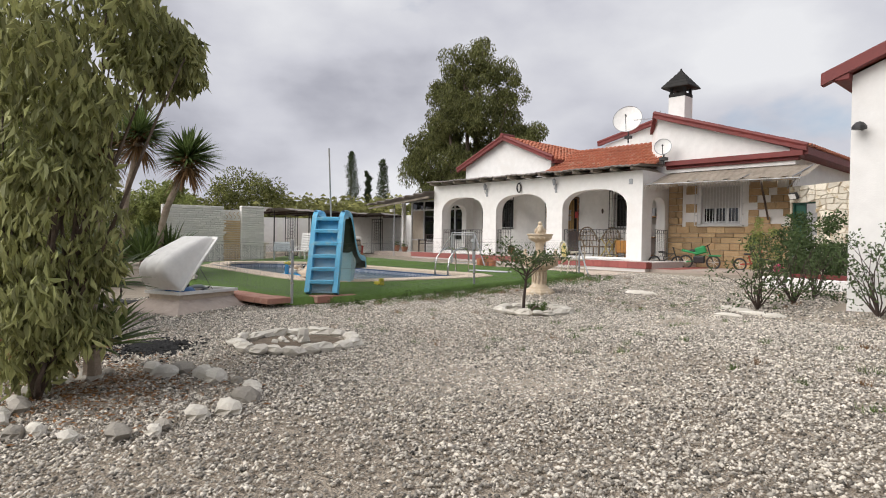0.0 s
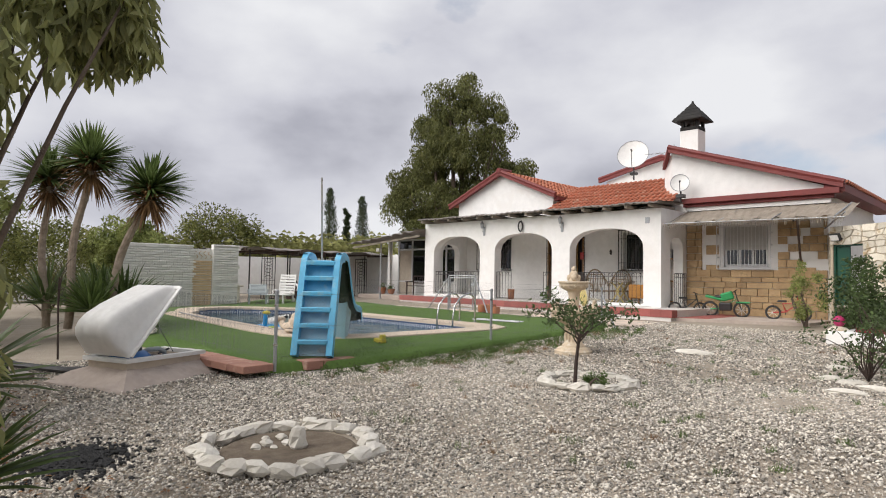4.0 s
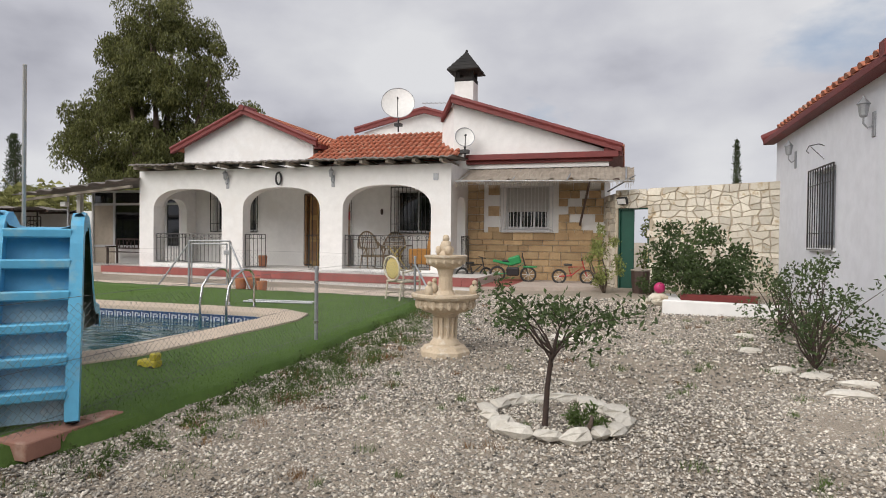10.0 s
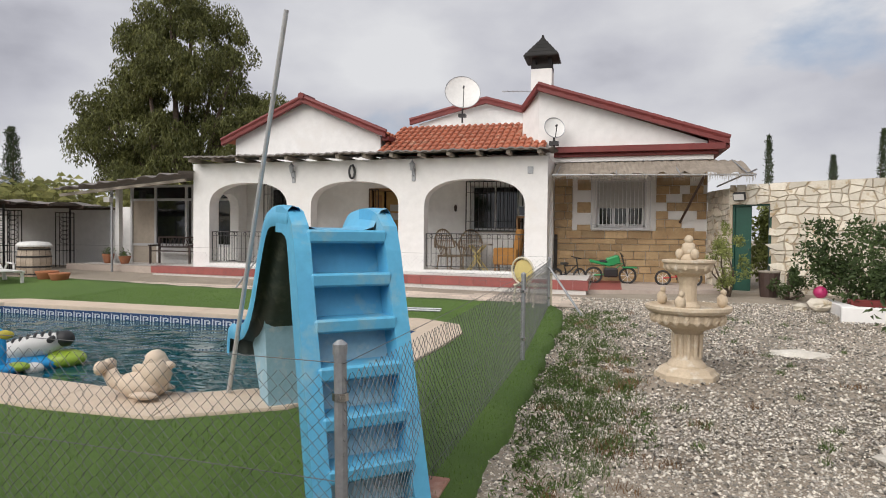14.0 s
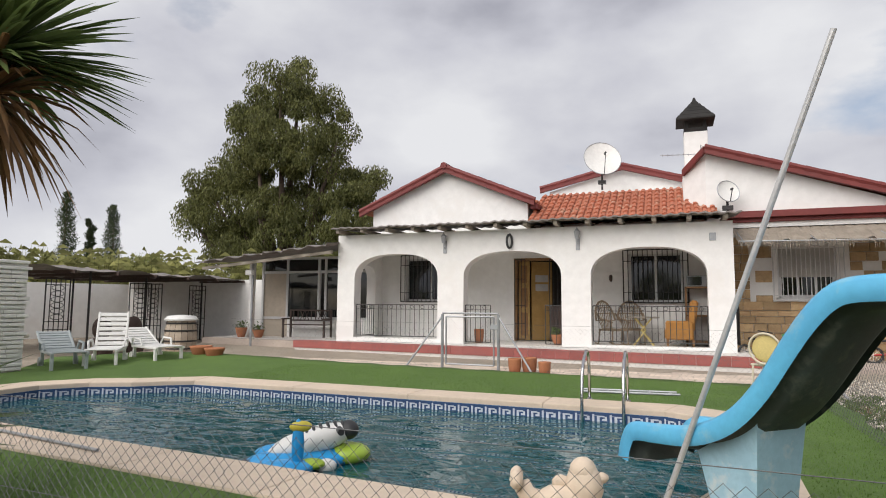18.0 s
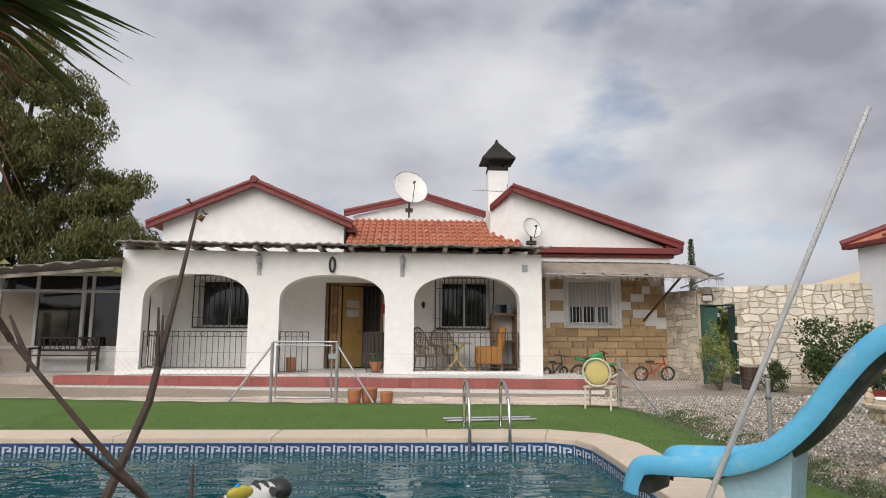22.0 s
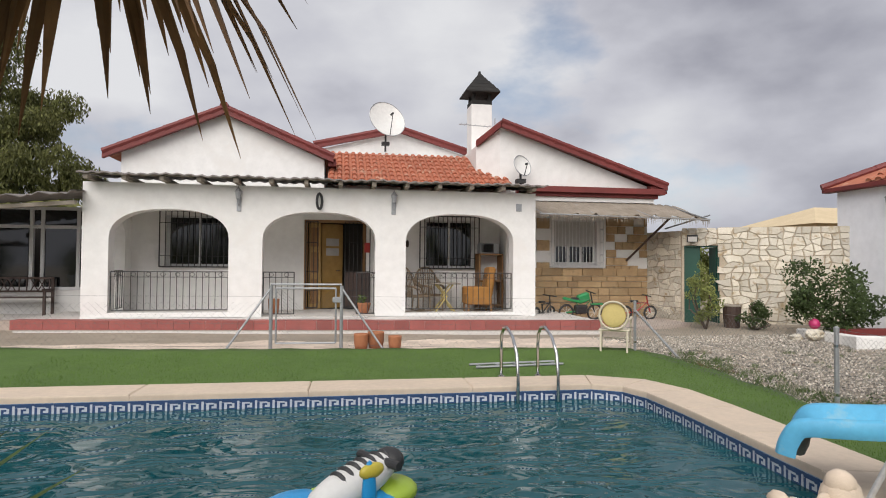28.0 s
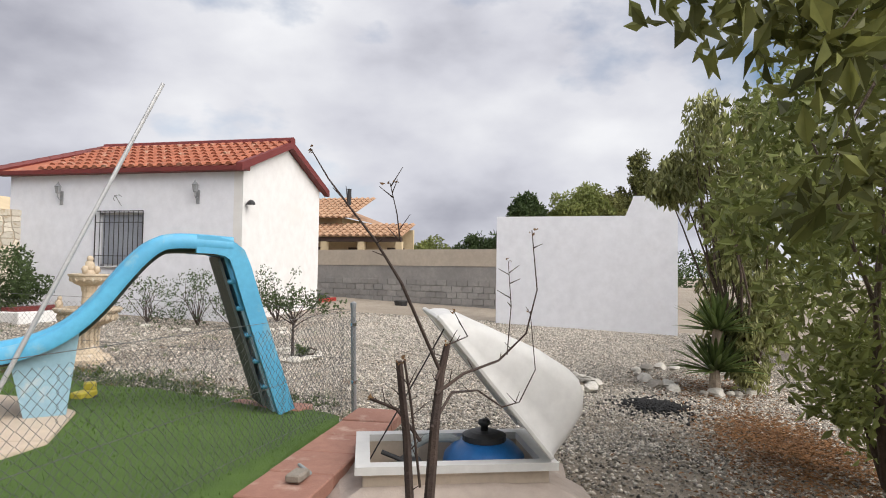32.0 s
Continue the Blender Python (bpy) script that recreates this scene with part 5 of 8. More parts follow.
h.f = [(i * (nn + 1) + j, (i + 1) * (nn + 1) + j, (i + 1) * (nn + 1) + j + 1, i * (nn + 1) + j + 1) for i in range(nn) for j in range(nn)]
part("matting", h, SHEET, pg, "brown-grey shade matting")
for i in range(7):
    part("beam", G().box(-20.5, -15.4, -5.1 + 1.3 * i, -5.04 + 1.3 * i, 1.74, 1.82), DARKWOOD, pg)
for x, y, a in ((-16.2, -3.6, 80), (-16.6, -0.6, 60), (-16.6, -0.1, 10), (-16.5, 1.7, 75)):
    sc = thing("lattice_screen", "black wrought-iron openwork screen panel", "screen", (x, y, -0.3), "pergola screens")
    mm = Matrix.Translation((x, y, 0)) @ Matrix.Rotation(radians(a), 4, "Z")
    grille(sc, -0.3, 0.3, 0, -0.3, 1.6, 5, "frame", m=mm, r=0.012)
    h = G()
    for z in (0.3, 0.5, 1.45):
        h.rod(tuple(mm @ Vector((-0.3, 0, z))), tuple(mm @ Vector((0.3, 0, z))), 0.012, n=6)
    for i in range(6):
        cz = 0.62 + 0.15 * i
        h.tube([tuple(mm @ Vector((0.16 * math.cos(t), 0, cz + 0.07 * math.sin(t)))) for t in [0.7 * q for q in range(10)]], 0.009, 5)
    part("scroll", h, IRON, sc)

# white split-brick shower wall
sb = thing("wall_brick", "white split-brick screen wall with a recessed panel", "brick wall", (-13.4, -8.3, -0.4), kind="structure")
mT, lT = wall_frame((-13.3, -6.45), (-13.75, -10.3))
mT = mT @ Matrix.Rotation(math.pi, 4, "Z") @ Matrix.Translation((-lT, 0, 0))
# local x from the far end to the near end, -y towards the pool
part("core", G().box(0, 2.25, 0.02, 0.25, -0.5, 1.68, m=mT).box(2.95, lT, 0.02, 0.25, -0.5, 1.74, m=mT).box(2.25, 2.95, 0.12, 0.25, -0.5, 1.62, m=mT), BRICKWHITE, sb)
brick = [piece_mesh("brick", G().box(0, w_, 0, 0.05, 0, 0.062, c=0.006), BRICKWHITE) for w_ in (0.3, 0.22, 0.38)]
pl = []
z = -0.42
row = 0
while z < 1.66:
    for a, b, dy in ((0.0, 2.25, -0.03), (2.95, lT, -0.03)):
        x = a - rnd.uniform(0, 0.02)
        while x < b - 0.12:
            i = rnd.randrange(3)
            wd = (0.3, 0.22, 0.38)[i]
            if x + wd > b + 0.04:
                i, wd = 1, 0.22
            pl.append((i, mT @ pose(x, dy - rnd.uniform(0, 0.02), z)))
            x += wd + 0.004
    z += 0.085
    row += 1
pieces("brick", brick, pl[:299], BRICKWHITE, sb)
h = G()
for i, m in pl[299:]:
    h.box(0, (0.3, 0.22, 0.38)[i], 0, 0.05, 0, 0.062, m=m, c=0.006)
o = part("upper_bricks", h, BRICKWHITE, sb)
o["kind"] = "stuff"
h = G()
for j in range(18):
    h.box(2.26, 2.94, 0.09, 0.14, -0.4 + j * 0.09, -0.4 + j * 0.09 + 0.075, m=mT, c=0.006)
part("panel_bricks", h, TANBRICK, sb)
h = G()
for q in range(4):
    h.tube([tuple(mT @ Vector((2.36 + 0.16 * q + 0.06 * math.sin(t), 0.05, 1.28 + 0.25 * t / 6.28))) for t in [0.5 * e for e in range(14)]], 0.012, 5)
part("ornament", h, TANBRICK, sb)
part("cap", G().box(0, 2.25, -0.05, 0.27, 1.68, 1.74, m=mT, c=0.01).box(2.95, lT, -0.05, 0.27, 1.74, 1.8, m=mT, c=0.01), BRICKWHITE, sb)


# ---- slide ----
sA = Vector((-0.685, 0.729, 0)).normalized()
sB = Vector((sA.y, -sA.x, 0))
S0 = Vector((0.34, -12.08, -0.45))
SM = Matrix(((sA.x, -sB.x, 0, S0.x), (sA.y, -sB.y, 0, S0.y), (0, 0, 1, S0.z), (0, 0, 0, 1)))
slide = thing("pool_slide", "sky-blue moulded plastic pool slide with ladder", "pool slide", tuple(S0))


def ss(x, y, z):
    return tuple(SM @ Vector((x, y, z)))


SW = 0.29
for sgn in (-1, 1):
    # rails rise with the ladder, bend over the top
    pth = [(0.0, 0.0), (0.17, 0.5), (0.34, 1.02), (0.42, 1.28), (0.47, 1.40), (0.54, 1.45), (0.64, 1.475), (0.80, 1.48)]
    h = G()
    ring = []
    for i, (x, z) in enumerate(pth):
        a = pth[max(0, i - 1)]
        b = pth[min(len(pth) - 1, i + 1)]
        d = Vector((b[0] - a[0], b[1] - a[1])).normalized()
        nn = Vector((d[1], -d[0]))
        wdt = 0.075
        for ox, oy in ((-1, -1), (-1, 1), (1, 1), (1, -1)):
            ring.append(ss(x + nn[0] * ox * wdt, sgn * (SW - 0.03) + oy * 0.045, z + nn[1] * ox * wdt))
    kk = len(pth)
    h.add(ring, [(i * 4 + j, i * 4 + (j + 1) % 4, i * 4 + 4 + (j + 1) % 4, i * 4 + 4 + j) for i in range(kk - 1) for j in range(4)] + [(3, 2, 1, 0), (kk * 4 - 4, kk * 4 - 3, kk * 4 - 2, kk * 4 - 1)])
    part("ladder_rail", h, SLIDEBLUE, slide)
for i in range(6):
    z = 0.22 + 0.235 * i
    x = z * 0.335
    h = G()
    h.box(-0.10, 0.12, -SW + 0.06, SW - 0.06, -0.02, 0.02, m=SM @ Matrix.Translation((x + 0.02, 0, z)), c=0.015)
    h.box(-0.115, -0.085, -SW + 0.06, SW - 0.06, -0.05, 0.024, m=SM @ Matrix.Translation((x + 0.02, 0, z)), c=0.012)
    part("step", h, SLIDEBLUE, slide)
    part("riser", G().box(-0.012, 0.012, -SW + 0.06, SW - 0.06, -0.235, -0.02, m=SM @ Matrix.Translation((x + 0.09, 0, z)) @ Matrix.Rotation(radians(18), 4, "Y")), SLIDEBLUE if i > 3 else SLIDEPALE, slide)
# chute: a U profile along a curve
CH = [(0.5, 1.535), (0.8, 1.55), (1.02, 1.54), (1.14, 1.49), (1.26, 1.38), (1.38, 1.23), (1.55, 1.00), (1.72, 0.83), (1.9, 0.725), (2.1, 0.665), (2.35, 0.635), (2.53, 0.615), (2.62, 0.57), (2.68, 0.46), (2.70, 0.37)]
prof = [(-0.31, 0.055), (-0.303, 0.125), (-0.28, 0.15), (-0.24, 0.135), (-0.20, 0.04), (-0.14, 0.02), (0.14, 0.02), (0.20, 0.04), (0.24, 0.135), (0.28, 0.15), (0.303, 0.125), (0.31, 0.055)]
fine = []
for i in range(len(CH) - 1):
    p = [Vector(CH[min(len(CH) - 1, max(0, q))]) for q in (i - 1, i, i + 1, i + 2)]
    for t in (0, 0.25, 0.5, 0.75):
        c_ = p[1] + 0.5 * t * (p[2] - p[0] + t * (2 * p[0] - 5 * p[1] + 4 * p[2] - p[3] + t * (3 * (p[1] - p[2]) + p[3] - p[0])))
        fine.append((c_.x, c_.y))
CH = fine + [CH[-1]]
h, hb = G(), G()
rows_ = []
for i, (x, z) in enumerate(CH):
    a, b = CH[max(0, i - 1)], CH[min(len(CH) - 1, i + 1)]
    d = Vector((b[0] - a[0], b[1] - a[1])).normalized()
    nn = Vector((-d[1], d[0]))
    rows_.append([ss(x + nn[0] * (q - 0.135), p, z + nn[1] * (q - 0.135)) for p, q in prof] + [ss(x + nn[0] * (q - 0.165), p * 0.96, z + nn[1] * (q - 0.165)) for p, q in prof[::-1]])
n_ = len(prof)
flat = [p for r in rows_ for p in r]
m_ = 2 * n_
inside = [j for j in range(m_) if j < n_ or j == m_ - 1]
h.add(flat, [(i * m_ + j, i * m_ + (j + 1) % m_, i * m_ + m_ + (j + 1) % m_, i * m_ + m_ + j) for i in range(len(CH) - 1) for j in inside])
chute = part("chute", h, SLIDEBLUE, slide, smooth=True)
# lower faces of the chute take a much darker green-grey than the blue shell
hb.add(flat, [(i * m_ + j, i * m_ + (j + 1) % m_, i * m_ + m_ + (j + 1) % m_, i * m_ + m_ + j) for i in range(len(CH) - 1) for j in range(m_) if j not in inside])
part("underside", hb, SLIDEIN, chute, "dark green-grey underside", smooth=True)
h = G()
h.add([ss(1.62, -0.20, 0.80), ss(2.06, -0.20, 0.53), ss(1.96, -0.15, 0.06), ss(1.70, -0.15, 0.06), ss(1.62, 0.20, 0.80), ss(2.06, 0.20, 0.53), ss(1.96, 0.15, 0.06), ss(1.70, 0.15, 0.06)],
      [(0, 1, 2, 3), (7, 6, 5, 4), (0, 4, 5, 1), (1, 5, 6, 2), (2, 6, 7, 3), (3, 7, 4, 0)])
part("support", h, SLIDEPALE, slide, "pale blue support pedestal")
# sheet behind the steps in the same near-black green-grey
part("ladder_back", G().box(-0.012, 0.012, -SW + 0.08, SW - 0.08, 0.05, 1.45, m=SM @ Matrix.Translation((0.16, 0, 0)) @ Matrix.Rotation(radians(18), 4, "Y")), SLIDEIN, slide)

# leaning pole
solo("pole", G().rod((-1.53, -10.635, -0.6), (-0.535, -11.41, 2.375), 0.019, 0.016, 10), POLEALU, "long pale aluminium pole leaning against the slide", "pole", at=(-1.53, -10.635, -0.6))

# ---- pool things ----
ladder = thing("pool_ladder", "stainless steel pool ladder", "pool ladder", (-2.2, -6.2, -0.33))
for x in (-2.46, -1.94):
    pts = [(x, -5.95, -0.34), (x, -5.95, 0.1), (x, -5.98, 0.25), (x, -6.08, 0.34), (x, -6.25, 0.36), (x, -6.5, 0.26), (x, -6.68, 0.08), (x, -6.74, -0.2), (x, -6.74, -0.9)]
    part("rail", G().tube(pts, 0.022, 8), CHROME, ladder, smooth=True)
    part("flange", G().lathe([(0.05, 0), (0.05, 0.012), (0.025, 0.02)], 12, (x, -5.95, -0.335)), CHROME, ladder)
part("tread", G().box(-2.44, -1.96, -6.78, -6.7, -0.62, -0.59, c=0.005), CHROME, ladder)

# dolphin figure, one plain mesh
DM = Matrix.Translation((-1.95, -11.02, LIP)) @ Matrix.Rotation(radians(12), 4, "Z")
h = G()
h.tube([(-0.30, 0, 0.20), (-0.26, 0, 0.13), (-0.17, 0, 0.10), (-0.05, 0, 0.11), (0.05, 0, 0.15), (0.09, 0, 0.21), (0.10, 0, 0.27)], 0.055, 12, 0.085)
h.blob((-0.03, 0, 0.10), 0.20, 0.12, 0.11, rnd, 0.03, 14, 9)
h.blob((0.08, 0, 0.20), 0.115, 0.11, 0.15, rnd, 0.03, 14, 9)
h.blob((0.075, 0, 0.29), 0.085, 0.085, 0.085, rnd, 0.03, 12, 8)
h.blob((0.17, 0, 0.255), 0.06, 0.042, 0.035, rnd, 0.05, 10, 6)
for sy in (-1, 1):
    h.blob((-0.33, sy * 0.055, 0.235), 0.045, 0.075, 0.055, rnd, 0.08, 9, 6)
    h.blob((0.05, sy * 0.13, 0.05), 0.11, 0.06, 0.03, rnd, 0.08, 9, 5)
h.blob((-0.06, 0, 0.215), 0.06, 0.025, 0.05, rnd, 0.08, 8, 5)
h.v = [tuple(DM @ Vector(p)) for p in h.v]
solo("dolphin_figure", h, COPING, "cream cast-stone dolphin figure on the coping", "garden figure", smooth=True, at=(-1.95, -11.02, LIP))

# inflatable ride-on
ft = thing("inflatable_jet_ski", "blue inflatable ride-on with zebra-striped seat", "pool float", (-4.6, -9.4, WATERZ))
fm = Matrix.Translation((-4.6, -9.84, WATERZ)) @ Matrix.Rotation(radians(-52), 4, "Z")
def ell(rx, ry, rz, x, y, z, n=14, k=9, m=None):
    e = G().blob((0, 0, 0), rx, ry, rz, rnd, 0.0, n, k)
    e.v = [tuple(fm @ (Vector((x, y, z)) + (m @ Vector(v) if m is not None else Vector(v)))) for v in e.v]
    return e
part("hull", ell(0.24, 0.55, 0.10, 0, 0, 0.05), FLOATBLUE, ft, smooth=True)
part("bow", ell(0.20, 0.22, 0.10, 0, 0.40, 0.07), FLOATGREEN, ft, "lime green vinyl bow", smooth=True)
for sx in (-1, 1):
    part("wing", ell(0.17, 0.26, 0.075, sx * 0.33, -0.20, 0.05), FLOATBLUE, ft, smooth=True)
    part("wing_patch", ell(0.10, 0.13, 0.05, sx * 0.30, 0.02, 0.065), FLOATGREEN, ft, "lime green vinyl patch", smooth=True)
    part("footwell", ell(0.07, 0.10, 0.065, sx * 0.26, 0.16, 0.03), PLASTIC, ft, smooth=True)
SEATM = Matrix.Rotation(radians(14), 3, "X")
seat = part("seat", ell(0.15, 0.42, 0.13, 0, 0.06, 0.20, 16, 10, SEATM), PLASTIC, ft, "white vinyl seat", smooth=True)
for i in range(7):
    y = -0.10 + 0.068 * i
    k_ = math.sqrt(max(0.05, 1 - (y / 0.42) ** 2))
    e = G().tube([SEATM @ Vector((0.105 * k_ * math.cos(t), y, 0.135 * k_ * math.sin(t))) for t in [math.pi * (0.15 + 0.7 * q / 8) for q in range(9)]], 0.017, 6)
    e.v = [tuple(fm @ (Vector((0, 0.06, 0.20)) + Vector(v))) for v in e.v]
    part("stripe", e, BLACKPL, seat)
part("windscreen", ell(0.12, 0.10, 0.09, 0, 0.40, 0.29), BLACKPL, ft, "black windscreen", smooth=True)
part("handlebar", G().rod(tuple(fm @ Vector((-0.21, 0.30, 0.31))), tuple(fm @ Vector((0.21, 0.30, 0.31))), 0.032, n=10), BLACKPL, ft)
part("transom", ell(0.13, 0.05, 0.035, 0, -0.52, 0.04), BLACKPL, ft, "dark vinyl transom", smooth=True)
fin = part("fin", ell(0.035, 0.055, 0.24, 0.36, -0.10, 0.24), FLOATBLUE, ft, "upright blue vinyl fin", smooth=True)
part("fin_tip", ell(0.038, 0.10, 0.05, 0.36, -0.08, 0.41), YELLOWPL, fin, "yellow fin tip", smooth=True)
solo("telescopic_pole", G().rod((-8.6, -10.45, -0.31), (-6.05, -10.85, -0.31), 0.016, n=8), GALV, "grey telescopic pole lying on the coping", "pole", at=(-7, -10.6, -0.31))

# ---- fence ----
def fence_run(p0, p1, z0a, z0b, hgt, posts, seed, mesh=True, cell=0.062):
    """A chain-link panel: woven zigzag wires, tension wires."""
    o = thing("chain_link_fence", "galvanised chain-link fence panel", "fence", (*p0, z0a), "chain-link fences")
    a, b = Vector(p0), Vector(p1)
    ln = (b - a).length
    d = (b - a) / ln
    h_ = G()
    n = int(ln / cell)
    rows_n = int(hgt / cell)
    r_ = random.Random(seed)
    ry = [r_.uniform(-0.012, 0.012) for _ in range(n + 2)]
    t_ = 0.0016
    for i in range(n):
        for s_ in (0, 1):
            pts = []
            x = i * cell
            for j in range(rows_n + 1):
                off = x + (cell if (j + s_) % 2 else 0.0)
                f_ = off / ln
                q = a + d * off
                pts.append(Vector((q.x, q.y + ry[i], z0a + (z0b - z0a) * f_ + 0.02 + j * cell * 0.98)))
            for u, v in zip(pts, pts[1:]):
                w_ = Vector((d.x, d.y, 0)) * t_
                up = Vector((0, 0, t_))
                k0 = len(h_.v)
                nr = Vector((-d.y, d.x, 0)) * t_
                h_.v += [tuple(u + w_), tuple(u - w_ * 0.5 + nr), tuple(u - w_ * 0.5 - nr), tuple(v + w_), tuple(v - w_ * 0.5 + nr), tuple(v - w_ * 0.5 - nr)]
                h_.f += [(k0, k0 + 3, k0 + 4, k0 + 1), (k0 + 1, k0 + 4, k0 + 5, k0 + 2), (k0 + 2, k0 + 5, k0 + 3, k0)]
    part("wire_mesh", h_, WIRE, o)
    for zz in (0.08, 0.5 * hgt, hgt):
        part("tension_wire", G().rod((a.x, a.y, z0a + zz), (b.x, b.y, z0b + zz), 0.002, n=4), WIRE, o)


def fence_post(x, y, z0, z1, lean=(0, 0)):
    o = thing("fence_post", "galvanised round fence post", "fence post", (x, y, z0), "fence posts")
    part("tube", G().rod((x, y, z0 - 0.1), (x + lean[0], y + lean[1], z1), 0.025, n=10), GALV, o)
    part("cap", G().lathe([(0.029, -0.02), (0.029, 0.02), (0.01, 0.035)], 10, (x + lean[0], y + lean[1], z1)), GALV, o)
    for zz in (0.25, 0.8):
        part("clamp", G().lathe([(0.033, 0), (0.033, 0.03)], 10, (x + lean[0] * zz, y + lean[1] * zz, z0 + (z1 - z0) * zz)), CHROME, o)


fence_post(0.51, -12.78, -0.48, 0.50, (-0.03, 0.02))
fence_post(0.58, -8.32, -0.42, 0.52)
fence_post(0.45, -4.1, -0.38, 0.55)
fence_post(-6.6, -12.55, -0.45, 0.5)
fence_run((0.51, -12.78), (0.58, -8.32), -0.47, -0.40, 0.92, 2, 1)
fence_run((0.58, -8.32), (0.45, -4.1), -0.40, -0.36, 0.92, 2, 2, cell=0.08)
fence_run((-6.6, -12.55), (0.51, -12.78), -0.45, -0.47, 0.92, 2, 3)
fence_run((-4.5, -2.98), (0.45, -4.1), -0.34, -0.36, 0.95, 2, 4, cell=0.10)
fence_run((-11.5, -2.6), (-5.9, -2.95), -0.33, -0.34, 0.95, 2, 5, cell=0.12)
br = thing("fence_brace", "grey steel brace tube of the pool fence", "brace", (0.5, -4.1, -0.35))
part("tube", G().rod((0.45, -4.1, 0.42), (1.05, -4.5, -0.38), 0.02), GALV, br)
# gate
pgt = thing("pool_gate", "galvanised tube pool gate with bracing legs", "gate", (-5.2, -2.95, -0.33))
for x, y in ((-5.83, -2.9), (-4.60, -2.98)):
    part("post", G().rod((x, y, -0.35), (x, y, 0.80), 0.032), GALV, pgt)
    sg = -1 if x < -5 else 1
    part("brace", G().rod((x, y, 0.76), (x + sg * 0.75, y - 0.25, -0.34), 0.02), GALV, pgt)
h = G()
for z in (-0.22, 0.75):
    h.rod((-5.74, -2.92, z), (-4.70, -2.97, z), 0.018)
for x, y in ((-5.74, -2.92), (-4.70, -2.97)):
    h.rod((x, y, -0.22), (x, y, 0.75), 0.018)
leaf = part("leaf_frame", h, GALV, pgt)
part("latch", G().box(-4.76, -4.6, -3.02, -2.96, 0.5, 0.6, c=0.006), GALV, leaf)
part("top_bar", G().rod((-5.83, -2.9, 0.82), (-4.6, -2.98, 0.82), 0.018), GALV, pgt)
h = G()
for i in range(18):
    for s_ in (-1, 1):
        x0 = -5.72 + i * 0.06
        x1 = x0 + s_ * 0.95
        za, zb = -0.2, 0.73
        if x1 < -5.72:
            t = (x0 + 5.72) / (x0 - x1)
            x1, zb = -5.72, za + (zb - za) * t
        if x1 > -4.72:
            t = (-4.72 - x0) / (x1 - x0)
            x1, zb = -4.72, za + (zb - za) * t
        h.rod((x0, -2.94, za), (x1, -2.95, zb), 0.002, n=3, cap=False)
part("wire_mesh", h, WIRE, leaf)

# ---- porch rails ----
def railing(x0, x1, y, name_label, zb=0.1, zt=1.0, m=None):
    o = thing("porch_railing", name_label, "railing", (0.5 * (x0 + x1), y, zb), "porch railings")
    fr = grille(o, x0, x1, y, zb + 0.06, zt, max(3, int((x1 - x0) / 0.13)), "rail_frame", m=m, r=0.008)
    def T(*p):
        return tuple(m @ Vector(p)) if m is not None else p
    h_ = G().rod(T(x0, y, zt - 0.12), T(x1, y, zt - 0.12), 0.007, n=6)
    k_ = max(1, int((x1 - x0) / 0.5))
    for i in range(k_ * 2):
        cx = x0 + (x1 - x0) * (i + 0.5) / (2 * k_)
        h_.tube([T(cx + 0.05 * math.cos(t), y, zt - 0.06 + 0.045 * math.sin(t)) for t in [0.8 * e for e in range(9)]], 0.006, 5)
    part("scrollwork", h_, IRON, o)
    return o


RL = "black wrought-iron railing between the porch arches"
railing(-9.5, -7.08, 0.12, RL)
railing(-6.32, -5.65, 0.12, RL, 0.0)
railing(-4.25, -3.2, 0.12, RL, 0.0)
railing(-3.1, -0.57, 0.12, RL)
railing(0.66, 1.46, -0.12, "black wrought-iron railing in the side arch", 0.05, 1.0, m=Matrix.Rotation(radians(90), 4, "Z"))
railing(0.4, 1.75, 9.8, RL, 0.05, 1.0, m=Matrix.Rotation(radians(90), 4, "Z"))
for x, z in ((-8.6, 2.62), (-6.85, 2.62), (-3.42, 2.62), (-0.42, 2.62)):
    if x > -0.5:
        pq = thing("wall_plaque", "small ceramic house plaque", "plaque", (x, 0, 2.55))
        part("tile", G().box(x - 0.07, x + 0.07, -0.02, 0.0, 2.48, 2.66, c=0.006), GALV, pq)
    elif x < -8:
        continue
    else:
        wall_lantern(x, 0, z)
ty = thing("wheel_ornament", "small black wheel hung on the arcade wall", "wheel", (-5.1, -0.06, 2.62))
h = G()
h.tube([(-5.1 + 0.055 * math.cos(t), -0.09 + 0.05 * math.cos(t), 2.6 + 0.17 * math.sin(t)) for t in [2 * math.pi * i / 16 for i in range(17)]], 0.03, 6)
part("tyre", h, BLACKPL, ty)
part("hook", G().rod((-5.1, 0, 2.8), (-5.1, -0.07, 2.8), 0.01), IRON, ty)
lamp = thing("porch_lamp", "lit round white porch ceiling lamp", "lamp", (-5.9, 1.0, 2.6))
part("globe", G().blob((-5.9, 1.0, 2.56), 0.07, 0.07, 0.07, rnd, 0, 12, 8), BULB, lamp, "glowing bulb", smooth=True)
part("base", G().lathe([(0.06, 0.06), (0.06, 0.16)], 12, (-5.9, 1.0, 2.56)), PLASTIC, lamp)

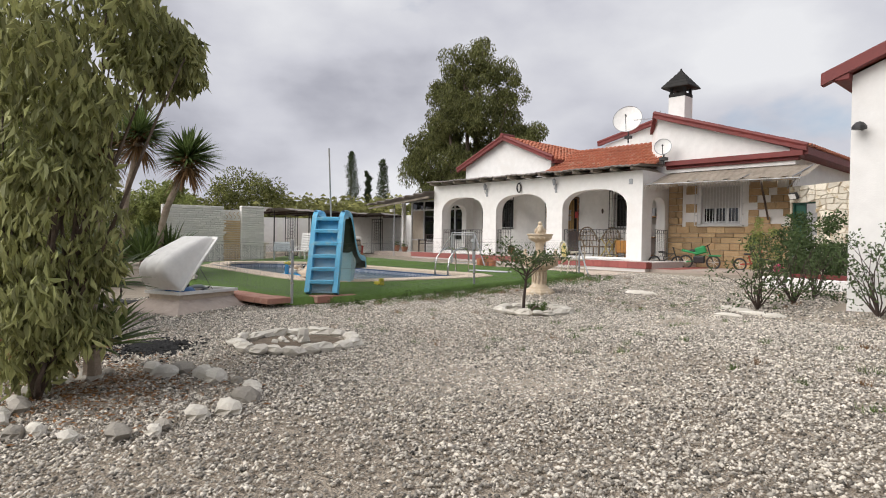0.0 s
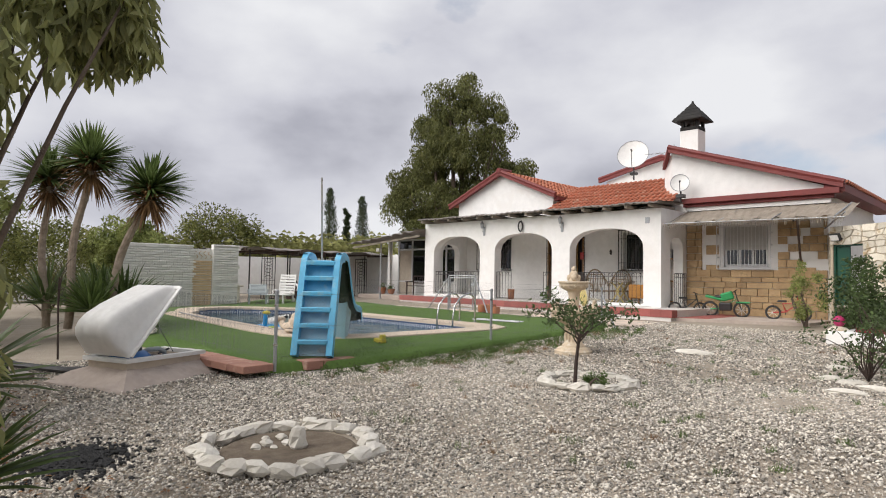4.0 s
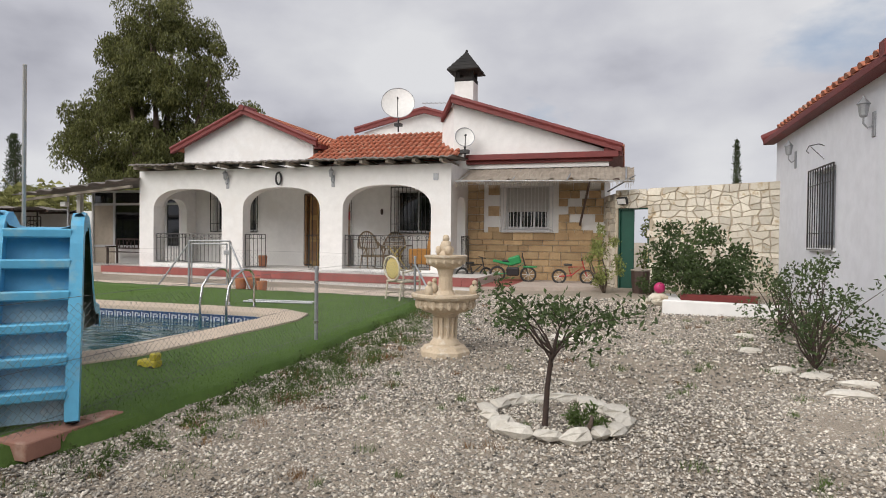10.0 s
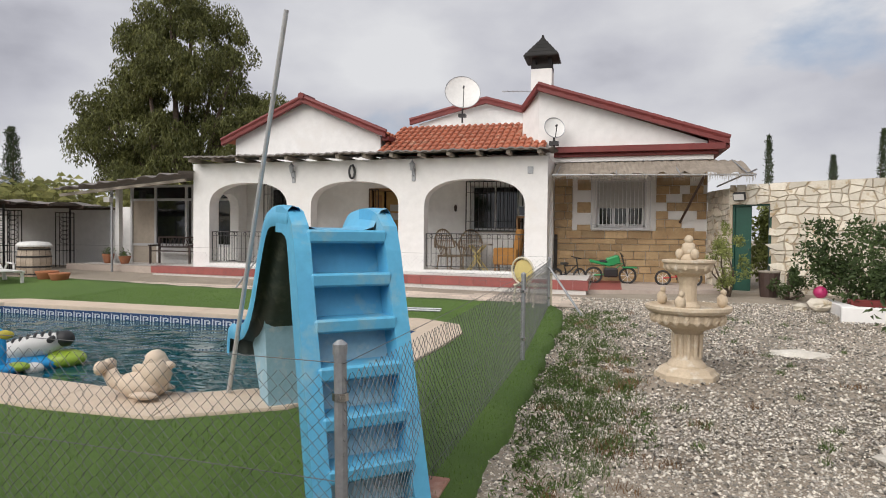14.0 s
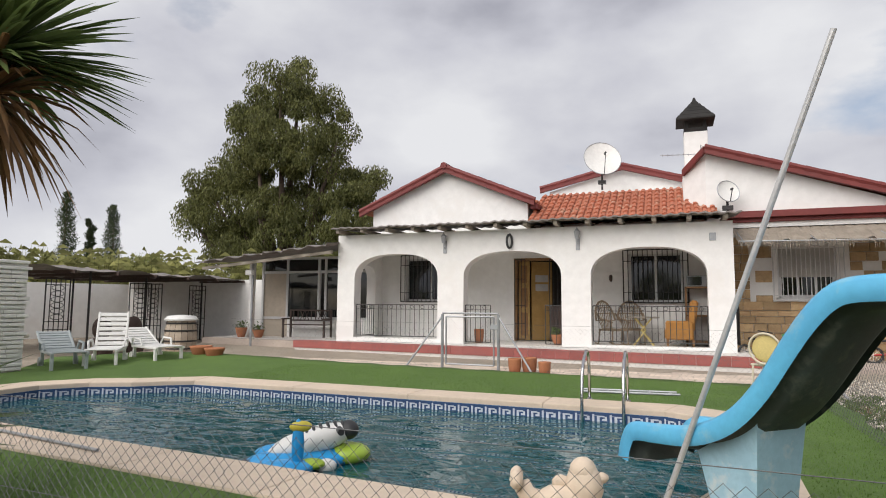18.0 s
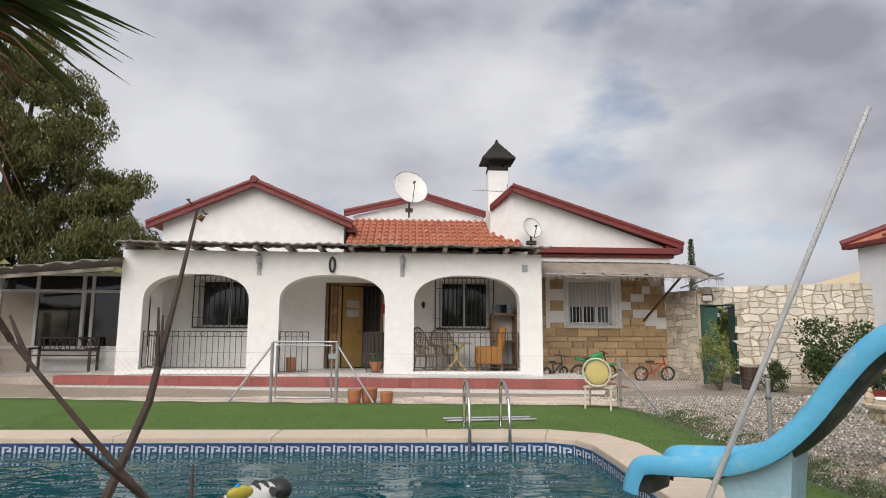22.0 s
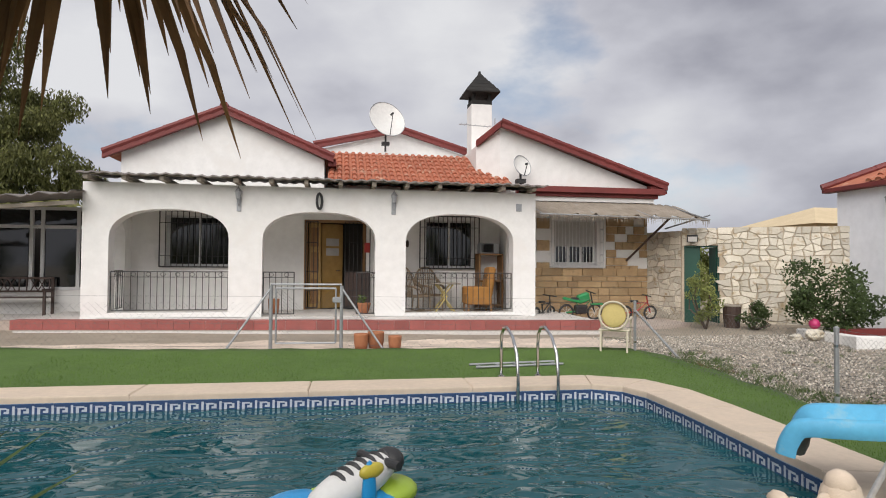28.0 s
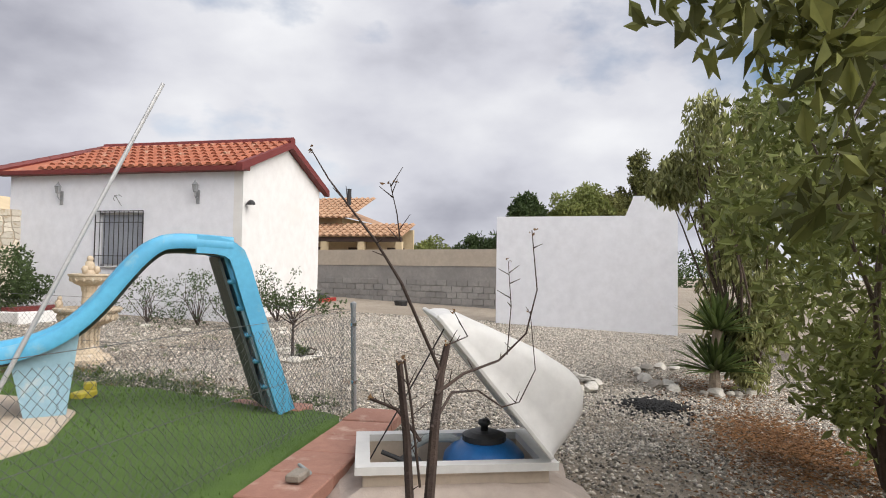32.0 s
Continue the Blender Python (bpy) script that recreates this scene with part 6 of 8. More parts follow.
# dishes, aerial
def dish(x, y, z, r, label, aim):
    o = thing("satellite_dish", label, "satellite dish", (x, y, z - r - 0.2))
    m = look((x, y, z), (x + aim[0], y + aim[1], z + aim[2]))
    h_ = G()
    n = 28
    for i in range(6):
        rr = r * i / 5 + 0.001
        for j in range(n):
            t = 2 * math.pi * j / n
            h_.v.append(tuple(m @ Vector((rr * math.cos(t), 1.06 * rr * math.sin(t), -0.22 * r * (i / 5) ** 2))))
    h_.f = [(i * n + j, i * n + (j + 1) % n, i * n + n + (j + 1) % n, i * n + n + j) for i in range(5) for j in range(n)]
    part("reflector", h_, PLASTIC, o, smooth=True)
    rim = [tuple(m @ Vector((r * math.cos(2 * math.pi * j / n), 1.06 * r * math.sin(2 * math.pi * j / n), -0.22 * r))) for j in range(n + 1)]
    part("rim", G().tube(rim, 0.012, 5), GALV, o)
    tip = tuple(m @ Vector((0, -0.15 * r, -0.95 * r)))
    part("feed_arm", G().rod(tuple(m @ Vector((0, -r, -0.2 * r))), tip, 0.012, n=6), IRON, o)
    part("feed_horn", G().rod(tip, tuple(m @ Vector((0, -0.08 * r, -0.7 * r))), 0.03, n=8), BLACKPL, o)
    part("mount", G().rod((x, y + 0.05, z - r - 0.35), (x, y + 0.05, z), 0.03).box(x - 0.12, x + 0.12, y - 0.05, y + 0.15, z - r - 0.16, z - r - 0.06), IRON, o)


dish(-3.28, 4.6, 5.6, 0.58, "large round white satellite dish on the roof", (0.35, -1, 0.45))
dish(0.02, 1.25, 3.78, 0.27, "small white satellite dish on the gable wall", (0.4, -1, 0.35))
ae = thing("television_aerial", "thin metal television aerial by the chimney", "aerial", (-0.5, 2.2, 4.6))
part("mast", G().rod((-0.5, 2.0, 4.4), (-0.5, 2.0, 5.2), 0.015), GALV, ae)
h = G().rod((-1.5, 2.0, 5.0), (-0.3, 2.0, 4.95), 0.01)
for i in range(9):
    h.rod((-1.45 + 0.13 * i, 1.85, 5.0 - 0.005 * i), (-1.45 + 0.13 * i, 2.15, 5.0 - 0.005 * i), 0.005, n=5)
part("boom", h, GALV, ae)

# reed awning over the side window
aw = thing("reed_awning", "sagging reed-mat awning on a timber frame", "awning", (2.2, 0.8, 2.5))
h = G()
n = 60
for i in range(n + 1):
    x = 0.1 + 4.5 * i / n
    for j in range(7):
        y = 1.72 - 1.75 * j / 6
        h.v.append((x, y, 2.95 - 0.53 * j / 6 - 0.05 * math.sin(i * 0.9) * (j == 6) + 0.02 * math.sin(i * 2.1 + j) - 0.05 * max(0, i / n - 0.8) * 5))
h.f = [(i * 7 + j, (i + 1) * 7 + j, (i + 1) * 7 + j + 1, i * 7 + j + 1) for i in range(n) for j in range(6)]
part("reed_mat", h, REED, aw)
h = G()
for i in range(160):
    x = 0.1 + 4.5 * i / 160
    zz = 2.44 - 0.05 * max(0, i / 160 - 0.8) * 5
    h.rod((x, -0.03, zz), (x + rnd.uniform(-0.02, 0.02), -0.05, zz - rnd.uniform(0.05, 0.22)), 0.008, 0.003, 4, False)
o = part("reed_fringe", h, REED, aw)
o["kind"] = "stuff"
for x in (0.2, 1.6, 3.0, 4.4):
    part("rafter", G().rod((x, 1.75, 2.92), (x, -0.05, 2.42), 0.02), GALV, aw)
part("front_bar", G().rod((0.1, -0.02, 2.44), (4.6, -0.02, 2.38), 0.02), GALV, aw)
part("prop", G().rod((3.2, 1.72, 1.35), (3.55, 0.05, 2.42), 0.03), DARKWOOD, aw)
part("prop", G().rod((3.95, 1.0, 2.2), (4.6, -0.02, 2.5), 0.02), GALV, aw)


# ---- plants ----
def tree(name, label, base, tips, clumps, per, size, lm, tm=None, r0=0.15, seed=1, ratio=3.0, hang=False, category="tree", droop=0.0):
    r_ = random.Random(seed)
    o = thing(name, label, category, base)
    part("trunk", limbs(base, tips, r0, r_), tm or BARK, o, smooth=True)
    cr = part("crown", leaves(clumps, per, size, np.random.default_rng(seed), ratio=ratio, hang=hang, droop=droop), lm, o)
    return o


def clumps_in(rng_, n, c, r, shrink=0.35, low=-1.0):
    """Clump centres inside an egg of centre c and radii r, thinned at random so that the outline is uneven."""
    out_ = []
    while len(out_) < n:
        d = rng_.normal(size=3)
        d /= np.linalg.norm(d)
        q = d * rng_.uniform(0.2, 1.0) ** 0.45
        if q[2] < low:
            continue
        out_.append((c[0] + r[0] * q[0], c[1] + r[1] * q[1], c[2] + r[2] * q[2], shrink * min(r) * rng_.uniform(0.5, 1.0)))
    return out_


# tall eucalyptus behind the house
EX, EY = -22.4, 15.0
cl = clumps_in(rng, 110, (EX + 0.1, EY, 10.4), (3.7, 3.2, 5.3), 0.31) + clumps_in(rng, 60, (EX - 4.2, EY, 6.6), (2.7, 2.5, 3.0), 0.40) + clumps_in(rng, 55, (EX + 4.6, EY + 0.5, 5.6), (2.2, 2.2, 3.4), 0.40) + clumps_in(rng, 60, (EX, EY - 0.4, 4.0), (4.6, 2.4, 2.6), 0.42) + clumps_in(rng, 40, (EX + 0.3, EY - 1.6, 8.6), (2.3, 1.2, 4.0), 0.6)
tree("eucalyptus_tree", "tall grey-green eucalyptus tree behind the villa", (EX, EY, -0.3), [(c[0], c[1], c[2]) for c in cl[::9]], cl, 400, 0.21, LEAF_EUC, r0=0.30, seed=11, ratio=2.8, hang=True)
for x, y, zt, r in ((-54.1, 25.6, 11.4, 1.7), (-53.8, 27.9, 9.2, 0.95), (-53.2, 30.0, 10.8, 1.75)):
    cl = [(x + rng.normal() * r * 0.12, y + rng.normal() * r * 0.12, 0.3 + (zt - 0.6) * f, r * (0.25 + 0.75 * min(1, 4.2 * f) * (1 - f) ** 0.55)) for f in np.linspace(0, 1, 26)]
    tree("cypress_tree", "dark slender cypress in the distance", (x, y, -0.5), [(x, y, zt - 0.4)], [(c[0], c[1], c[2], c[3] * 0.7) for c in cl], 260, 0.26, LEAF_CYP, r0=0.2, seed=int(zt * 7), ratio=4, droop=-1.5)
for x, y, zt, r in ((11.6, 30.0, 7.9, 0.42), (15.4, 30.0, 6.5, 0.45), (18.2, 30.0, 8.1, 0.45)):
    cl = [(x, y, 0.2 + (zt - 0.4) * f, r * (0.3 + 0.7 * min(1, 4 * f) * (1 - f) ** 0.6)) for f in np.linspace(0, 1, 40)]
    tree("cypress_tree", "narrow dark cypress beyond the stone wall", (x, y, -0.5), [(x, y, zt - 0.3)], cl, 70, 0.2, LEAF_CYP, r0=0.08, seed=int(zt * 9), ratio=4, droop=-1.5)
for nm, lb, x, y, rz, rr, zc, lmat in (("shrub_tree", "dense round green tree beyond the garden wall", -31, 1.0, 2.3, 3.0, 2.6, LEAF_OLIVE), ("shrub_tree", "low bright green tree beyond the garden wall", -32, 14, 1.6, 2.4, 2.2, LEAF_CITRUS),
                                       ("shrub_tree", "olive-green tree by the boundary", -22, -7.5, 1.4, 1.7, 1.6, LEAF_CITRUS), ("garden_tree", "green tree beyond the block wall", 27, -9.6, 1.5, 1.7, 1.3, LEAF_DARK), ("garden_tree", "green tree beyond the block wall", 26, -7.4, 1.3, 1.5, 1.1, LEAF_CITRUS),
                                       ("garden_tree", "dark green tree behind the white wall", 25.4, -12.3, 1.1, 0.95, 3.4, LEAF_DARK), ("garden_tree", "olive-green tree behind the white wall", 26.0, -14.9, 1.7, 1.5, 3.5, LEAF_CITRUS), ("garden_tree", "tall olive-green tree behind the white wall", 26.6, -17.7, 3.0, 1.0, 4.0, LEAF_EUC), ("garden_tree", "autumn-tinted tree behind the white wall", 26.2, -16.4, 1.4, 1.1, 3.2, LEAF_REED),
                                       ("hedge_tree", "dark green trees beyond the stone wall", 21, 8, 1.0, 2.2, 2.2, LEAF_DARK), ("hedge_tree", "dark green trees beyond the stone wall", 17, 6, 0.7, 1.6, 2.0, LEAF_DARK)):
    cl = clumps_in(rng, 38, (x, y, zc), (rr, rr, rz), 0.45) + clumps_in(np.random.default_rng(int(abs(x * 7 + y))), 22, (x, y, zc), (rr, rr, rz), 0.42)
    tree(nm, lb, (x, y, -0.5), [c[:3] for c in cl[::8]], cl, 210, 0.2, lmat, r0=0.14, seed=int(abs(x * 3 + y)), ratio=2.4)
# distant belt of trees
h = G()
belt = []
for i in range(170):
    a = rng.uniform(0, 2 * math.pi)
    d = rng.uniform(70, 130)
    belt.append((d * math.cos(a), d * math.sin(a), rng.uniform(-0.5, 2.2), rng.uniform(1.5, 3.2)))
solo("distant_trees", leaves(belt, 420, 0.5, rng, ratio=1.8), LEAF_DARK, "far belt of dark trees on the horizon", "trees", "stuff")
# giant cane
n = 1500
h = G()
for i in range(n):
    u = rng.uniform()
    x, y = (-34 + 22 * u + rng.normal() * 1.0, 6.5 + 7 * u + rng.normal() * 1.5) if i % 3 else (-36 + 10 * u + rng.normal(), -6 + 13 * u + rng.normal())
    z = rng.uniform(2.2, 3.6)
    h.rod((x, y, -0.4), (x + rng.normal() * 0.25, y + rng.normal() * 0.25, z), 0.02, 0.006, 3, False)
    for j in range(5):
        zz = z * rng.uniform(0.4, 1.0)
        a = rng.uniform(0, 6.28)
        b = len(h.v)
        l_ = rng.uniform(0.4, 0.7)
        h.v += [(x, y - 0.03, zz), (x + l_ * 0.5 * math.cos(a), y + l_ * 0.5 * math.sin(a), zz + 0.22), (x + l_ * math.cos(a), y + l_ * math.sin(a), zz + 0.02), (x, y + 0.03, zz + 0.03)]
        h.f.append((b, b + 1, b + 2, b + 3))
solo("giant_cane", h, LEAF_REED, "yellow-green thicket of giant cane", "cane", "stuff")

# drooping garden tree at the start of the walk, with stones at its foot
cl = clumps_in(rng, 80, (4.1, -16.95, 2.35), (0.95, 0.85, 1.05), 0.36) + clumps_in(rng, 24, (4.35, -16.25, 2.2), (0.42, 0.38, 0.42), 0.5) + clumps_in(rng, 85, (4.25, -17.05, 0.5), (0.55, 0.5, 1.15), 0.45)
tree("garden_tree", "leafy drooping fruit tree beside the gravel yard", (4.2, -17.1, -0.78), [(c[0], c[1], c[2]) for c in cl[::9]], cl, 76, 0.13, LEAF_PEACH, r0=0.028, seed=21, ratio=3.2, hang=True)
# broad-leaved trees along the edge of the plot
for x, y, zc, r, rz, sd in ((-2.0, -17.5, 1.35, (1.5, 1.2, 1.75), 0, 31), (0.3, -17.1, 1.5, (1.3, 1.1, 1.9), 0, 32), (-7.3, -16.1, 1.5, (1.45, 1.4, 2.3), 0, 33), (-10.2, -15.4, 1.4, (1.6, 1.3, 2.0), 0, 34), (-12.5, -14.5, 1.2, (1.7, 1.5, 1.7), 0, 35), (-15.5, -12.0, 1.0, (1.5, 1.5, 1.4), 0, 36), (7.5, -20.5, 1.5, (1.8, 1.6, 2.0), 0, 37)):
    cl = clumps_in(rng, 95, (x, y, zc), r, 0.36)
    tree("broadleaf_tree", "dense broad-leaved green tree along the plot edge", (x, y, -0.75), [(c[0], c[1], c[2]) for c in cl[::9]], cl, 85, 0.12, LEAF_OLIVE if x < -1 else LEAF_CITRUS, r0=0.03, seed=sd, ratio=2.4)
# overhanging branch of the tree that the path ends beside
cl = [(-2.95 + 0.015 * i + rng.normal() * 0.08, -15.14 - 0.045 * i + rng.normal() * 0.05, 1.70 - 0.006 * i + rng.normal() * 0.06, 0.10) for i in range(15)] + clumps_in(rng, 14, (-2.6, -15.75, 1.4), (0.3, 0.25, 0.45), 0.6)
ob_ = thing("broadleaf_tree", "branch of large glossy leaves hanging over the path", "tree", (-2.2, -16.4, -0.75))
part("trunk", G().tube([(-2.2, -16.4, -0.8), (-2.25, -16.38, 0.6), (-2.3, -16.2, 1.95)], 0.045, 8, 0.025), BARK, ob_)
part("limb", limbs((-2.3, -16.2, 1.93), [(c[0], c[1], c[2]) for c in cl[::6]], 0.008, random.Random(41), 0.12, 6), BARK, ob_)
part("crown", leaves(cl, 15, 0.115, np.random.default_rng(41), ratio=2.3), LEAF_OLIVE, ob_)


def sword_rosette(g_, at, n_, ln, w, rng_, up=0.2, spread=1.0, sag=0.25):
    """A head of stiff sword leaves."""
    for i in range(n_):
        a = rng_.uniform(0, 2 * math.pi)
        el = math.asin(max(-0.7, min(0.98, rng_.uniform(-0.55 * spread + up, 1.0))))
        L = ln * rng_.uniform(0.75, 1.15)
        d = Vector((math.cos(a) * math.cos(el), math.sin(a) * math.cos(el), math.sin(el)))
        s = Vector((-math.sin(a), math.cos(a), 0))
        o = Vector(at) + d * 0.06
        p = [o, o + d * L * 0.4, o + d * L * 0.75 + Vector((0, 0, -sag * L * 0.12)), o + d * L + Vector((0, 0, -sag * L * 0.35))]
        ws = [w * 0.7, w, w * 0.7, 0.0015]
        nrm = s.cross(d)
        b = len(g_.v)
        for q, ww in zip(p, ws):
            g_.v += [tuple(q - s * ww * 0.5 + nrm * ww * 0.22), tuple(q), tuple(q + s * ww * 0.5 + nrm * ww * 0.22)]
        for j in range(3):
            k0 = b + 3 * j
            g_.f += [(k0, k0 + 1, k0 + 4, k0 + 3), (k0 + 1, k0 + 2, k0 + 5, k0 + 4)]
    return g_


def yucca(base, heads, r0, seed, label):
    r_ = np.random.default_rng(seed)
    o = thing("yucca_tree", label, "yucca", base)
    for hx, hy, hz, n_, ln in heads:
        b, t = Vector(base), Vector((hx, hy, hz))
        pts = [b.lerp(t, f) + Vector((0.05 * math.sin(9 * f), 0.05 * math.cos(7 * f) - 0.05, 0.12 * math.sin(math.pi * f))) for f in np.linspace(0, 1, 16)]
        h_ = G()
        for i, (u, v) in enumerate(zip(pts, pts[1:])):
            h_.rod(u, v, r0 * (1 - 0.25 * i / 15) * (1.06 if i % 2 else 0.97), r0 * (1 - 0.25 * (i + 1) / 15), 10, False)
        part("trunk", h_, YUCCABARK, o)
        part("leaf_head", sword_rosette(G(), (hx, hy, hz), n_, ln, 0.058, r_), LEAF_YUC, o)
        sk = G()
        sword_rosette(sk, (hx, hy, hz - 0.25), n_ // 2, ln * 0.8, 0.045, r_, -0.75, 0.6, 0.9)
        part("dead_skirt", sk, LEAF_DEAD, o, "brown hanging dead leaves")
    return o


yucca((-6.1, -13.0, -0.45), [(-5.27, -12.47, 2.5, 330, 0.78)], 0.092, 51, "leaning yucca tree with a spiky green head")
yucca((-6.4, -13.6, -0.45), [(-6.0, -13.4, 3.05, 330, 0.82)], 0.085, 52, "tall yucca tree with a spiky green head")
yucca((-6.8, -13.9, -0.45), [(-6.9, -13.95, 2.7, 300, 0.75)], 0.08, 53, "slender yucca tree with a spiky green head")
def spiky(at, n_, ln, seed, label):
    o = thing("yucca_shrub", label, "yucca", at)
    part("leaf_head", sword_rosette(G(), (at[0], at[1], at[2] + 0.15), n_, ln, 0.06, np.random.default_rng(seed), 0.35, 0.5, 0.3), LEAF_YUC, o)
    part("stem", G().rod((at[0], at[1], at[2] - 0.1), (at[0], at[1], at[2] + 0.25), 0.08, 0.06), YUCCABARK, o)
spiky((-5.75, -13.25, -0.25), 90, 1.0, 61, "low clump of dark sword-leaved yucca")
spiky((-6.4, -13.0, 0.0), 80, 0.9, 62, "low clump of dark sword-leaved yucca")
spiky((-6.9, -13.9, -0.1), 90, 1.0, 63, "low clump of dark sword-leaved yucca")
spiky((-6.1, -12.6, -0.1), 110, 1.0, 66, "low clump of dark sword-leaved yucca")
spiky((-6.6, -12.9, -0.2), 100, 1.0, 67, "low clump of dark sword-leaved yucca")
spiky((-5.6, -13.4, -0.2), 90, 0.9, 68, "low clump of dark sword-leaved yucca")
spiky((3.85, -16.62, -0.6), 90, 0.58, 64, "spiky green yucca with white edging stones")
spiky((3.8, -16.64, -0.05), 75, 0.58, 65, "taller head of spiky green yucca")

# bushes by the annex and the door
def bush(at, r, rz, lm, label, n_=26, per=90, size=0.07, seed=1, ratio=1.9, name="bush", trunks=4):
    rg = np.random.default_rng(seed)
    cl_ = clumps_in(rg, n_, (at[0], at[1], at[2] + rz), (r, r, rz), 0.45)
    return tree(name, label, at, [c[:3] for c in cl_[:trunks]], cl_, per, size, lm, r0=0.03, seed=seed, ratio=ratio, category="bush")


bush((5.85, -2.5, -0.2), 0.98, 0.8, LEAF_DARK, "round dark green citrus bush in a low planter", 40, 120, 0.09, 71)
bush((3.95, -0.8, -0.3), 0.42, 0.78, LEAF_CITRUS, "tall leafy bush beside the green door", 26, 80, 0.06, 72)
bush((GREEN_AT.x, GREEN_AT.y, -0.3), 0.75, 1.15, LEAF_CITRUS, "leafy green bush behind the doorway", 40, 110, 0.12, 79)
bush((5.0, -1.1, -0.3), 0.33, 0.35, LEAF_DARK, "low green bush against the stone wall", 18, 80, 0.06, 73)
for x, y, r, rz, sd in ((6.55, -5.7, 0.5, 0.42, 74), (6.6, -6.9, 0.65, 0.5, 75), (6.4, -7.9, 0.5, 0.5, 76), (8.0, -8.0, 0.55, 0.6, 77)):
    rg = np.random.default_rng(sd)
    b = thing("rose_bush", "sparse twiggy rose bush against the outbuilding", "bush", (x, y, ground_z(x, y)), "rose bushes")
    tips = [(x + rg.normal() * r * 0.7, y + rg.normal() * r * 0.7, ground_z(x, y) + rz * rg.uniform(1.0, 2.2)) for _ in range(14)]
    part("stem", limbs((x, y, ground_z(x, y)), tips, 0.012, random.Random(sd), 0.15, 5), TWIG, b)
    part("foliage", leaves([(*t, 0.14) for t in tips] + [(x + rg.normal() * r * 0.5, y + rg.normal() * r * 0.5, ground_z(x, y) + rz * rg.uniform(0.3, 1), 0.16) for _ in range(10)], 34, 0.055, rg, ratio=1.8), LEAF_DARK, b)

# bare young shrub beside the filter box
B0 = Vector((-3.25, -14.38, -0.70))
bs = thing("bare_shrub", "bare dark-stemmed young shrub with a few dry buds", "shrub", tuple(B0))
rr_ = random.Random(81)
BU, BF = Vector((0.276, -0.961, 0)), Vector((0.961, 0.276, 0))
stems = [([(0, 0, -0.05), (0.05, 0.02, 0.7), (0.07, 0.0, 1.08), (0.085, 0.02, 1.22), (0.10, 0.0, 1.31)], 0.021, 0.013),
         ([(0.085, 0.02, 1.22), (0.02, 0.05, 1.42), (-0.005, 0.07, 1.54), (-0.04, 0.1, 1.60), (-0.10, 0.12, 1.70), (-0.17, 0.16, 1.84)], 0.010, 0.002),
         ([(-0.04, 0.1, 1.60), (-0.05, 0.03, 1.68), (-0.07, -0.04, 1.76)], 0.004, 0.0015),
         ([(0.07, 0.0, 1.16), (0.14, -0.04, 1.24), (0.23, -0.08, 1.30), (0.30, -0.1, 1.38), (0.325, -0.12, 1.50), (0.305, -0.14, 1.66)], 0.010, 0.002),
         ([(0.25, -0.09, 1.32), (0.27, -0.03, 1.45), (0.265, 0.0, 1.58)], 0.004, 0.0015),
         ([(0.06, 0.0, 1.06), (0.12, 0.08, 1.16), (0.20, 0.14, 1.17), (0.28, 0.17, 1.12), (0.34, 0.2, 1.13), (0.395, 0.22, 1.23), (0.38, 0.24, 1.42)], 0.009, 0.002),
         ([(0.07, 0.0, 1.20), (0.11, 0.1, 1.30), (0.17, 0.16, 1.33), (0.13, 0.2, 1.40)], 0.007, 0.002),
         ([(0.02, -0.04, 0.6), (-0.01, -0.06, 1.05), (-0.035, -0.07, 1.26)], 0.015, 0.012),
         ([(0.03, -0.03, 0.9), (0.0, -0.1, 1.15), (-0.02, -0.13, 1.27)], 0.007, 0.004),
         ([(0.03, 0.0, 1.02), (-0.04, 0.05, 1.10), (-0.12, 0.1, 1.12)], 0.010, 0.006)]
SC = Vector((-4.882, -14.781, 0.967))
for s_, ra, rb in stems:
    pts = []
    for u, v, w in s_:
        p = B0 + BU * u + BF * v + Vector((0, 0, w))
        p = SC + (p - SC) * (0.87 + 1.25 * min(0.2, max(0.0, u - 0.05)))
        pts.append(Vector((p.x, p.y, p.z if w > 0 else -0.74)))
    if len(s_) == 6 and s_[0][2] == 1.22:
        pts = [pts[0]] + [Vector(p) for p in ((-3.455, -14.40, 0.80), (-3.465, -14.33, 0.91), (-3.46, -14.27, 0.98), (-3.47, -14.20, 1.07), (-3.475, -14.15, 1.15))]
    st = part("stem", G().tube(pts, ra * (0.8 if ra > 0.011 else 0.5), 7, rb * 0.7), TWIG, bs)
    for _ in range(5):
        q = rr_.randrange(len(pts) - 1)
        p = pts[q].lerp(pts[q + 1], rr_.random())
        part("twig", G().tube([p, p + Vector((rr_.uniform(-0.04, 0.04), rr_.uniform(-0.04, 0.04), rr_.uniform(0.01, 0.05)))], 0.002, 4, 0.0008), TWIG, st)
    part("bud", leaves([(*pts[-1], 0.012)], 4, 0.014, rng, ratio=1.6), LEAF_DEAD, st)

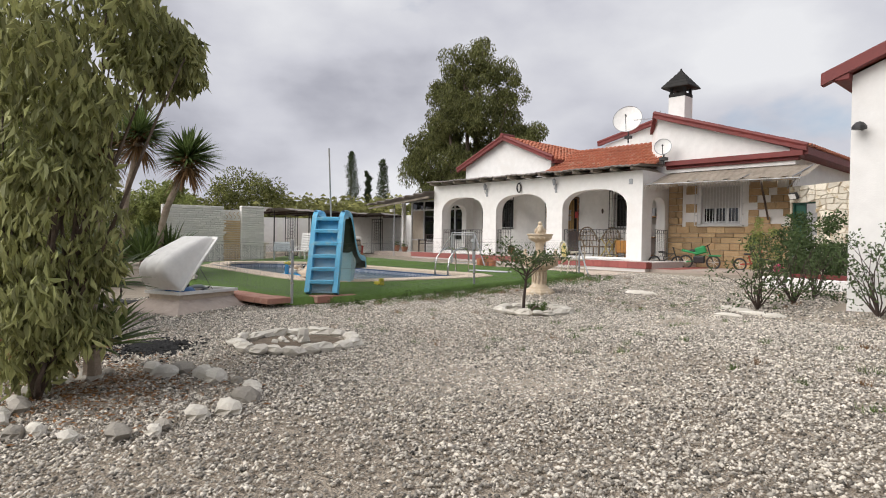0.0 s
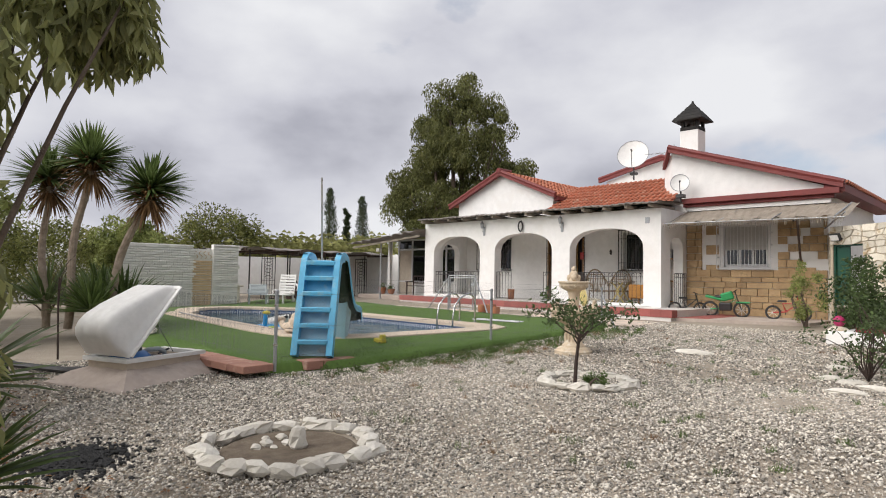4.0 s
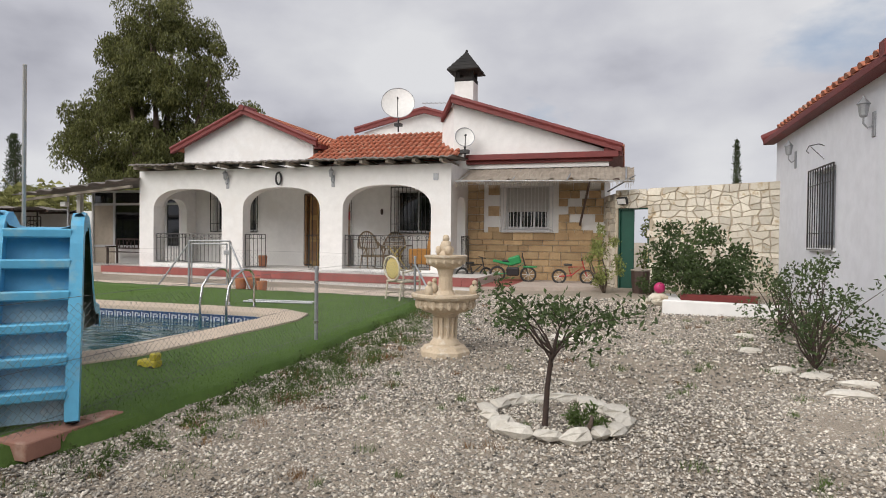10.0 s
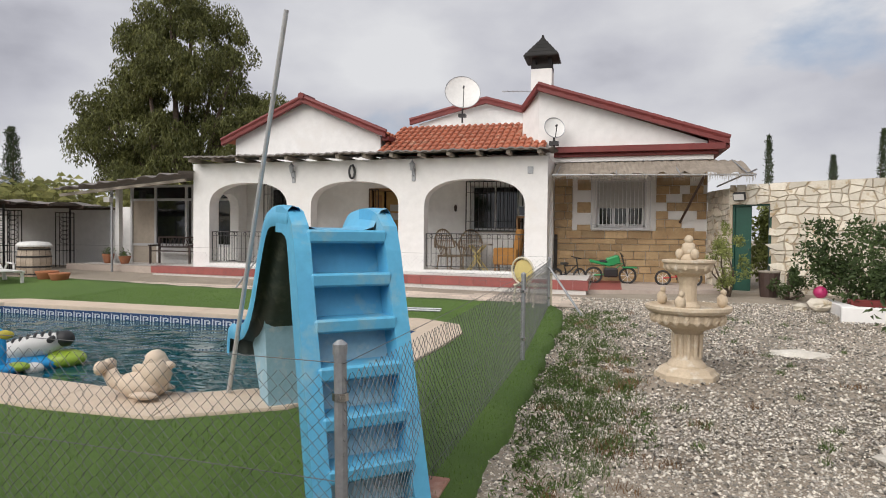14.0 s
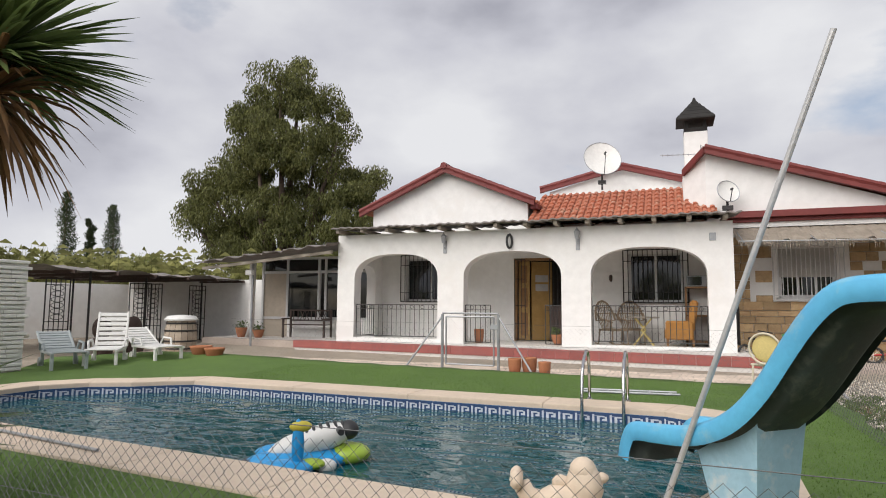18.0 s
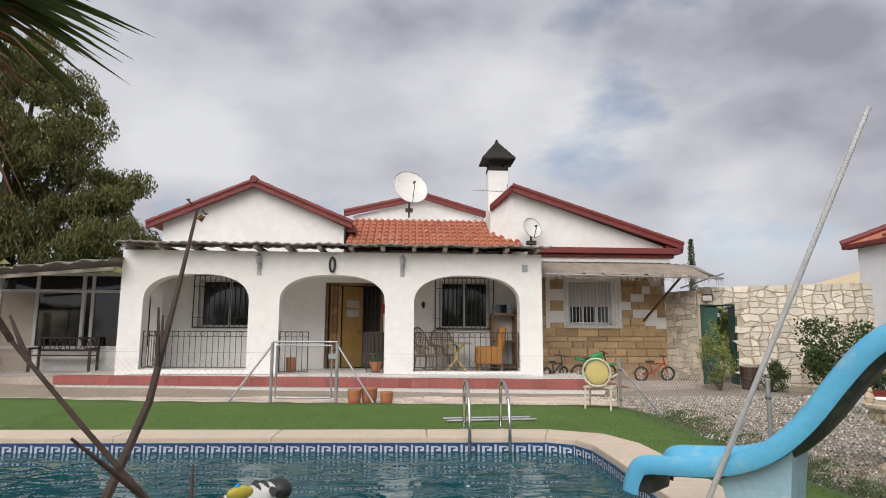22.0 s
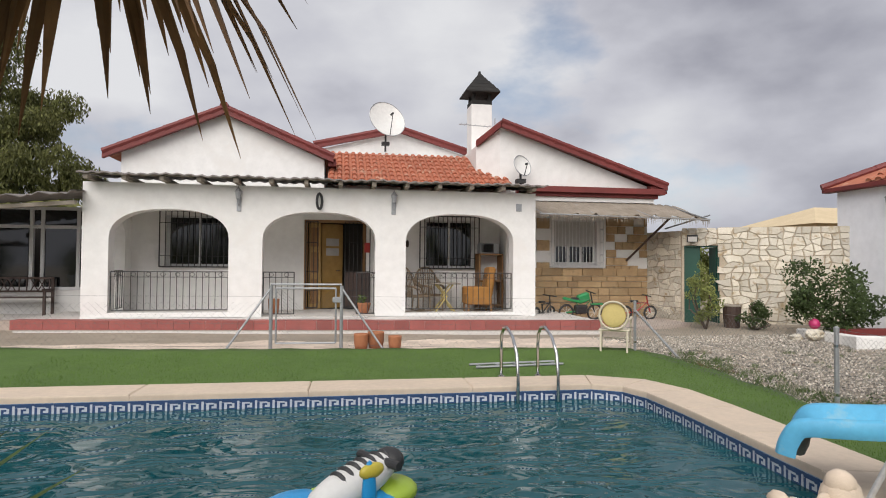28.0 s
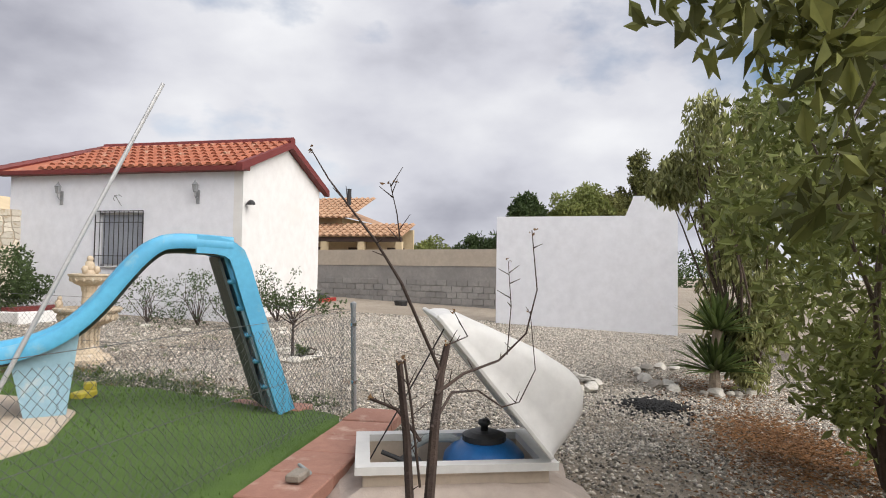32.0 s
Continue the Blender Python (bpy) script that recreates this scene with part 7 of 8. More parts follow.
# ---- stone rings and the young tree ----
def stone_ring(at, r, n_, label, seed, sz=0.13):
    r_ = random.Random(seed)
    o = thing("stone_ring", label, "stone edging", (at[0], at[1], at[2]))
    for i in range(n_):
        a = 2 * math.pi * (i + r_.uniform(-0.2, 0.2)) / n_
        rr = r * r_.uniform(0.93, 1.07)
        h_ = G().blob((0, 0, 0), sz * r_.uniform(0.8, 1.35), sz * r_.uniform(0.5, 0.8), sz * r_.uniform(0.35, 0.6), r_, 0.3, 6, 4)
        m = Matrix.Translation((at[0] + rr * math.cos(a), at[1] + rr * math.sin(a), at[2] + 0.045)) @ Matrix.Rotation(a + math.pi / 2 + r_.uniform(-0.4, 0.4), 4, "Z") @ Matrix.Rotation(r_.uniform(-0.25, 0.25), 4, "X")
        h_.v = [tuple(m @ Vector(p)) for p in h_.v]
        part("stone", h_, ROCKWHITE, o)
    return o


Z1, Z2 = ground_z(0, -14.38), ground_z(0, -10.4)
r1 = stone_ring((3.58, -14.38, Z1), 0.66, 21, "ring of white stones round an empty bed", 91)
for p, s in (((3.62, -14.34, Z1 + 0.08), 0.105), ((3.4, -14.5, Z1 + 0.035), 0.07), ((3.45, -14.62, Z1 + 0.03), 0.06), ((3.3, -14.3, Z1 + 0.03), 0.065), ((3.25, -14.42, Z1 + 0.03), 0.05), ((3.48, -14.36, Z1 + 0.03), 0.06), ((3.52, -14.5, Z1 + 0.025), 0.045)):
    part("stone", G().blob(p, s * 0.8, s * 0.7, s * (1.2 if s > 0.1 else 0.6), rnd, 0.25), ROCKWHITE, r1)
solo("bare_soil", G().lathe([(0.55, 0.0), (0.5, 0.02), (0.2, 0.012), (0.01, 0.01)], 24, (3.58, -14.38, Z1 + 0.012)), mat("bed_soil", (0.22, 0.175, 0.125), (0.12, 0.09, 0.062), 9, 0.95, 1.0, 40), "bare brown soil inside the stone ring", "soil", at=(3.58, -14.38, Z1))
stone_ring((3.85, -10.32, Z2), 0.54, 16, "ring of white stones round a young tree", 92)
YT = Vector((3.8, -10.5, Z2))
yt = thing("young_tree", "small young fruit tree with a thin dark stem", "tree", tuple(YT))
part("trunk", G().tube([YT + Vector(p) for p in ((0, 0, -0.05), (0.015, 0.01, 0.3), (0.05, 0.02, 0.62))], 0.026, 8, 0.018), TWIG, yt)
yt_r = random.Random(93)
yt_tips = []
for i in range(13):
    a, d = 2.4 * i, yt_r.uniform(0.3, 0.72)
    yt_tips.append(YT + Vector((0.05 + d * math.cos(a), d * math.sin(a), yt_r.uniform(0.75, 1.05) + 0.35 * (0.72 - d))))
for q in yt_tips:
    part("branch", limbs(YT + Vector((0.05, 0.02, yt_r.uniform(0.48, 0.62))), [q], 0.011, yt_r, 0.08, 5), TWIG, yt)
part("crown", leaves([(*q, 0.13) for q in yt_tips] + [(*(q.lerp(YT + Vector((0, 0, 0.75)), 0.35)), 0.10) for q in yt_tips] + [(YT.x + 0.03, YT.y, YT.z + 0.95, 0.2)], 34, 0.06, rng, ratio=2.3), LEAF_DARK, yt)
bush((4.12, -10.55, Z2), 0.14, 0.12, WEED, "tuft of green herb inside the stone ring", 8, 60, 0.06, 94, 5.0, "herb_tuft", 1)

# ---- fountain ----
fx, fy = 2.27, -8.15
fz = ground_z(fx, fy)
fo = thing("fountain", "tiered cream cast-stone garden fountain with carved figures", "fountain", (fx, fy, fz))
part("plinth", G().lathe([(0.32, -0.02), (0.32, 0.05), (0.29, 0.07), (0.27, 0.10), (0.21, 0.12)], 8, (fx, fy, fz)), FOUNTAIN, fo)
part("pedestal", G().lathe([(0.20, 0.10), (0.19, 0.14), (0.15, 0.19), (0.125, 0.24), (0.12, 0.34), (0.135, 0.46), (0.17, 0.50), (0.18, 0.53)], 20, (fx, fy, fz)), FOUNTAIN, fo)
for i in range(12):
    a = 2 * math.pi * i / 12
    part("flute", G().rod((fx + 0.135 * math.cos(a), fy + 0.135 * math.sin(a), fz + 0.21), (fx + 0.14 * math.cos(a), fy + 0.14 * math.sin(a), fz + 0.46), 0.018, 0.022, 6), FOUNTAIN, fo)
part("basin", G().lathe([(0.17, 0.50), (0.28, 0.54), (0.345, 0.60), (0.36, 0.68), (0.40, 0.69), (0.425, 0.72), (0.425, 0.75), (0.39, 0.76), (0.35, 0.72), (0.05, 0.64)], 28, (fx, fy, fz)), FOUNTAIN, fo)
for i in range(22):
    a = 2 * math.pi * i / 22
    part("gadroon", G().blob((fx + 0.345 * math.cos(a), fy + 0.345 * math.sin(a), fz + 0.625), 0.035, 0.035, 0.06, rnd, 0.0, 7, 5), FOUNTAIN, fo)
part("column", G().lathe([(0.11, 0.66), (0.125, 0.74), (0.09, 0.79), (0.085, 0.96), (0.105, 1.04), (0.12, 1.07)], 14, (fx, fy, fz)), FOUNTAIN, fo)
part("upper_bowl", G().lathe([(0.10, 1.05), (0.19, 1.09), (0.235, 1.14), (0.245, 1.18), (0.265, 1.20), (0.265, 1.22), (0.23, 1.225), (0.2, 1.19), (0.04, 1.15)], 24, (fx, fy, fz)), FOUNTAIN, fo)
for i in range(14):
    a = 2 * math.pi * i / 14
    part("gadroon", G().blob((fx + 0.225 * math.cos(a), fy + 0.225 * math.sin(a), fz + 1.15), 0.026, 0.026, 0.04, rnd, 0.0, 6, 4), FOUNTAIN, fo)
for a in (0.2, 2.3, 4.4):
    p = Vector((fx + 0.35 * math.cos(a), fy + 0.35 * math.sin(a), fz))
    part("rim_figure", G().blob(p + Vector((0, 0, 0.80)), 0.055, 0.045, 0.075, rnd, 0.12, 8, 6).blob(p + Vector((0.01, 0, 0.885)), 0.032, 0.032, 0.036, rnd, 0.1, 8, 6), FOUNTAIN, fo, smooth=True)
part("finial", G().lathe([(0.075, 1.18), (0.085, 1.24), (0.055, 1.28)], 12, (fx, fy, fz)).blob((fx, fy, fz + 1.33), 0.075, 0.06, 0.085, rnd, 0.12, 9, 7).blob((fx, fy, fz + 1.43), 0.045, 0.045, 0.05, rnd, 0.08, 9, 7), FOUNTAIN, fo, smooth=True)
for a in (1.1, 3.2, 5.3):
    part("top_ornament", G().blob((fx + 0.09 * math.cos(a), fy + 0.09 * math.sin(a), fz + 1.28), 0.045, 0.045, 0.06, rnd, 0.15, 7, 5), FOUNTAIN, fo, smooth=True)

# ---- filter box ----
bx0, bx1, by0, by1, bz = -1.20, -0.46, -14.48, -13.30, -0.385
fb = thing("filter_box", "white plastic pool filter box with its lid open", "filter box", (-1.0, -14.0, -0.69))
BOXC = mat("aged_plastic", (0.60, 0.50, 0.40), (0.5, 0.42, 0.33), 2, 0.7, 0.1, 60)
h = G()
for a, b, c, d in ((bx0, bx1, by0, by0 + 0.04), (bx0, bx1, by1 - 0.04, by1), (bx0, bx0 + 0.04, by0 + 0.04, by1 - 0.04), (bx1 - 0.04, bx1, by0 + 0.04, by1 - 0.04)):
    h.box(a, b, c, d, -0.80, bz)
part("tub", h, BOXC, fb)
h = G()
for a, b, c, d in ((bx0 - 0.05, bx1 + 0.05, by0 - 0.05, by0 + 0.045), (bx0 - 0.05, bx1 + 0.05, by1 - 0.045, by1 + 0.05), (bx0 - 0.05, bx0 + 0.045, by0 + 0.045, by1 - 0.045), (bx1 - 0.045, bx1 + 0.05, by0 + 0.045, by1 - 0.045)):
    h.box(a, b, c, d, bz - 0.03, bz + 0.02)
part("rim", h, PLASTIC, fb)
part("inside_floor", G().box(bx0 + 0.045, bx1 - 0.045, by0 + 0.045, by1 - 0.045, -0.72, -0.68), GREYPLASTIC, fb)
# lid: a wedge-shaped moulded shell hinged along the -y side, deepest by the hinge
LM = Matrix.Translation(((bx0 + bx1) / 2, by0 - 0.01, bz + 0.035)) @ Matrix.Rotation(radians(50), 4, "X")
STN = [(0.0, 0.02), (0.02, 0.26), (0.06, 0.40), (0.13, 0.475), (0.22, 0.505), (0.32, 0.495), (0.55, 0.415), (0.80, 0.285), (1.02, 0.17), (1.10, 0.115), (1.145, 0.06), (1.16, 0.01)]
XPR = [(-0.42, 0.0), (-0.415, 0.07), (-0.395, 0.09), (-0.38, 0.3), (-0.345, 0.75), (-0.31, 0.93), (-0.25, 1.0), (-0.16, 1.0), (-0.14, 0.975), (-0.10, 0.975), (-0.08, 1.0)]
XPR = XPR + [(-x, w) for x, w in XPR[::-1]]
h = G()
for k, off in ((1.0, 0.0), (0.955, 0.0)):
    b0 = len(h.v)
    for u, hh in STN:
        tp = 1.0 - 0.10 * u
        for x, w in XPR:
            h.v.append(tuple(LM @ Vector((x * k * tp, 0.58 + (u - 0.58) * k, w * hh * 0.95 * k))))
    m_ = len(XPR)
    for i in range(len(STN) - 1):
        for j in range(m_ - 1):
            q = b0 + i * m_ + j
            h.f.append((q, q + 1, q + m_ + 1, q + m_) if k == 1.0 else (q, q + m_, q + m_ + 1, q + 1))
lid = part("lid", h, PLASTIC, fb, "raised white moulded lid", smooth=True)
for x in (-1, 1):
    part("lid_rim", G().box(x * 0.43 - 0.03, x * 0.43 + 0.03, 0.02, 1.16, -0.012, 0.018, m=LM @ Matrix.Shear("XZ", 4, (0.0, 0.0)), c=0.006), PLASTIC, lid)
part("lid_rim", G().box(-0.43, 0.43, 1.12, 1.18, -0.013, 0.017, m=LM, c=0.006), PLASTIC, lid)
part("prop_rod", G().rod((bx0 + 0.25, by1 - 0.03, bz - 0.05), tuple(LM @ Vector((-0.36, 1.08, 0.0))), 0.005), IRON, fb)
vs = thing("sand_filter", "blue sand filter vessel with black valve head", "filter", (-0.88, -14.12, -0.69))
part("vessel", G().lathe([(0.2, 0.0), (0.27, 0.08), (0.29, 0.2), (0.27, 0.29), (0.2, 0.36), (0.12, 0.385)], 24, (-0.88, -14.12, -0.69)), BLUEVESSEL, vs, smooth=True)
part("collar", G().lathe([(0.14, 0.36), (0.15, 0.38), (0.15, 0.415), (0.10, 0.435), (0.06, 0.44)], 20, (-0.88, -14.12, -0.69)), BLACKPL, vs)
part("knob", G().lathe([(0.025, 0.42), (0.025, 0.47), (0.045, 0.485), (0.04, 0.51), (0.01, 0.52)], 12, (-0.88, -14.12, -0.69)), BLACKPL, vs, smooth=True)
pump = thing("pool_pump", "dark pool pump with valve lever inside the box", "pump", (-0.9, -13.65, -0.69))
part("motor", G().rod((-1.1, -13.62, -0.53), (-0.75, -13.62, -0.53), 0.10, n=16), BLACKPL, pump)
part("foot", G().box(-1.08, -0.78, -13.70, -13.54, -0.69, -0.60, c=0.01), BLACKPL, pump)
part("pipe", G().tube([(-0.8, -13.62, -0.46), (-0.78, -13.65, -0.37), (-0.78, -13.75, -0.32), (-0.8, -13.9, -0.32), (-0.84, -14.0, -0.36)], 0.032, 10), GREYPLASTIC, pump)
part("lever", G().rod((-0.98, -13.58, -0.42), (-0.95, -13.42, -0.36), 0.016), BLACKPL, pump)
h = G()
h.tube([(-1.25, -14.45, -0.6), (-1.7, -14.75, -0.64), (-2.6, -15.15, -0.63), (-3.6, -15.2, -0.64), (-4.3, -15.45, -0.63), (-4.5, -15.75, -0.64), (-4.1, -15.95, -0.63), (-3.2, -15.7, -0.64), (-2.2, -15.35, -0.62)], 0.045, 8)
solo("hose", h, BLACKPL, "thick dark hose lying on the ground", "hose", at=(-3, -15.3, -0.65))

# the box stands askew to the path
TURN = Matrix.Translation((-0.67, -13.3, 0)) @ Matrix.Rotation(radians(20), 4, "Z") @ Matrix.Translation((0.46, 13.3, 0))
for o in (fb, vs, pump):
    o.matrix_basis = TURN @ o.matrix_basis

# rough sloping apron against the box
ap = G()
ring = [(-1, -1), (1, -1), (1, 1), (-1, 1)]
for e, z in ((0.0, -0.50), (0.14, -0.545), (0.34, -0.67), (0.44, -0.80)):
    for q in range(24):
        k_, f_ = divmod(q / 6.0, 1)
        a, b = ring[int(k_)], ring[(int(k_) + 1) % 4]
        ux, uy = a[0] + (b[0] - a[0]) * f_, a[1] + (b[1] - a[1]) * f_
        p = TURN @ Vector((-0.83 + ux * (0.372 + e * rnd.uniform(0.8, 1.15)), -13.89 + uy * (0.592 + e * rnd.uniform(0.8, 1.15)), 0))
        ap.v.append((p.x, p.y, z + rnd.uniform(-0.015, 0.01)))
ap.f = [(a * 24 + q, a * 24 + (q + 1) % 24, (a + 1) * 24 + (q + 1) % 24, (a + 1) * 24 + q) for a in range(3) for q in range(24)]
solo("concrete_apron", ap, SLABPINK, "rough pinkish cement skirt round the filter box", "apron", at=(-1.0, -14.0, -0.7))

# brick path
bp = thing("path_brick", "path of worn red clay slabs beside the turf", "path", (-0.5, -12.9, -0.5), kind="structure")
for i in range(5):
    a, b = Vector((0.56, -12.80)), Vector((-1.72, -12.88))
    d = (b - a) / 5
    mm = Matrix.Translation((a.x + d.x * (i + 1), a.y + d.y * (i + 1) - 0.46, -0.475 + rnd.uniform(-0.006, 0.006))) @ Matrix.Rotation(math.atan2(-d.y, -d.x), 4, "Z") @ Matrix.Rotation(rnd.uniform(-0.015, 0.015), 4, "X")
    part("clay_slab", G().box(0.004, d.length - 0.006, 0.0, 0.45, -0.1, 0.0, m=mm, c=0.008), PATHRED, bp)
for i in range(3):
    part("clay_slab", G().box(0.30 + 0.0 * i, 0.60, -12.32 + 0.28 * i, -12.05 + 0.28 * i, -0.6, -0.475, c=0.008), PATHRED, bp)


# ---- loose furniture ----
def local(o, m):
    """Sets a thing that was built round the origin to its pose."""
    o.matrix_basis = m
    return o


def cane_chair(m, pad, seat_m, label):
    o = thing("cane_armchair", label, "chair", (0, 0, 0))
    for sx in (-1, 1):
        part("front_leg", G().tube([(sx * 0.25, -0.22, 0), (sx * 0.25, -0.22, 0.42), (sx * 0.26, -0.2, 0.62)], 0.018, 8), seat_m, o)
        part("back_leg", G().tube([(sx * 0.22, 0.28, 0), (sx * 0.22, 0.22, 0.42)], 0.018, 8), seat_m, o)
        part("armrest", G().tube([(sx * 0.26, -0.24, 0.62), (sx * 0.28, 0.0, 0.64), (sx * 0.24, 0.2, 0.60)], 0.02, 8), seat_m, o)
        part("side_stretcher", G().rod((sx * 0.25, -0.22, 0.18), (sx * 0.22, 0.26, 0.18), 0.011), seat_m, o)
    part("stretcher", G().rod((-0.25, -0.22, 0.24), (0.25, -0.22, 0.24), 0.011), seat_m, o)
    part("seat", G().box(-0.26, 0.26, -0.24, 0.24, 0.40, 0.44, c=0.015), seat_m, o)
    loop = [(0.24 * math.sin(t), 0.24 + 0.05 * (1 - math.cos(t)) * 0.5 + 0.03, 0.68 - 0.24 * math.cos(t)) for t in [2 * math.pi * i / 20 for i in range(21)]]
    part("back_hoop", G().tube(loop, 0.018, 8), seat_m, o)
    pad_g = G().blob((0, 0.275, 0.68), 0.21, 0.03, 0.21, rnd, 0, 16, 8)
    part("back_pad", pad_g, pad, o, smooth=True)
    return local(o, m)


cane_chair(pose(0.15, -3.95, -0.345, 0, 0, 150), YELLOWPAD, CANE, "cream cane armchair with a round yellow back pad")


def fan_chair(m, label):
    """A wicker armchair with a tall rounded back."""
    o = thing("wicker_armchair", label, "chair", (0, 0, 0), "porch wicker chairs")
    for sx in (-1, 1):
        part("front_leg", G().tube([(sx * 0.27, -0.24, 0), (sx * 0.26, -0.22, 0.4), (sx * 0.30, -0.2, 0.60)], 0.018, 7), WICKER, o)
        part("back_leg", G().tube([(sx * 0.24, 0.30, 0), (sx * 0.22, 0.24, 0.42)], 0.018, 7), WICKER, o)
        part("armrest", G().tube([(sx * 0.30, -0.26, 0.58), (sx * 0.33, -0.1, 0.64), (sx * 0.34, 0.1, 0.66), (sx * 0.32, 0.26, 0.8)], 0.026, 7), WICKER, o)
        part("rocker", G().tube([(sx * 0.27, -0.36, 0.05), (sx * 0.26, -0.1, 0.015), (sx * 0.25, 0.2, 0.015), (sx * 0.24, 0.4, 0.06)], 0.016, 7), WICKER, o)
    part("seat", G().box(-0.27, 0.27, -0.25, 0.26, 0.37, 0.42, c=0.02), WICKER, o)
    arc = [math.pi * i / 14 for i in range(15)]
    part("back_hoop", G().tube([(0.33 * math.cos(t), 0.26 + 0.14 * math.sin(t), 0.62 + 0.50 * math.sin(t)) for t in arc], 0.024, 7), WICKER, o)
    for i in range(-4, 5):
        x1 = 0.066 * i
        zt = 0.62 + 0.50 * math.sqrt(max(0, 1 - (x1 / 0.33) ** 2))
        part("cane", G().tube([(x1 * 0.6, 0.23, 0.42), (x1 * 0.9, 0.30, 0.7), (x1, 0.26 + 0.14 * (zt - 0.62) / 0.5, zt)], 0.011, 5), WICKER, o)
    for z, wd in ((0.62, 0.31), (0.80, 0.31), (0.95, 0.24)):
        part("weave_band", G().tube([(-wd, 0.28 + 0.28 * (z - 0.62), z), (0, 0.285 + 0.28 * (z - 0.62), z), (wd, 0.28 + 0.28 * (z - 0.62), z)], 0.012, 5), WICKER, o)
    return local(o, m)


fan_chair(pose(-2.72, 1.15, 0.006, 0, 0, 50), "pale wicker rocking chair with a rounded back on the porch")
fan_chair(pose(-2.30, 1.75, 0.006, 0, 0, 12), "pale wicker rocking chair with a rounded back by the wall")


def lounger(m, mate, label, back=50):
    o = thing("sun_lounger", label, "sun lounger", (0, 0, 0), "sun loungers")
    for sx in (-1, 1):
        part("side_rail", G().box(sx * 0.31 - 0.025, sx * 0.31 + 0.025, -0.95, 0.35, 0.30, 0.36, c=0.01), mate, o)
        for y in (-0.85, 0.25):
            part("leg", G().box(sx * 0.3 - 0.03, sx * 0.3 + 0.03, y - 0.04, y + 0.04, 0, 0.31, c=0.008), mate, o)
        part("armrest", G().tube([(sx * 0.34, -0.25, 0.36), (sx * 0.36, -0.2, 0.5), (sx * 0.36, 0.2, 0.52), (sx * 0.34, 0.3, 0.36)], 0.025, 6), mate, o)
        part("wheel", G().rod((sx * 0.33, 0.3, 0.1), (sx * 0.36, 0.3, 0.1), 0.1, n=14), mate, o)
    for i in range(11):
        y = -0.93 + 0.115 * i
        part("seat_slat", G().box(-0.29, 0.29, y, y + 0.085, 0.345, 0.37, c=0.006), mate, o)
    bm_ = Matrix.Translation((0, 0.35, 0.36)) @ Matrix.Rotation(radians(back), 4, "X")
    for i in range(7):
        part("back_slat", G().box(-0.28, 0.28, 0.02 + 0.115 * i, 0.105 + 0.115 * i, -0.01, 0.015, m=bm_, c=0.006), mate, o)
    for sx in (-1, 1):
        part("back_rail", G().box(sx * 0.3 - 0.025, sx * 0.3 + 0.025, 0, 0.82, -0.015, 0.025, m=bm_, c=0.01), mate, o)
    return local(o, m)


lounger(pose(-13.35, -5.6, -0.36, 0, 0, 62), GREYPLASTIC, "grey plastic sun lounger on the turf", 25)
lounger(pose(-13.2, -4.6, -0.36, 0, 0, 40), PLASTIC, "white plastic sun lounger with its back raised", 72)
lounger(pose(-13.0, -3.55, -0.36, 0, 0, 70), PLASTIC, "white plastic sun lounger with its back lowered", 28)

bench = thing("garden_bench", "dark slatted wooden garden bench", "bench", (-12.2, 1.85, -0.06))
for x in (-12.95, -11.45):
    part("front_leg", G().box(x - 0.03, x + 0.03, 1.60, 1.66, -0.06, 0.55, c=0.006), DARKWOOD, bench)
    part("back_leg", G().box(x - 0.03, x + 0.03, 2.02, 2.08, -0.06, 0.82, c=0.006), DARKWOOD, bench)
    part("armrest", G().box(x - 0.035, x + 0.035, 1.56, 2.08, 0.52, 0.56, c=0.008), DARKWOOD, bench)
for i in range(4):
    part("seat_slat", G().box(-12.95, -11.45, 1.6 + 0.105 * i, 1.69 + 0.105 * i, 0.34, 0.37, c=0.004), DARKWOOD, bench)
for z in (0.46, 0.78):
    part("back_rail", G().box(-12.95, -11.45, 2.04, 2.07, z, z + 0.05, c=0.004), DARKWOOD, bench)
for i in range(9):
    x = -12.85 + 0.165 * i
    if i in (2, 3, 6, 7):
        part("back_cross", G().rod((x - 0.08, 2.055, 0.5), (x + 0.08, 2.055, 0.79), 0.012, n=5), DARKWOOD, bench)
        part("back_cross", G().rod((x + 0.08, 2.055, 0.5), (x - 0.08, 2.055, 0.79), 0.012, n=5), DARKWOOD, bench)
    else:
        part("back_slat", G().box(x - 0.012, x + 0.012, 2.045, 2.065, 0.5, 0.79), DARKWOOD, bench)


def flower_pot(at, r, hgt, label, plant=True, straight=False):
    o = thing("flower_pot", label, "flower pot", at)
    pr = [(r * 0.8, 0), (r * 0.95, hgt * 0.4), (r, hgt * 0.9), (r * 1.02, hgt), (r * 0.9, hgt), (r * 0.85, hgt * 0.85), (0.01, hgt * 0.83)] if straight else [(r * 0.6, 0), (r * 0.85, hgt * 0.35), (r * 0.98, hgt * 0.7), (r * 1.1, hgt * 0.88), (r * 1.1, hgt), (r * 0.95, hgt), (r * 0.9, hgt * 0.85), (0.01, hgt * 0.82)]
    part("pot", G().lathe(pr, 18, at), CLAYPOT, o, smooth=True)
    if plant:
        part("plant", leaves([(at[0] + rnd.uniform(-r, r) * 0.6, at[1] + rnd.uniform(-r, r) * 0.6, at[2] + hgt + rnd.uniform(0.02, r), r * 0.6) for _ in range(5)], 22, 0.07, rng, ratio=2), WEED, o)
    return o


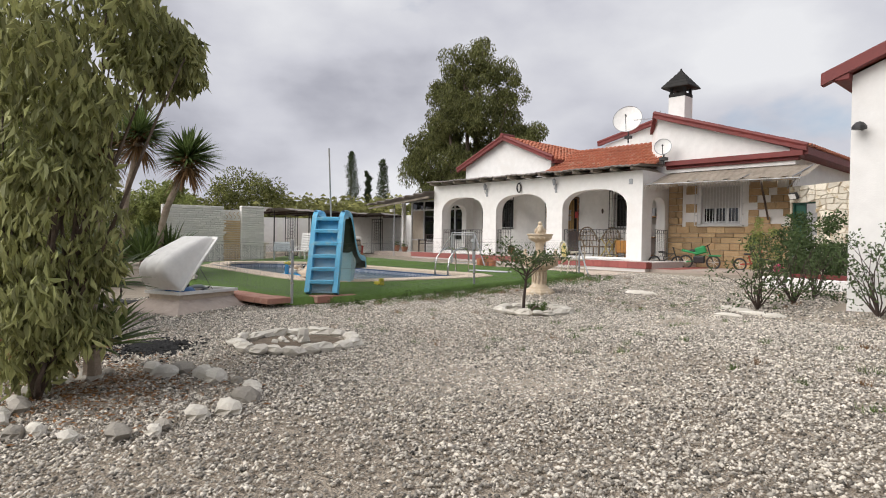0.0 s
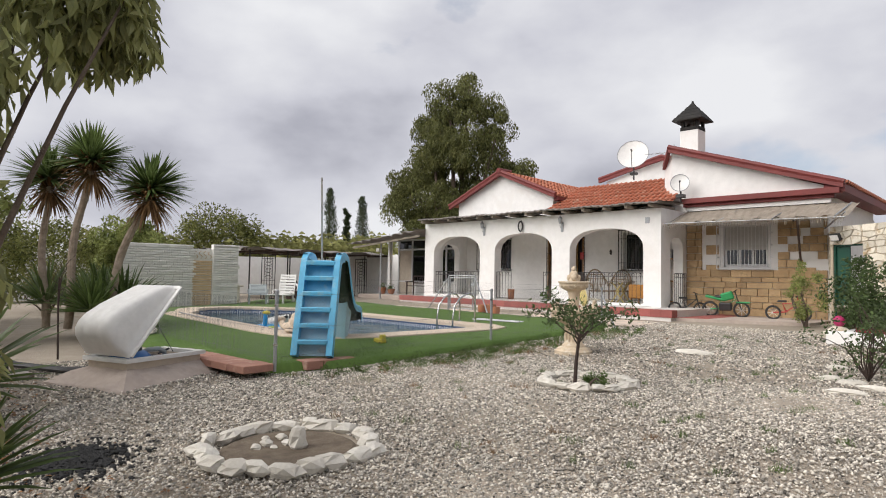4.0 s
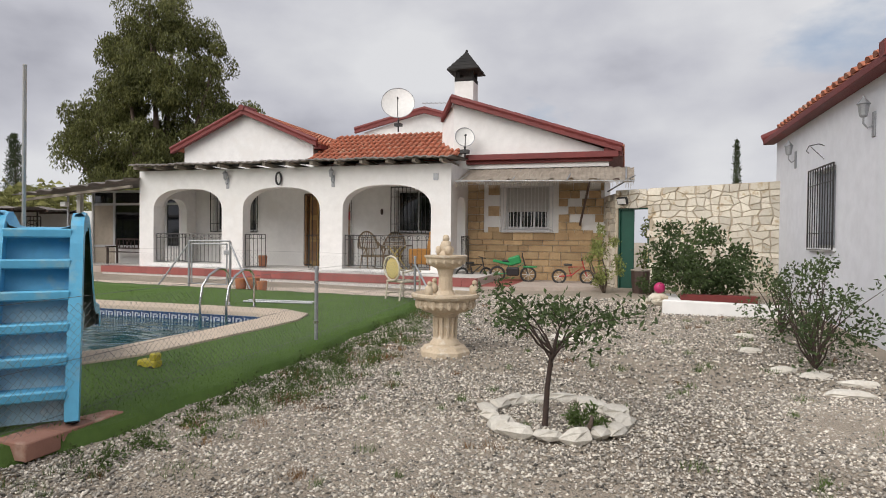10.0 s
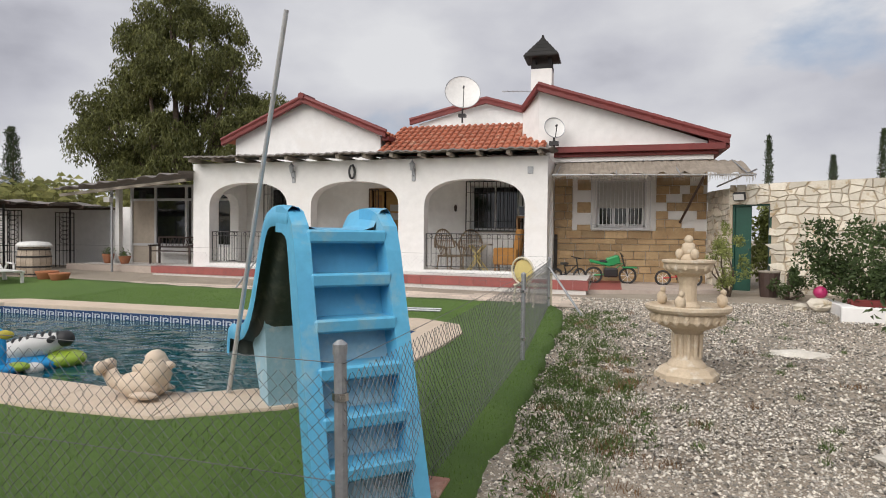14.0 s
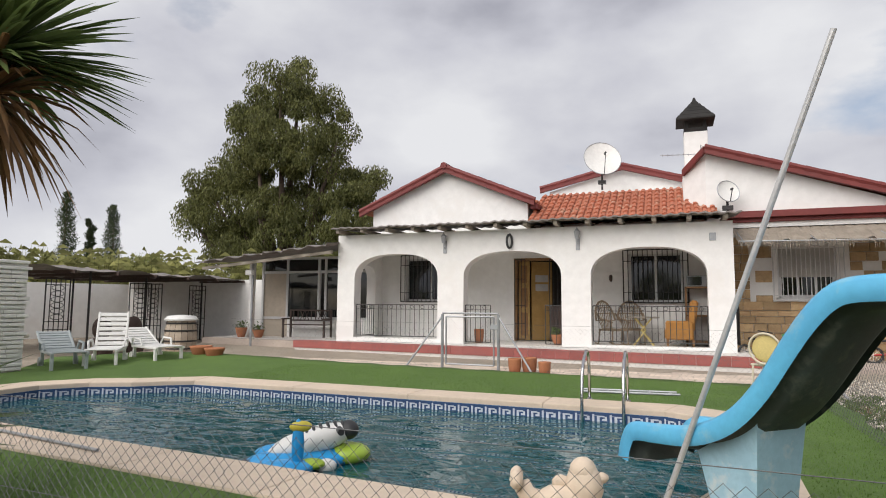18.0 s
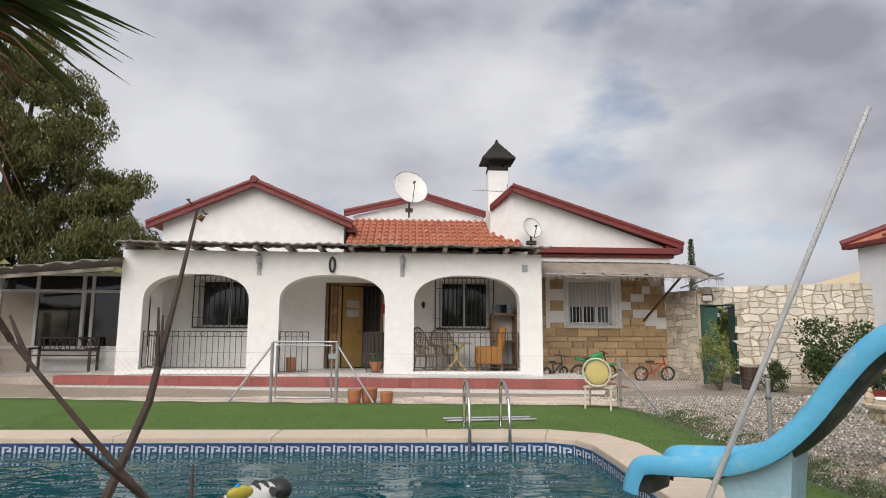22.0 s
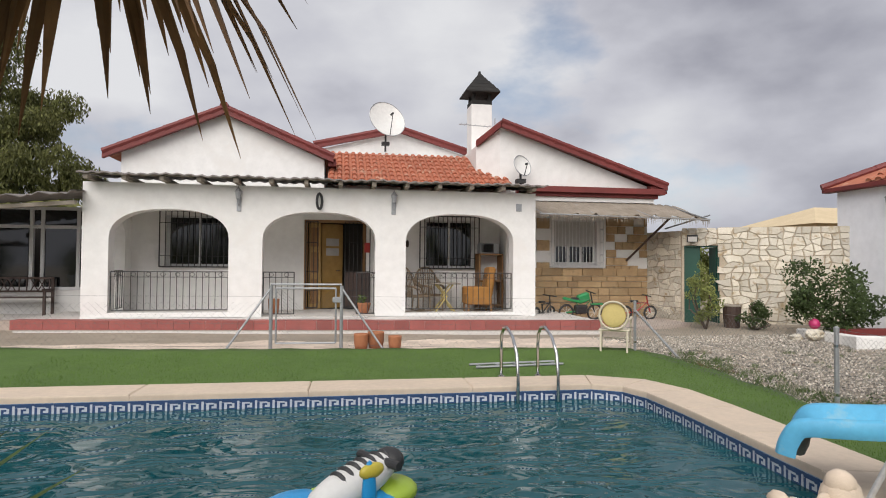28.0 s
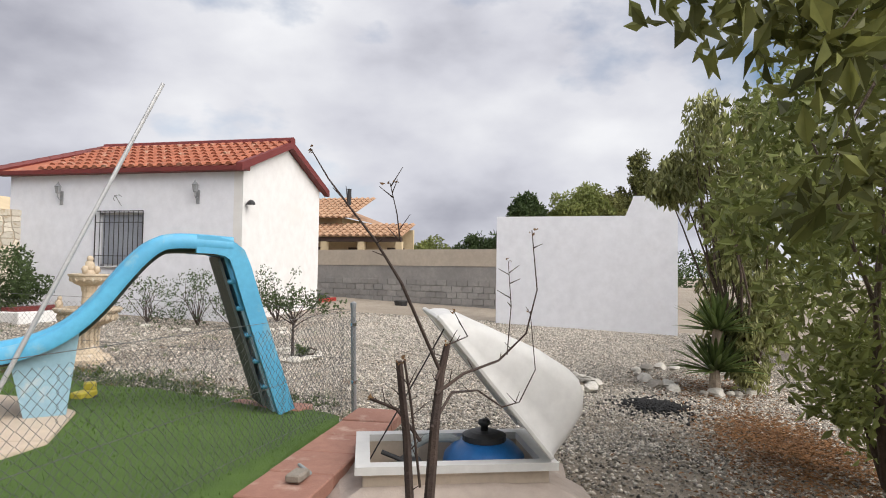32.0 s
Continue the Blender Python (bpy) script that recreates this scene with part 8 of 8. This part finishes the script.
flower_pot((-4.25, -3.05, -0.33), 0.13, 0.28, "terracotta pot beside the pool gate", False, True)
flower_pot((-3.98, -2.95, -0.33), 0.15, 0.30, "terracotta pot beside the pool gate", False, True)
flower_pot((-3.65, -3.1, -0.33), 0.12, 0.24, "terracotta pot beside the pool gate", False, True)
flower_pot((-12.25, -2.75, -0.35), 0.24, 0.30, "wide terracotta bowl on the turf edge", False)
flower_pot((-11.75, -2.85, -0.35), 0.22, 0.27, "wide terracotta bowl on the turf edge", False)
flower_pot((-14.3, 1.3, -0.06), 0.17, 0.3, "terracotta pot with a green plant on the terrace")
flower_pot((-13.6, 1.25, -0.06), 0.17, 0.25, "terracotta pot with a green plant on the terrace")
flower_pot((-6.15, 0.75, 0.006), 0.13, 0.36, "tall terracotta pot on the porch", False, True)
flower_pot((-4.05, 0.7, 0.006), 0.15, 0.26, "terracotta pot with a plant by the entrance")

# porch corner: armchair, small table, shelf
ac = thing("armchair", "orange-brown upholstered armchair on the porch", "armchair", (-1.15, 1.2, 0.006))
part("seat", G().box(-1.5, -0.85, 0.9, 1.5, 0.2, 0.46, c=0.04), ARMCHAIR, ac)
part("backrest", G().box(-1.0, -0.82, 0.9, 1.5, 0.4, 1.15, c=0.05, m=Matrix.Translation((-0.9, 0, 0.4)) @ Matrix.Rotation(radians(8), 4, "Y") @ Matrix.Translation((0.9, 0, -0.4))), ARMCHAIR, ac)
for y in (0.84, 1.46):
    part("arm", G().box(-1.48, -0.85, y, y + 0.1, 0.2, 0.64, c=0.03), ARMCHAIR, ac)
for x in (-1.46, -0.88):
    for y in (0.92, 1.46):
        part("leg", G().box(x, x + 0.05, y - 0.02, y + 0.03, 0.006, 0.2), WOOD, ac)
tb = thing("small_table", "small wooden porch table with crossed legs", "table", (-2.0, 1.3, 0.006))
part("tabletop", G().box(-2.4, -1.62, 1.0, 1.6, 0.70, 0.74, c=0.008), GREYWOOD, tb)
for s in (-1, 1):
    for y in (1.1, 1.5):
        part("leg", G().tube([(-2.0 + s * 0.25, y, 0.006), (-2.0 - s * 0.05, y, 0.4), (-2.0 + s * 0.2, y, 0.7)], 0.022, 6), YELLOWPAD, tb)
sh = thing("shelf_unit", "wooden shelf cabinet with a microwave on top", "shelf", (-0.65, 1.9, 0.006))
part("side", G().box(-1.0, -0.96, 1.65, 2.15, 0.006, 1.5), WOOD, sh)
part("side", G().box(-0.38, -0.34, 1.65, 2.15, 0.006, 1.5), WOOD, sh)
for z in (0.1, 0.75, 1.46):
    part("shelf", G().box(-1.0, -0.34, 1.65, 2.15, z, z + 0.04), WOOD, sh)
mw = thing("microwave_oven", "grey microwave oven on the shelf cabinet", "microwave", (-0.7, 1.9, 1.5))
part("case", G().box(-0.95, -0.45, 1.7, 2.1, 1.5, 1.78, c=0.01), GALV, mw)
part("door", G().box(-0.93, -0.6, 1.69, 1.7, 1.53, 1.75), GLASS, mw)
pic = thing("wall_ornament", "dark bird-shaped wall ornament on the porch", "ornament", (-2.85, 2.18, 1.75))
part("body", G().blob((-2.85, 2.17, 1.75), 0.05, 0.025, 0.1, rnd, 0.2), DARKWOOD, pic)
solo("red_flag", G().box(-4.0, -3.86, 2.02, 2.04, 1.5, 1.75), REDPL, "small red cloth hung on the entrance grille", "cloth", at=(-3.93, 2.03, 1.6))


def wheel(o, at, r, axis_m, mate=None, spokes=8):
    tyre = [tuple(axis_m @ Vector((at[0] + r * math.cos(t), at[1], at[2] + r * math.sin(t)))) for t in [2 * math.pi * i / 20 for i in range(21)]]
    w = part("wheel", G().tube(tyre, 0.028, 6), BLACKPL, o)
    h_ = G()
    for i in range(spokes):
        t = 2 * math.pi * i / spokes
        h_.rod(tuple(axis_m @ Vector(at)), tuple(axis_m @ Vector((at[0] + r * math.cos(t), at[1], at[2] + r * math.sin(t)))), 0.006, n=4, cap=False)
    part("rim", h_, mate or PLASTIC, w)


def bike(m, mate, label, name="childs_bicycle", fat=False):
    o = thing(name, label, "bicycle", tuple(m.translation))
    I = m
    def T(*p):
        return tuple(I @ Vector(p))
    r = 0.17
    wheel(o, (-0.36, 0, r), r, I, None)
    wheel(o, (0.36, 0, r), r, I, None)
    part("frame", G().tube([T(-0.36, 0, r), T(-0.05, 0, 0.2), T(0.25, 0, 0.44), T(-0.12, 0, 0.42), T(-0.05, 0, 0.2)], 0.022, 6), mate, o)
    part("fork", G().tube([T(0.36, 0, r), T(0.27, 0, 0.44), T(0.22, 0, 0.62)], 0.018, 6), mate if not fat else BLACKPL, o)
    part("handlebar", G().rod(T(0.22, -0.2, 0.63), T(0.22, 0.2, 0.63), 0.014), BLACKPL, o)
    part("saddle", G().box(-0.25, -0.02, -0.05, 0.05, 0.46, 0.51, m=I, c=0.02), BLACKPL, o)
    part("crank", G().rod(T(-0.05, -0.1, 0.14), T(-0.05, 0.1, 0.24), 0.01), BLACKPL, o)
    if fat:
        part("fairing", G().box(0.05, 0.34, -0.06, 0.06, 0.36, 0.56, m=I @ Matrix.Rotation(radians(-18), 4, "Y"), c=0.03), mate, o)
        part("rear_fender", G().box(-0.55, -0.1, -0.05, 0.05, 0.36, 0.42, m=I @ Matrix.Rotation(radians(12), 4, "Y"), c=0.015), mate, o)
        part("front_fender", G().box(0.24, 0.56, -0.045, 0.045, 0.34, 0.37, m=I, c=0.01), mate, o)
        part("engine_cover", G().box(-0.15, 0.15, -0.07, 0.07, 0.14, 0.34, m=I, c=0.03), BLACKPL, o)
    return o


bike(pose(1.5, 0.9, -0.2, 8, 0, 8) @ Matrix.Scale(1.15, 4), GREENPL, "green toy motorbike parked by the stone wall", "toy_motorbike", True)
bike(pose(3.1, 0.9, -0.2, 6, 0, 4), REDPL, "small red child's bicycle with white rims")
bike(pose(0.45, 0.75, -0.2, 6, 0, 40), BLACKPL, "small dark child's scooter bike by the porch")

# shelter corner: barrel, dark chairs, table
ba = thing("barrel", "pale weathered barrel with a lid", "barrel", (-14.0, -1.6, -0.35))
for q in range(16):
    a0, a1 = 2 * math.pi * q / 16 + 0.012, 2 * math.pi * (q + 1) / 16 - 0.012
    zz = [(0.36, 0), (0.41, 0.25), (0.425, 0.45), (0.40, 0.68), (0.36, 0.88)]
    h = G()
    h.add([(-14.0 + ra * math.cos(a), -1.6 + ra * math.sin(a), -0.35 + z) for ra, z in zz for a in (a0, a1)], [(2 * i, 2 * i + 1, 2 * i + 3, 2 * i + 2) for i in range(4)])
    part("stave", h, CASKWOOD, ba)
part("core", G().lathe([(0.35, 0.01), (0.40, 0.25), (0.415, 0.45), (0.39, 0.68), (0.35, 0.87)], 18, (-14.0, -1.6, -0.35)), DARKWOOD, ba)
part("lid", G().lathe([(0.44, 0.88), (0.44, 0.92), (0.36, 1.0), (0.05, 1.03)], 18, (-14.0, -1.6, -0.35)), PLASTIC, ba, "pale round lid")
for z, ra in ((0.1, 0.39), (0.3, 0.425), (0.58, 0.425), (0.78, 0.395)):
    part("hoop", G().lathe([(ra, z), (ra, z + 0.045)], 18, (-14.0, -1.6, -0.35)), IRON, ba)
for x, y in ((-15.2, -3.0), (-15.0, -2.2)):
    ch = thing("wicker_chair", "dark brown round wicker chair under the pergola", "chair", (x, y, -0.35), "pergola chairs")
    part("seat", G().lathe([(0.2, 0), (0.28, 0.3), (0.3, 0.42), (0.05, 0.4)], 14, (x, y, -0.35)), DARKWOOD, ch)
    part("backrest", G().blob((x - 0.2, y + 0.1, 0.32), 0.1, 0.3, 0.32, rnd, 0, 12, 8), DARKWOOD, ch)
pt = thing("stone_table", "rough stone barbecue table by the brick screen", "table", (-14.3, -6.1, -0.35))
part("top", G().box(-14.7, -13.9, -6.5, -5.9, 0.25, 0.33, c=0.02), STONE, pt)
part("base", G().box(-14.6, -14.0, -6.4, -6.0, -0.4, 0.25, c=0.02), STONE, pt)
rb = thing("red_bin", "small red bin by the barrel", "bin", (-14.7, -0.7, -0.35))
part("body", G().lathe([(0.15, 0), (0.18, 0.5)], 12, (-14.7, -0.7, -0.35)), REDPL, rb)
part("lid", G().lathe([(0.19, 0.5), (0.19, 0.55), (0.05, 0.6)], 12, (-14.7, -0.7, -0.35)), REDPL, rb)

# planter, ornaments, flat stones
pl_ = thing("planter_border", "low white planter edge with a red tile cap", "planter", (6.2, -3.2, -0.3))
part("kerb", G().box(5.2, 7.3, -3.95, -3.75, -0.5, -0.12, m=Matrix.Translation((5.2, -3.2, 0)) @ Matrix.Rotation(radians(-12), 4, "Z") @ Matrix.Translation((-5.2, 3.2, 0)), c=0.015), WHITE, pl_)
part("kerb", G().box(5.2, 5.4, -3.8, -2.2, -0.5, -0.14, c=0.015), WHITE, pl_)
part("tile_cap", G().box(5.4, 6.7, -3.3, -3.1, -0.4, -0.06, c=0.01), REDPAINT, pl_)
bl = thing("ball", "bright magenta plastic ball on a stone", "ball", (5.05, -2.9, -0.2))
part("sphere", G().blob((5.05, -2.9, 0.02), 0.11, 0.11, 0.11, rnd, 0, 16, 10), PINKPL, bl, smooth=True)
part("stone_base", G().blob((5.05, -2.9, -0.2), 0.2, 0.16, 0.13, rnd, 0.2), STONE, bl)
for i, (x, y, r) in enumerate(((5.35, -2.75, 0.16), (4.8, -2.7, 0.15), (5.6, -2.6, 0.2))):
    solo("garden_stone", G().blob((x, y, ground_z(x, y) + 0.05), r, r * 0.8, r * 0.6, rnd, 0.2), STONE, "cream stone beside the planter", "stone", at=(x, y, ground_z(x, y)))
wb = thing("wicker_basket", "upright dark wicker basket by the green door", "basket", (4.75, -0.65, -0.3))
part("body", G().lathe([(0.17, 0), (0.2, 0.3), (0.21, 0.55), (0.18, 0.55), (0.16, 0.1)], 14, (4.75, -0.65, -0.3)), DARKWOOD, wb)
part("rim", G().lathe([(0.215, 0.53), (0.225, 0.55), (0.215, 0.57)], 14, (4.75, -0.65, -0.3)), GREYWOOD, wb)
for x, y, rx, ry in ((3.7, -6.75, 0.34, 0.2), (6.3, -8.3, 0.16, 0.12), (6.05, -8.1, 0.14, 0.1), (6.6, -8.6, 0.2, 0.08), (6.4, -9.0, 0.22, 0.1), (6.9, -8.7, 0.15, 0.12), (6.0, -6.1, 0.16, 0.1), (5.9, -7.1, 0.14, 0.1)):
    solo("flat_stone", G().blob((x, y, ground_z(x, y) + 0.02), rx, ry, 0.045, rnd, 0.2, 9, 5), ROCKWHITE, "flat white stone lying on the gravel", "stone", at=(x, y, ground_z(x, y)))
rs = random.Random(99)
for i in range(26):
    a = 2 * math.pi * i / 26
    x, y = 4.75 + 1.0 * math.cos(a) + rs.uniform(-0.12, 0.12), -16.55 + 0.85 * math.sin(a) + rs.uniform(-0.12, 0.12)
    r = rs.uniform(0.06, 0.15)
    solo("edging_stone", G().blob((x, y, ground_z(x, y) + 0.03), r, r * rs.uniform(0.6, 0.9), r * 0.6, rs, 0.22), ROCKWHITE if i % 3 else ROCKGREY, "pale edging stone under the fruit tree", "stone", group="edging stones", at=(x, y, ground_z(x, y)))
for i in range(34):
    x, y = -5.1 + rs.uniform(-0.9, 0.5), -12.95 + rs.uniform(-0.35, 0.35)
    r = rs.uniform(0.08, 0.2)
    solo("rockery_stone", G().blob((x, y, -0.42 + rs.uniform(0, 0.2)), r, r * 0.8, r * 0.55, rs, 0.25), STONE if i % 2 else ROCKWHITE, "cream rockery stone under the yuccas", "stone", group="rockery stones", at=(x, y, -0.42))
for i in range(16):
    x, y = -3.2 + rs.uniform(-1.6, 1.6), -15.55 + rs.uniform(-0.5, 0.4)
    if abs(x + 3.05) < 0.3:
        continue
    r = rs.uniform(0.1, 0.28)
    solo("rockery_stone", G().blob((x, y, ground_z(x, y) + 0.03), r, r * 0.8, r * 0.4, rs, 0.25), STONE if i % 2 else ROCKGREY, "flat cream stone behind the filter box", "stone", group="rockery stones", at=(x, y, ground_z(x, y)))
# ash heap
h = G()
for i in range(900):
    k = 0.16 if i < 520 else 0.30
    x, y = 2.6 + rs.gauss(0, k) + 0.1 * (i % 3), -15.72 + rs.gauss(0, k * 0.95)
    q = max(0.0, 1 - math.hypot(x - 2.65, y + 15.72) / 0.45)
    r = rs.uniform(0.006, 0.026)
    h.blob((x, y, ground_z(x, y) + 0.012 + 0.05 * q), r * 1.4, r, r * 0.8, rs, 0.35, 5, 3)
solo("ash_heap", h, ASH, "black heap of charcoal and ash on the gravel", "ash", "stuff")
# coiled hose
hs = thing("garden_hose", "dark green garden hose coiled on the gravel", "hose", (9.1, -13.2, -0.66))
for i in range(5):
    r = 0.22 + 0.03 * i
    part("coil", G().tube([(9.1 + r * math.cos(t), -13.2 + r * math.sin(t), -0.655 + 0.012 * i + 0.01 * math.sin(3 * t)) for t in [2 * math.pi * q / 28 for q in range(29)]], 0.012, 6), GREENDOOR, hs)
# brush on the path, yellow toy on the turf, things on the far lawn
bh = thing("hand_brush", "small dirty hand brush lying on the path", "brush", (-1.35, -13.15, -0.46))
part("handle", G().rod((-1.2, -13.05, -0.455), (-1.35, -13.2, -0.45), 0.012), GREYPLASTIC, bh)
part("head", G().box(-1.5, -1.35, -13.2, -13.1, -0.47, -0.42, c=0.01), GREYWOOD, bh)
ty_ = thing("toy_truck", "small yellow plastic toy on the turf", "toy", (-0.15, -10.4, -0.4))
part("body", G().box(-0.27, -0.05, -10.45, -10.33, -0.4, -0.32, c=0.015), YELLOWPL, ty_)
part("cab", G().box(-0.13, -0.05, -10.44, -10.34, -0.33, -0.25, c=0.015), YELLOWPL, ty_)
for x in (-0.22, -0.09):
    part("wheel", G().rod((x, -10.46, -0.4), (x, -10.32, -0.4), 0.03, n=10), BLACKPL, ty_)
lad = thing("aluminium_frame", "flat aluminium frame lying on the turf", "frame", (-2.0, -4.9, -0.35))
for a, b in (((-2.7, -5.0), (-1.3, -4.85)), ((-2.65, -5.25), (-1.25, -5.1))):
    part("rail", G().rod((a[0], a[1], -0.32), (b[0], b[1], -0.32), 0.02, n=6), GALV, lad)
for i in range(5):
    part("rung", G().rod((-2.6 + 0.3 * i, -5.0 + 0.03 * i, -0.32), (-2.55 + 0.3 * i, -5.25 + 0.03 * i, -0.32), 0.012, n=6), GALV, lad)
# clutter by the block wall
mo = thing("rubbish_heap", "small heap of scrap with a tarpaulin by the wall", "scrap", (13.8, -6.3, -0.5))
part("tarp", G().blob((13.8, -6.3, -0.25), 0.7, 0.4, 0.3, rnd, 0.3, 10, 6), BLACKPL, mo)
part("board", G().box(13.2, 14.4, -6.8, -6.7, -0.5, -0.1), REDPL, mo)
bk = thing("bucket", "black bucket on the gravel by the block wall", "bucket", (14.0, -9.2, -0.6))
part("body", G().lathe([(0.16, 0), (0.22, 0.4), (0.2, 0.4), (0.1, 0.05)], 14, (14.0, -9.2, -0.55)), BLACKPL, bk)
part("rim", G().lathe([(0.225, 0.38), (0.235, 0.4), (0.225, 0.42)], 14, (14.0, -9.2, -0.55)), BLACKPL, bk)

# ---- weeds, litter, gravel ----
h, hd = G(), G()
spots = [(rs.uniform(1.2, 7.0), rs.uniform(-13.5, -4.0), rs.uniform(0.04, 0.13)) for _ in range(110)] + [(rs.uniform(0.9, 1.7), rs.uniform(-11.8, -4.5), rs.uniform(0.08, 0.25)) for _ in range(90)] + [(rs.gauss(1.35, 0.25), rs.gauss(-9.6, 0.9), rs.uniform(0.1, 0.25)) for _ in range(60)] + [(rs.uniform(0.2, 1.3), rs.uniform(-12.9, -11.2), rs.uniform(0.05, 0.14)) for _ in range(30)] + [(rs.uniform(7.5, 11), rs.uniform(-14, -9.5), rs.uniform(0.05, 0.12)) for _ in range(25)]
for x, y, r in spots:
    z = ground_z(x, y)
    tgt = h if rs.random() < 0.75 else hd
    for i in range(int(260 * r) + 14):
        a, d = rs.uniform(0, 6.28), r * rs.random()
        px, py = x + d * math.cos(a), y + d * math.sin(a)
        l_ = rs.uniform(0.02, 0.09)
        b = len(tgt.v)
        tgt.v += [(px - 0.003, py, z), (px + 0.003, py, z), (px + rs.uniform(-0.04, 0.04), py + rs.uniform(-0.04, 0.04), z + l_)]
        tgt.f.append((b, b + 1, b + 2))
solo("weeds", h, WEED, "low green weeds in the gravel", "weeds", "stuff")
solo("dry_weeds", hd, LEAF_DEAD, "brown dry weeds in the gravel", "weeds", "stuff")
h = G()
for i in range(9000):
    x, y = (rs.gauss(1.4, 0.7), rs.gauss(-16.75, 0.33)) if i % 2 else (rs.gauss(-2.6, 1.6), rs.gauss(-16.2, 0.4)) if i % 10 else (rs.gauss(4.2, 0.6), rs.gauss(-16.7, 0.5))
    z = ground_z(x, y) + 0.02
    a, l_ = rs.uniform(0, 6.28), rs.uniform(0.03, 0.07)
    c_, s_ = math.cos(a), math.sin(a)
    b = len(h.v)
    h.v += [(x, y, z), (x + l_ * 0.5 * c_ - 0.012 * s_, y + l_ * 0.5 * s_ + 0.012 * c_, z + 0.012), (x + l_ * c_, y + l_ * s_, z + rs.uniform(0, 0.02)), (x + l_ * 0.5 * c_ + 0.012 * s_, y + l_ * 0.5 * s_ - 0.012 * c_, z + 0.012)]
    h.f.append((b, b + 1, b + 2, b + 3))
solo("leaf_litter", h, LITTER, "brown fallen leaves under the trees", "leaf litter", "stuff")

# gravel: small angular stones, densest along the walk
def gravel(n_, xr, yr, size, seed, stone, label):
    r_ = np.random.default_rng(seed)
    x = r_.uniform(*xr, n_)
    y = r_.uniform(*yr, n_)
    edge = np.interp(y, [-13.2, -12.2, -11.6, -9.0, -5.2, -3.6], [-9, 0.48, 0.62, 0.76, 0.74, 0.5])
    keep = ((x > edge + 0.02) | (y < -13.3)) & ~((x > 7.2) & (x < 11.8) & (y > -7.6)) & ~((x > -1.75) & (x < -0.3) & (y > -14.7) & (y < -13.3)) & ~((x - 3.58) ** 2 + (y + 14.38) ** 2 < 0.33) & ~((x < 3.9) & (y > -1.5))
    # bare earth shows in soft patches
    bare = np.sin(1.3 * x + 0.7 * y + 1.0) * np.sin(0.9 * y - 1.1 * x + 2.0) + 0.6 * np.sin(3.1 * x + 2.3 * y) * np.sin(2.7 * y - 1.9 * x) + 1.6 * np.exp(-((x - 8.4) ** 2 + (y + 14.3) ** 2) / 0.25)
    keep &= r_.uniform(0, 1, n_) > np.clip((bare - 0.3) * 0.7, 0, 0.6)
    x, y = x[keep], y[keep]
    m_ = len(x)
    s = size * r_.uniform(0.5, 1.5, m_)
    z = -0.25 + 0.031 * np.clip(y, -18, 0) + 0.03 * np.clip(x - 5, 0, 8) + 0.012
    base = np.array([[1, 0, 0], [0, 1, 0], [-1, 0, 0], [0, -1, 0], [0, 0, 0.75], [0.15, 0.1, -0.6]], float)
    v = base[None] * (1 + r_.uniform(-0.4, 0.4, (m_, 6, 1)))
    a = r_.uniform(0, 6.28, m_)
    c_, s_ = np.cos(a)[:, None], np.sin(a)[:, None]
    vx = v[:, :, 0] * 1.25 * c_ - v[:, :, 1] * 0.8 * s_
    vy = v[:, :, 0] * 1.25 * s_ + v[:, :, 1] * 0.8 * c_
    V = np.stack([x[:, None] + vx * s[:, None], y[:, None] + vy * s[:, None], z[:, None] + v[:, :, 2] * s[:, None]], -1).reshape(-1, 3)
    f = np.array([[0, 1, 4], [1, 2, 4], [2, 3, 4], [3, 0, 4], [1, 0, 5], [2, 1, 5], [3, 2, 5], [0, 3, 5]])
    F = (f[None] + 6 * np.arange(m_)[:, None, None]).reshape(-1, 3)
    me = bpy.data.meshes.new("gravel_stones")
    me.vertices.add(len(V))
    me.vertices.foreach_set("co", V.ravel())
    me.loops.add(F.size)
    me.loops.foreach_set("vertex_index", F.ravel().astype(np.int32))
    me.polygons.add(len(F))
    me.polygons.foreach_set("loop_start", np.arange(0, F.size, 3, dtype=np.int32))
    me.update(calc_edges=True)
    me.validate()
    me.materials.append(stone)
    return tagged(new("gravel_stones", me), label, "gravel", kind="stuff")


gravel(95000, (-3.0, 11.0), (-18.5, -2.0), 0.0145, 7, PEBBLE, "pale angular gravel stones")
gravel(115000, (0.5, 10.5), (-17.8, -9.0), 0.0095, 8, PEBBLE, "fine pale gravel")
gravel(70000, (-3.0, 11.0), (-18.5, -3.0), 0.013, 9, PEBBLEDARK, "grey angular gravel stones")
wp = [(rs.uniform(0.8, 1.35) + (0.5 * rs.random() if k % 4 == 0 else 0), rs.uniform(-12.3, -4.2), rs.uniform(0.05, 0.14)) for k in range(130)]
solo("weed_patches", leaves([(x, y, ground_z(x, y) + 0.02, r) for x, y, r in wp], 60, 0.04, np.random.default_rng(17), ratio=2.6, droop=-0.6), WEED, "green weeds creeping along the edge of the turf", "weeds", "stuff")
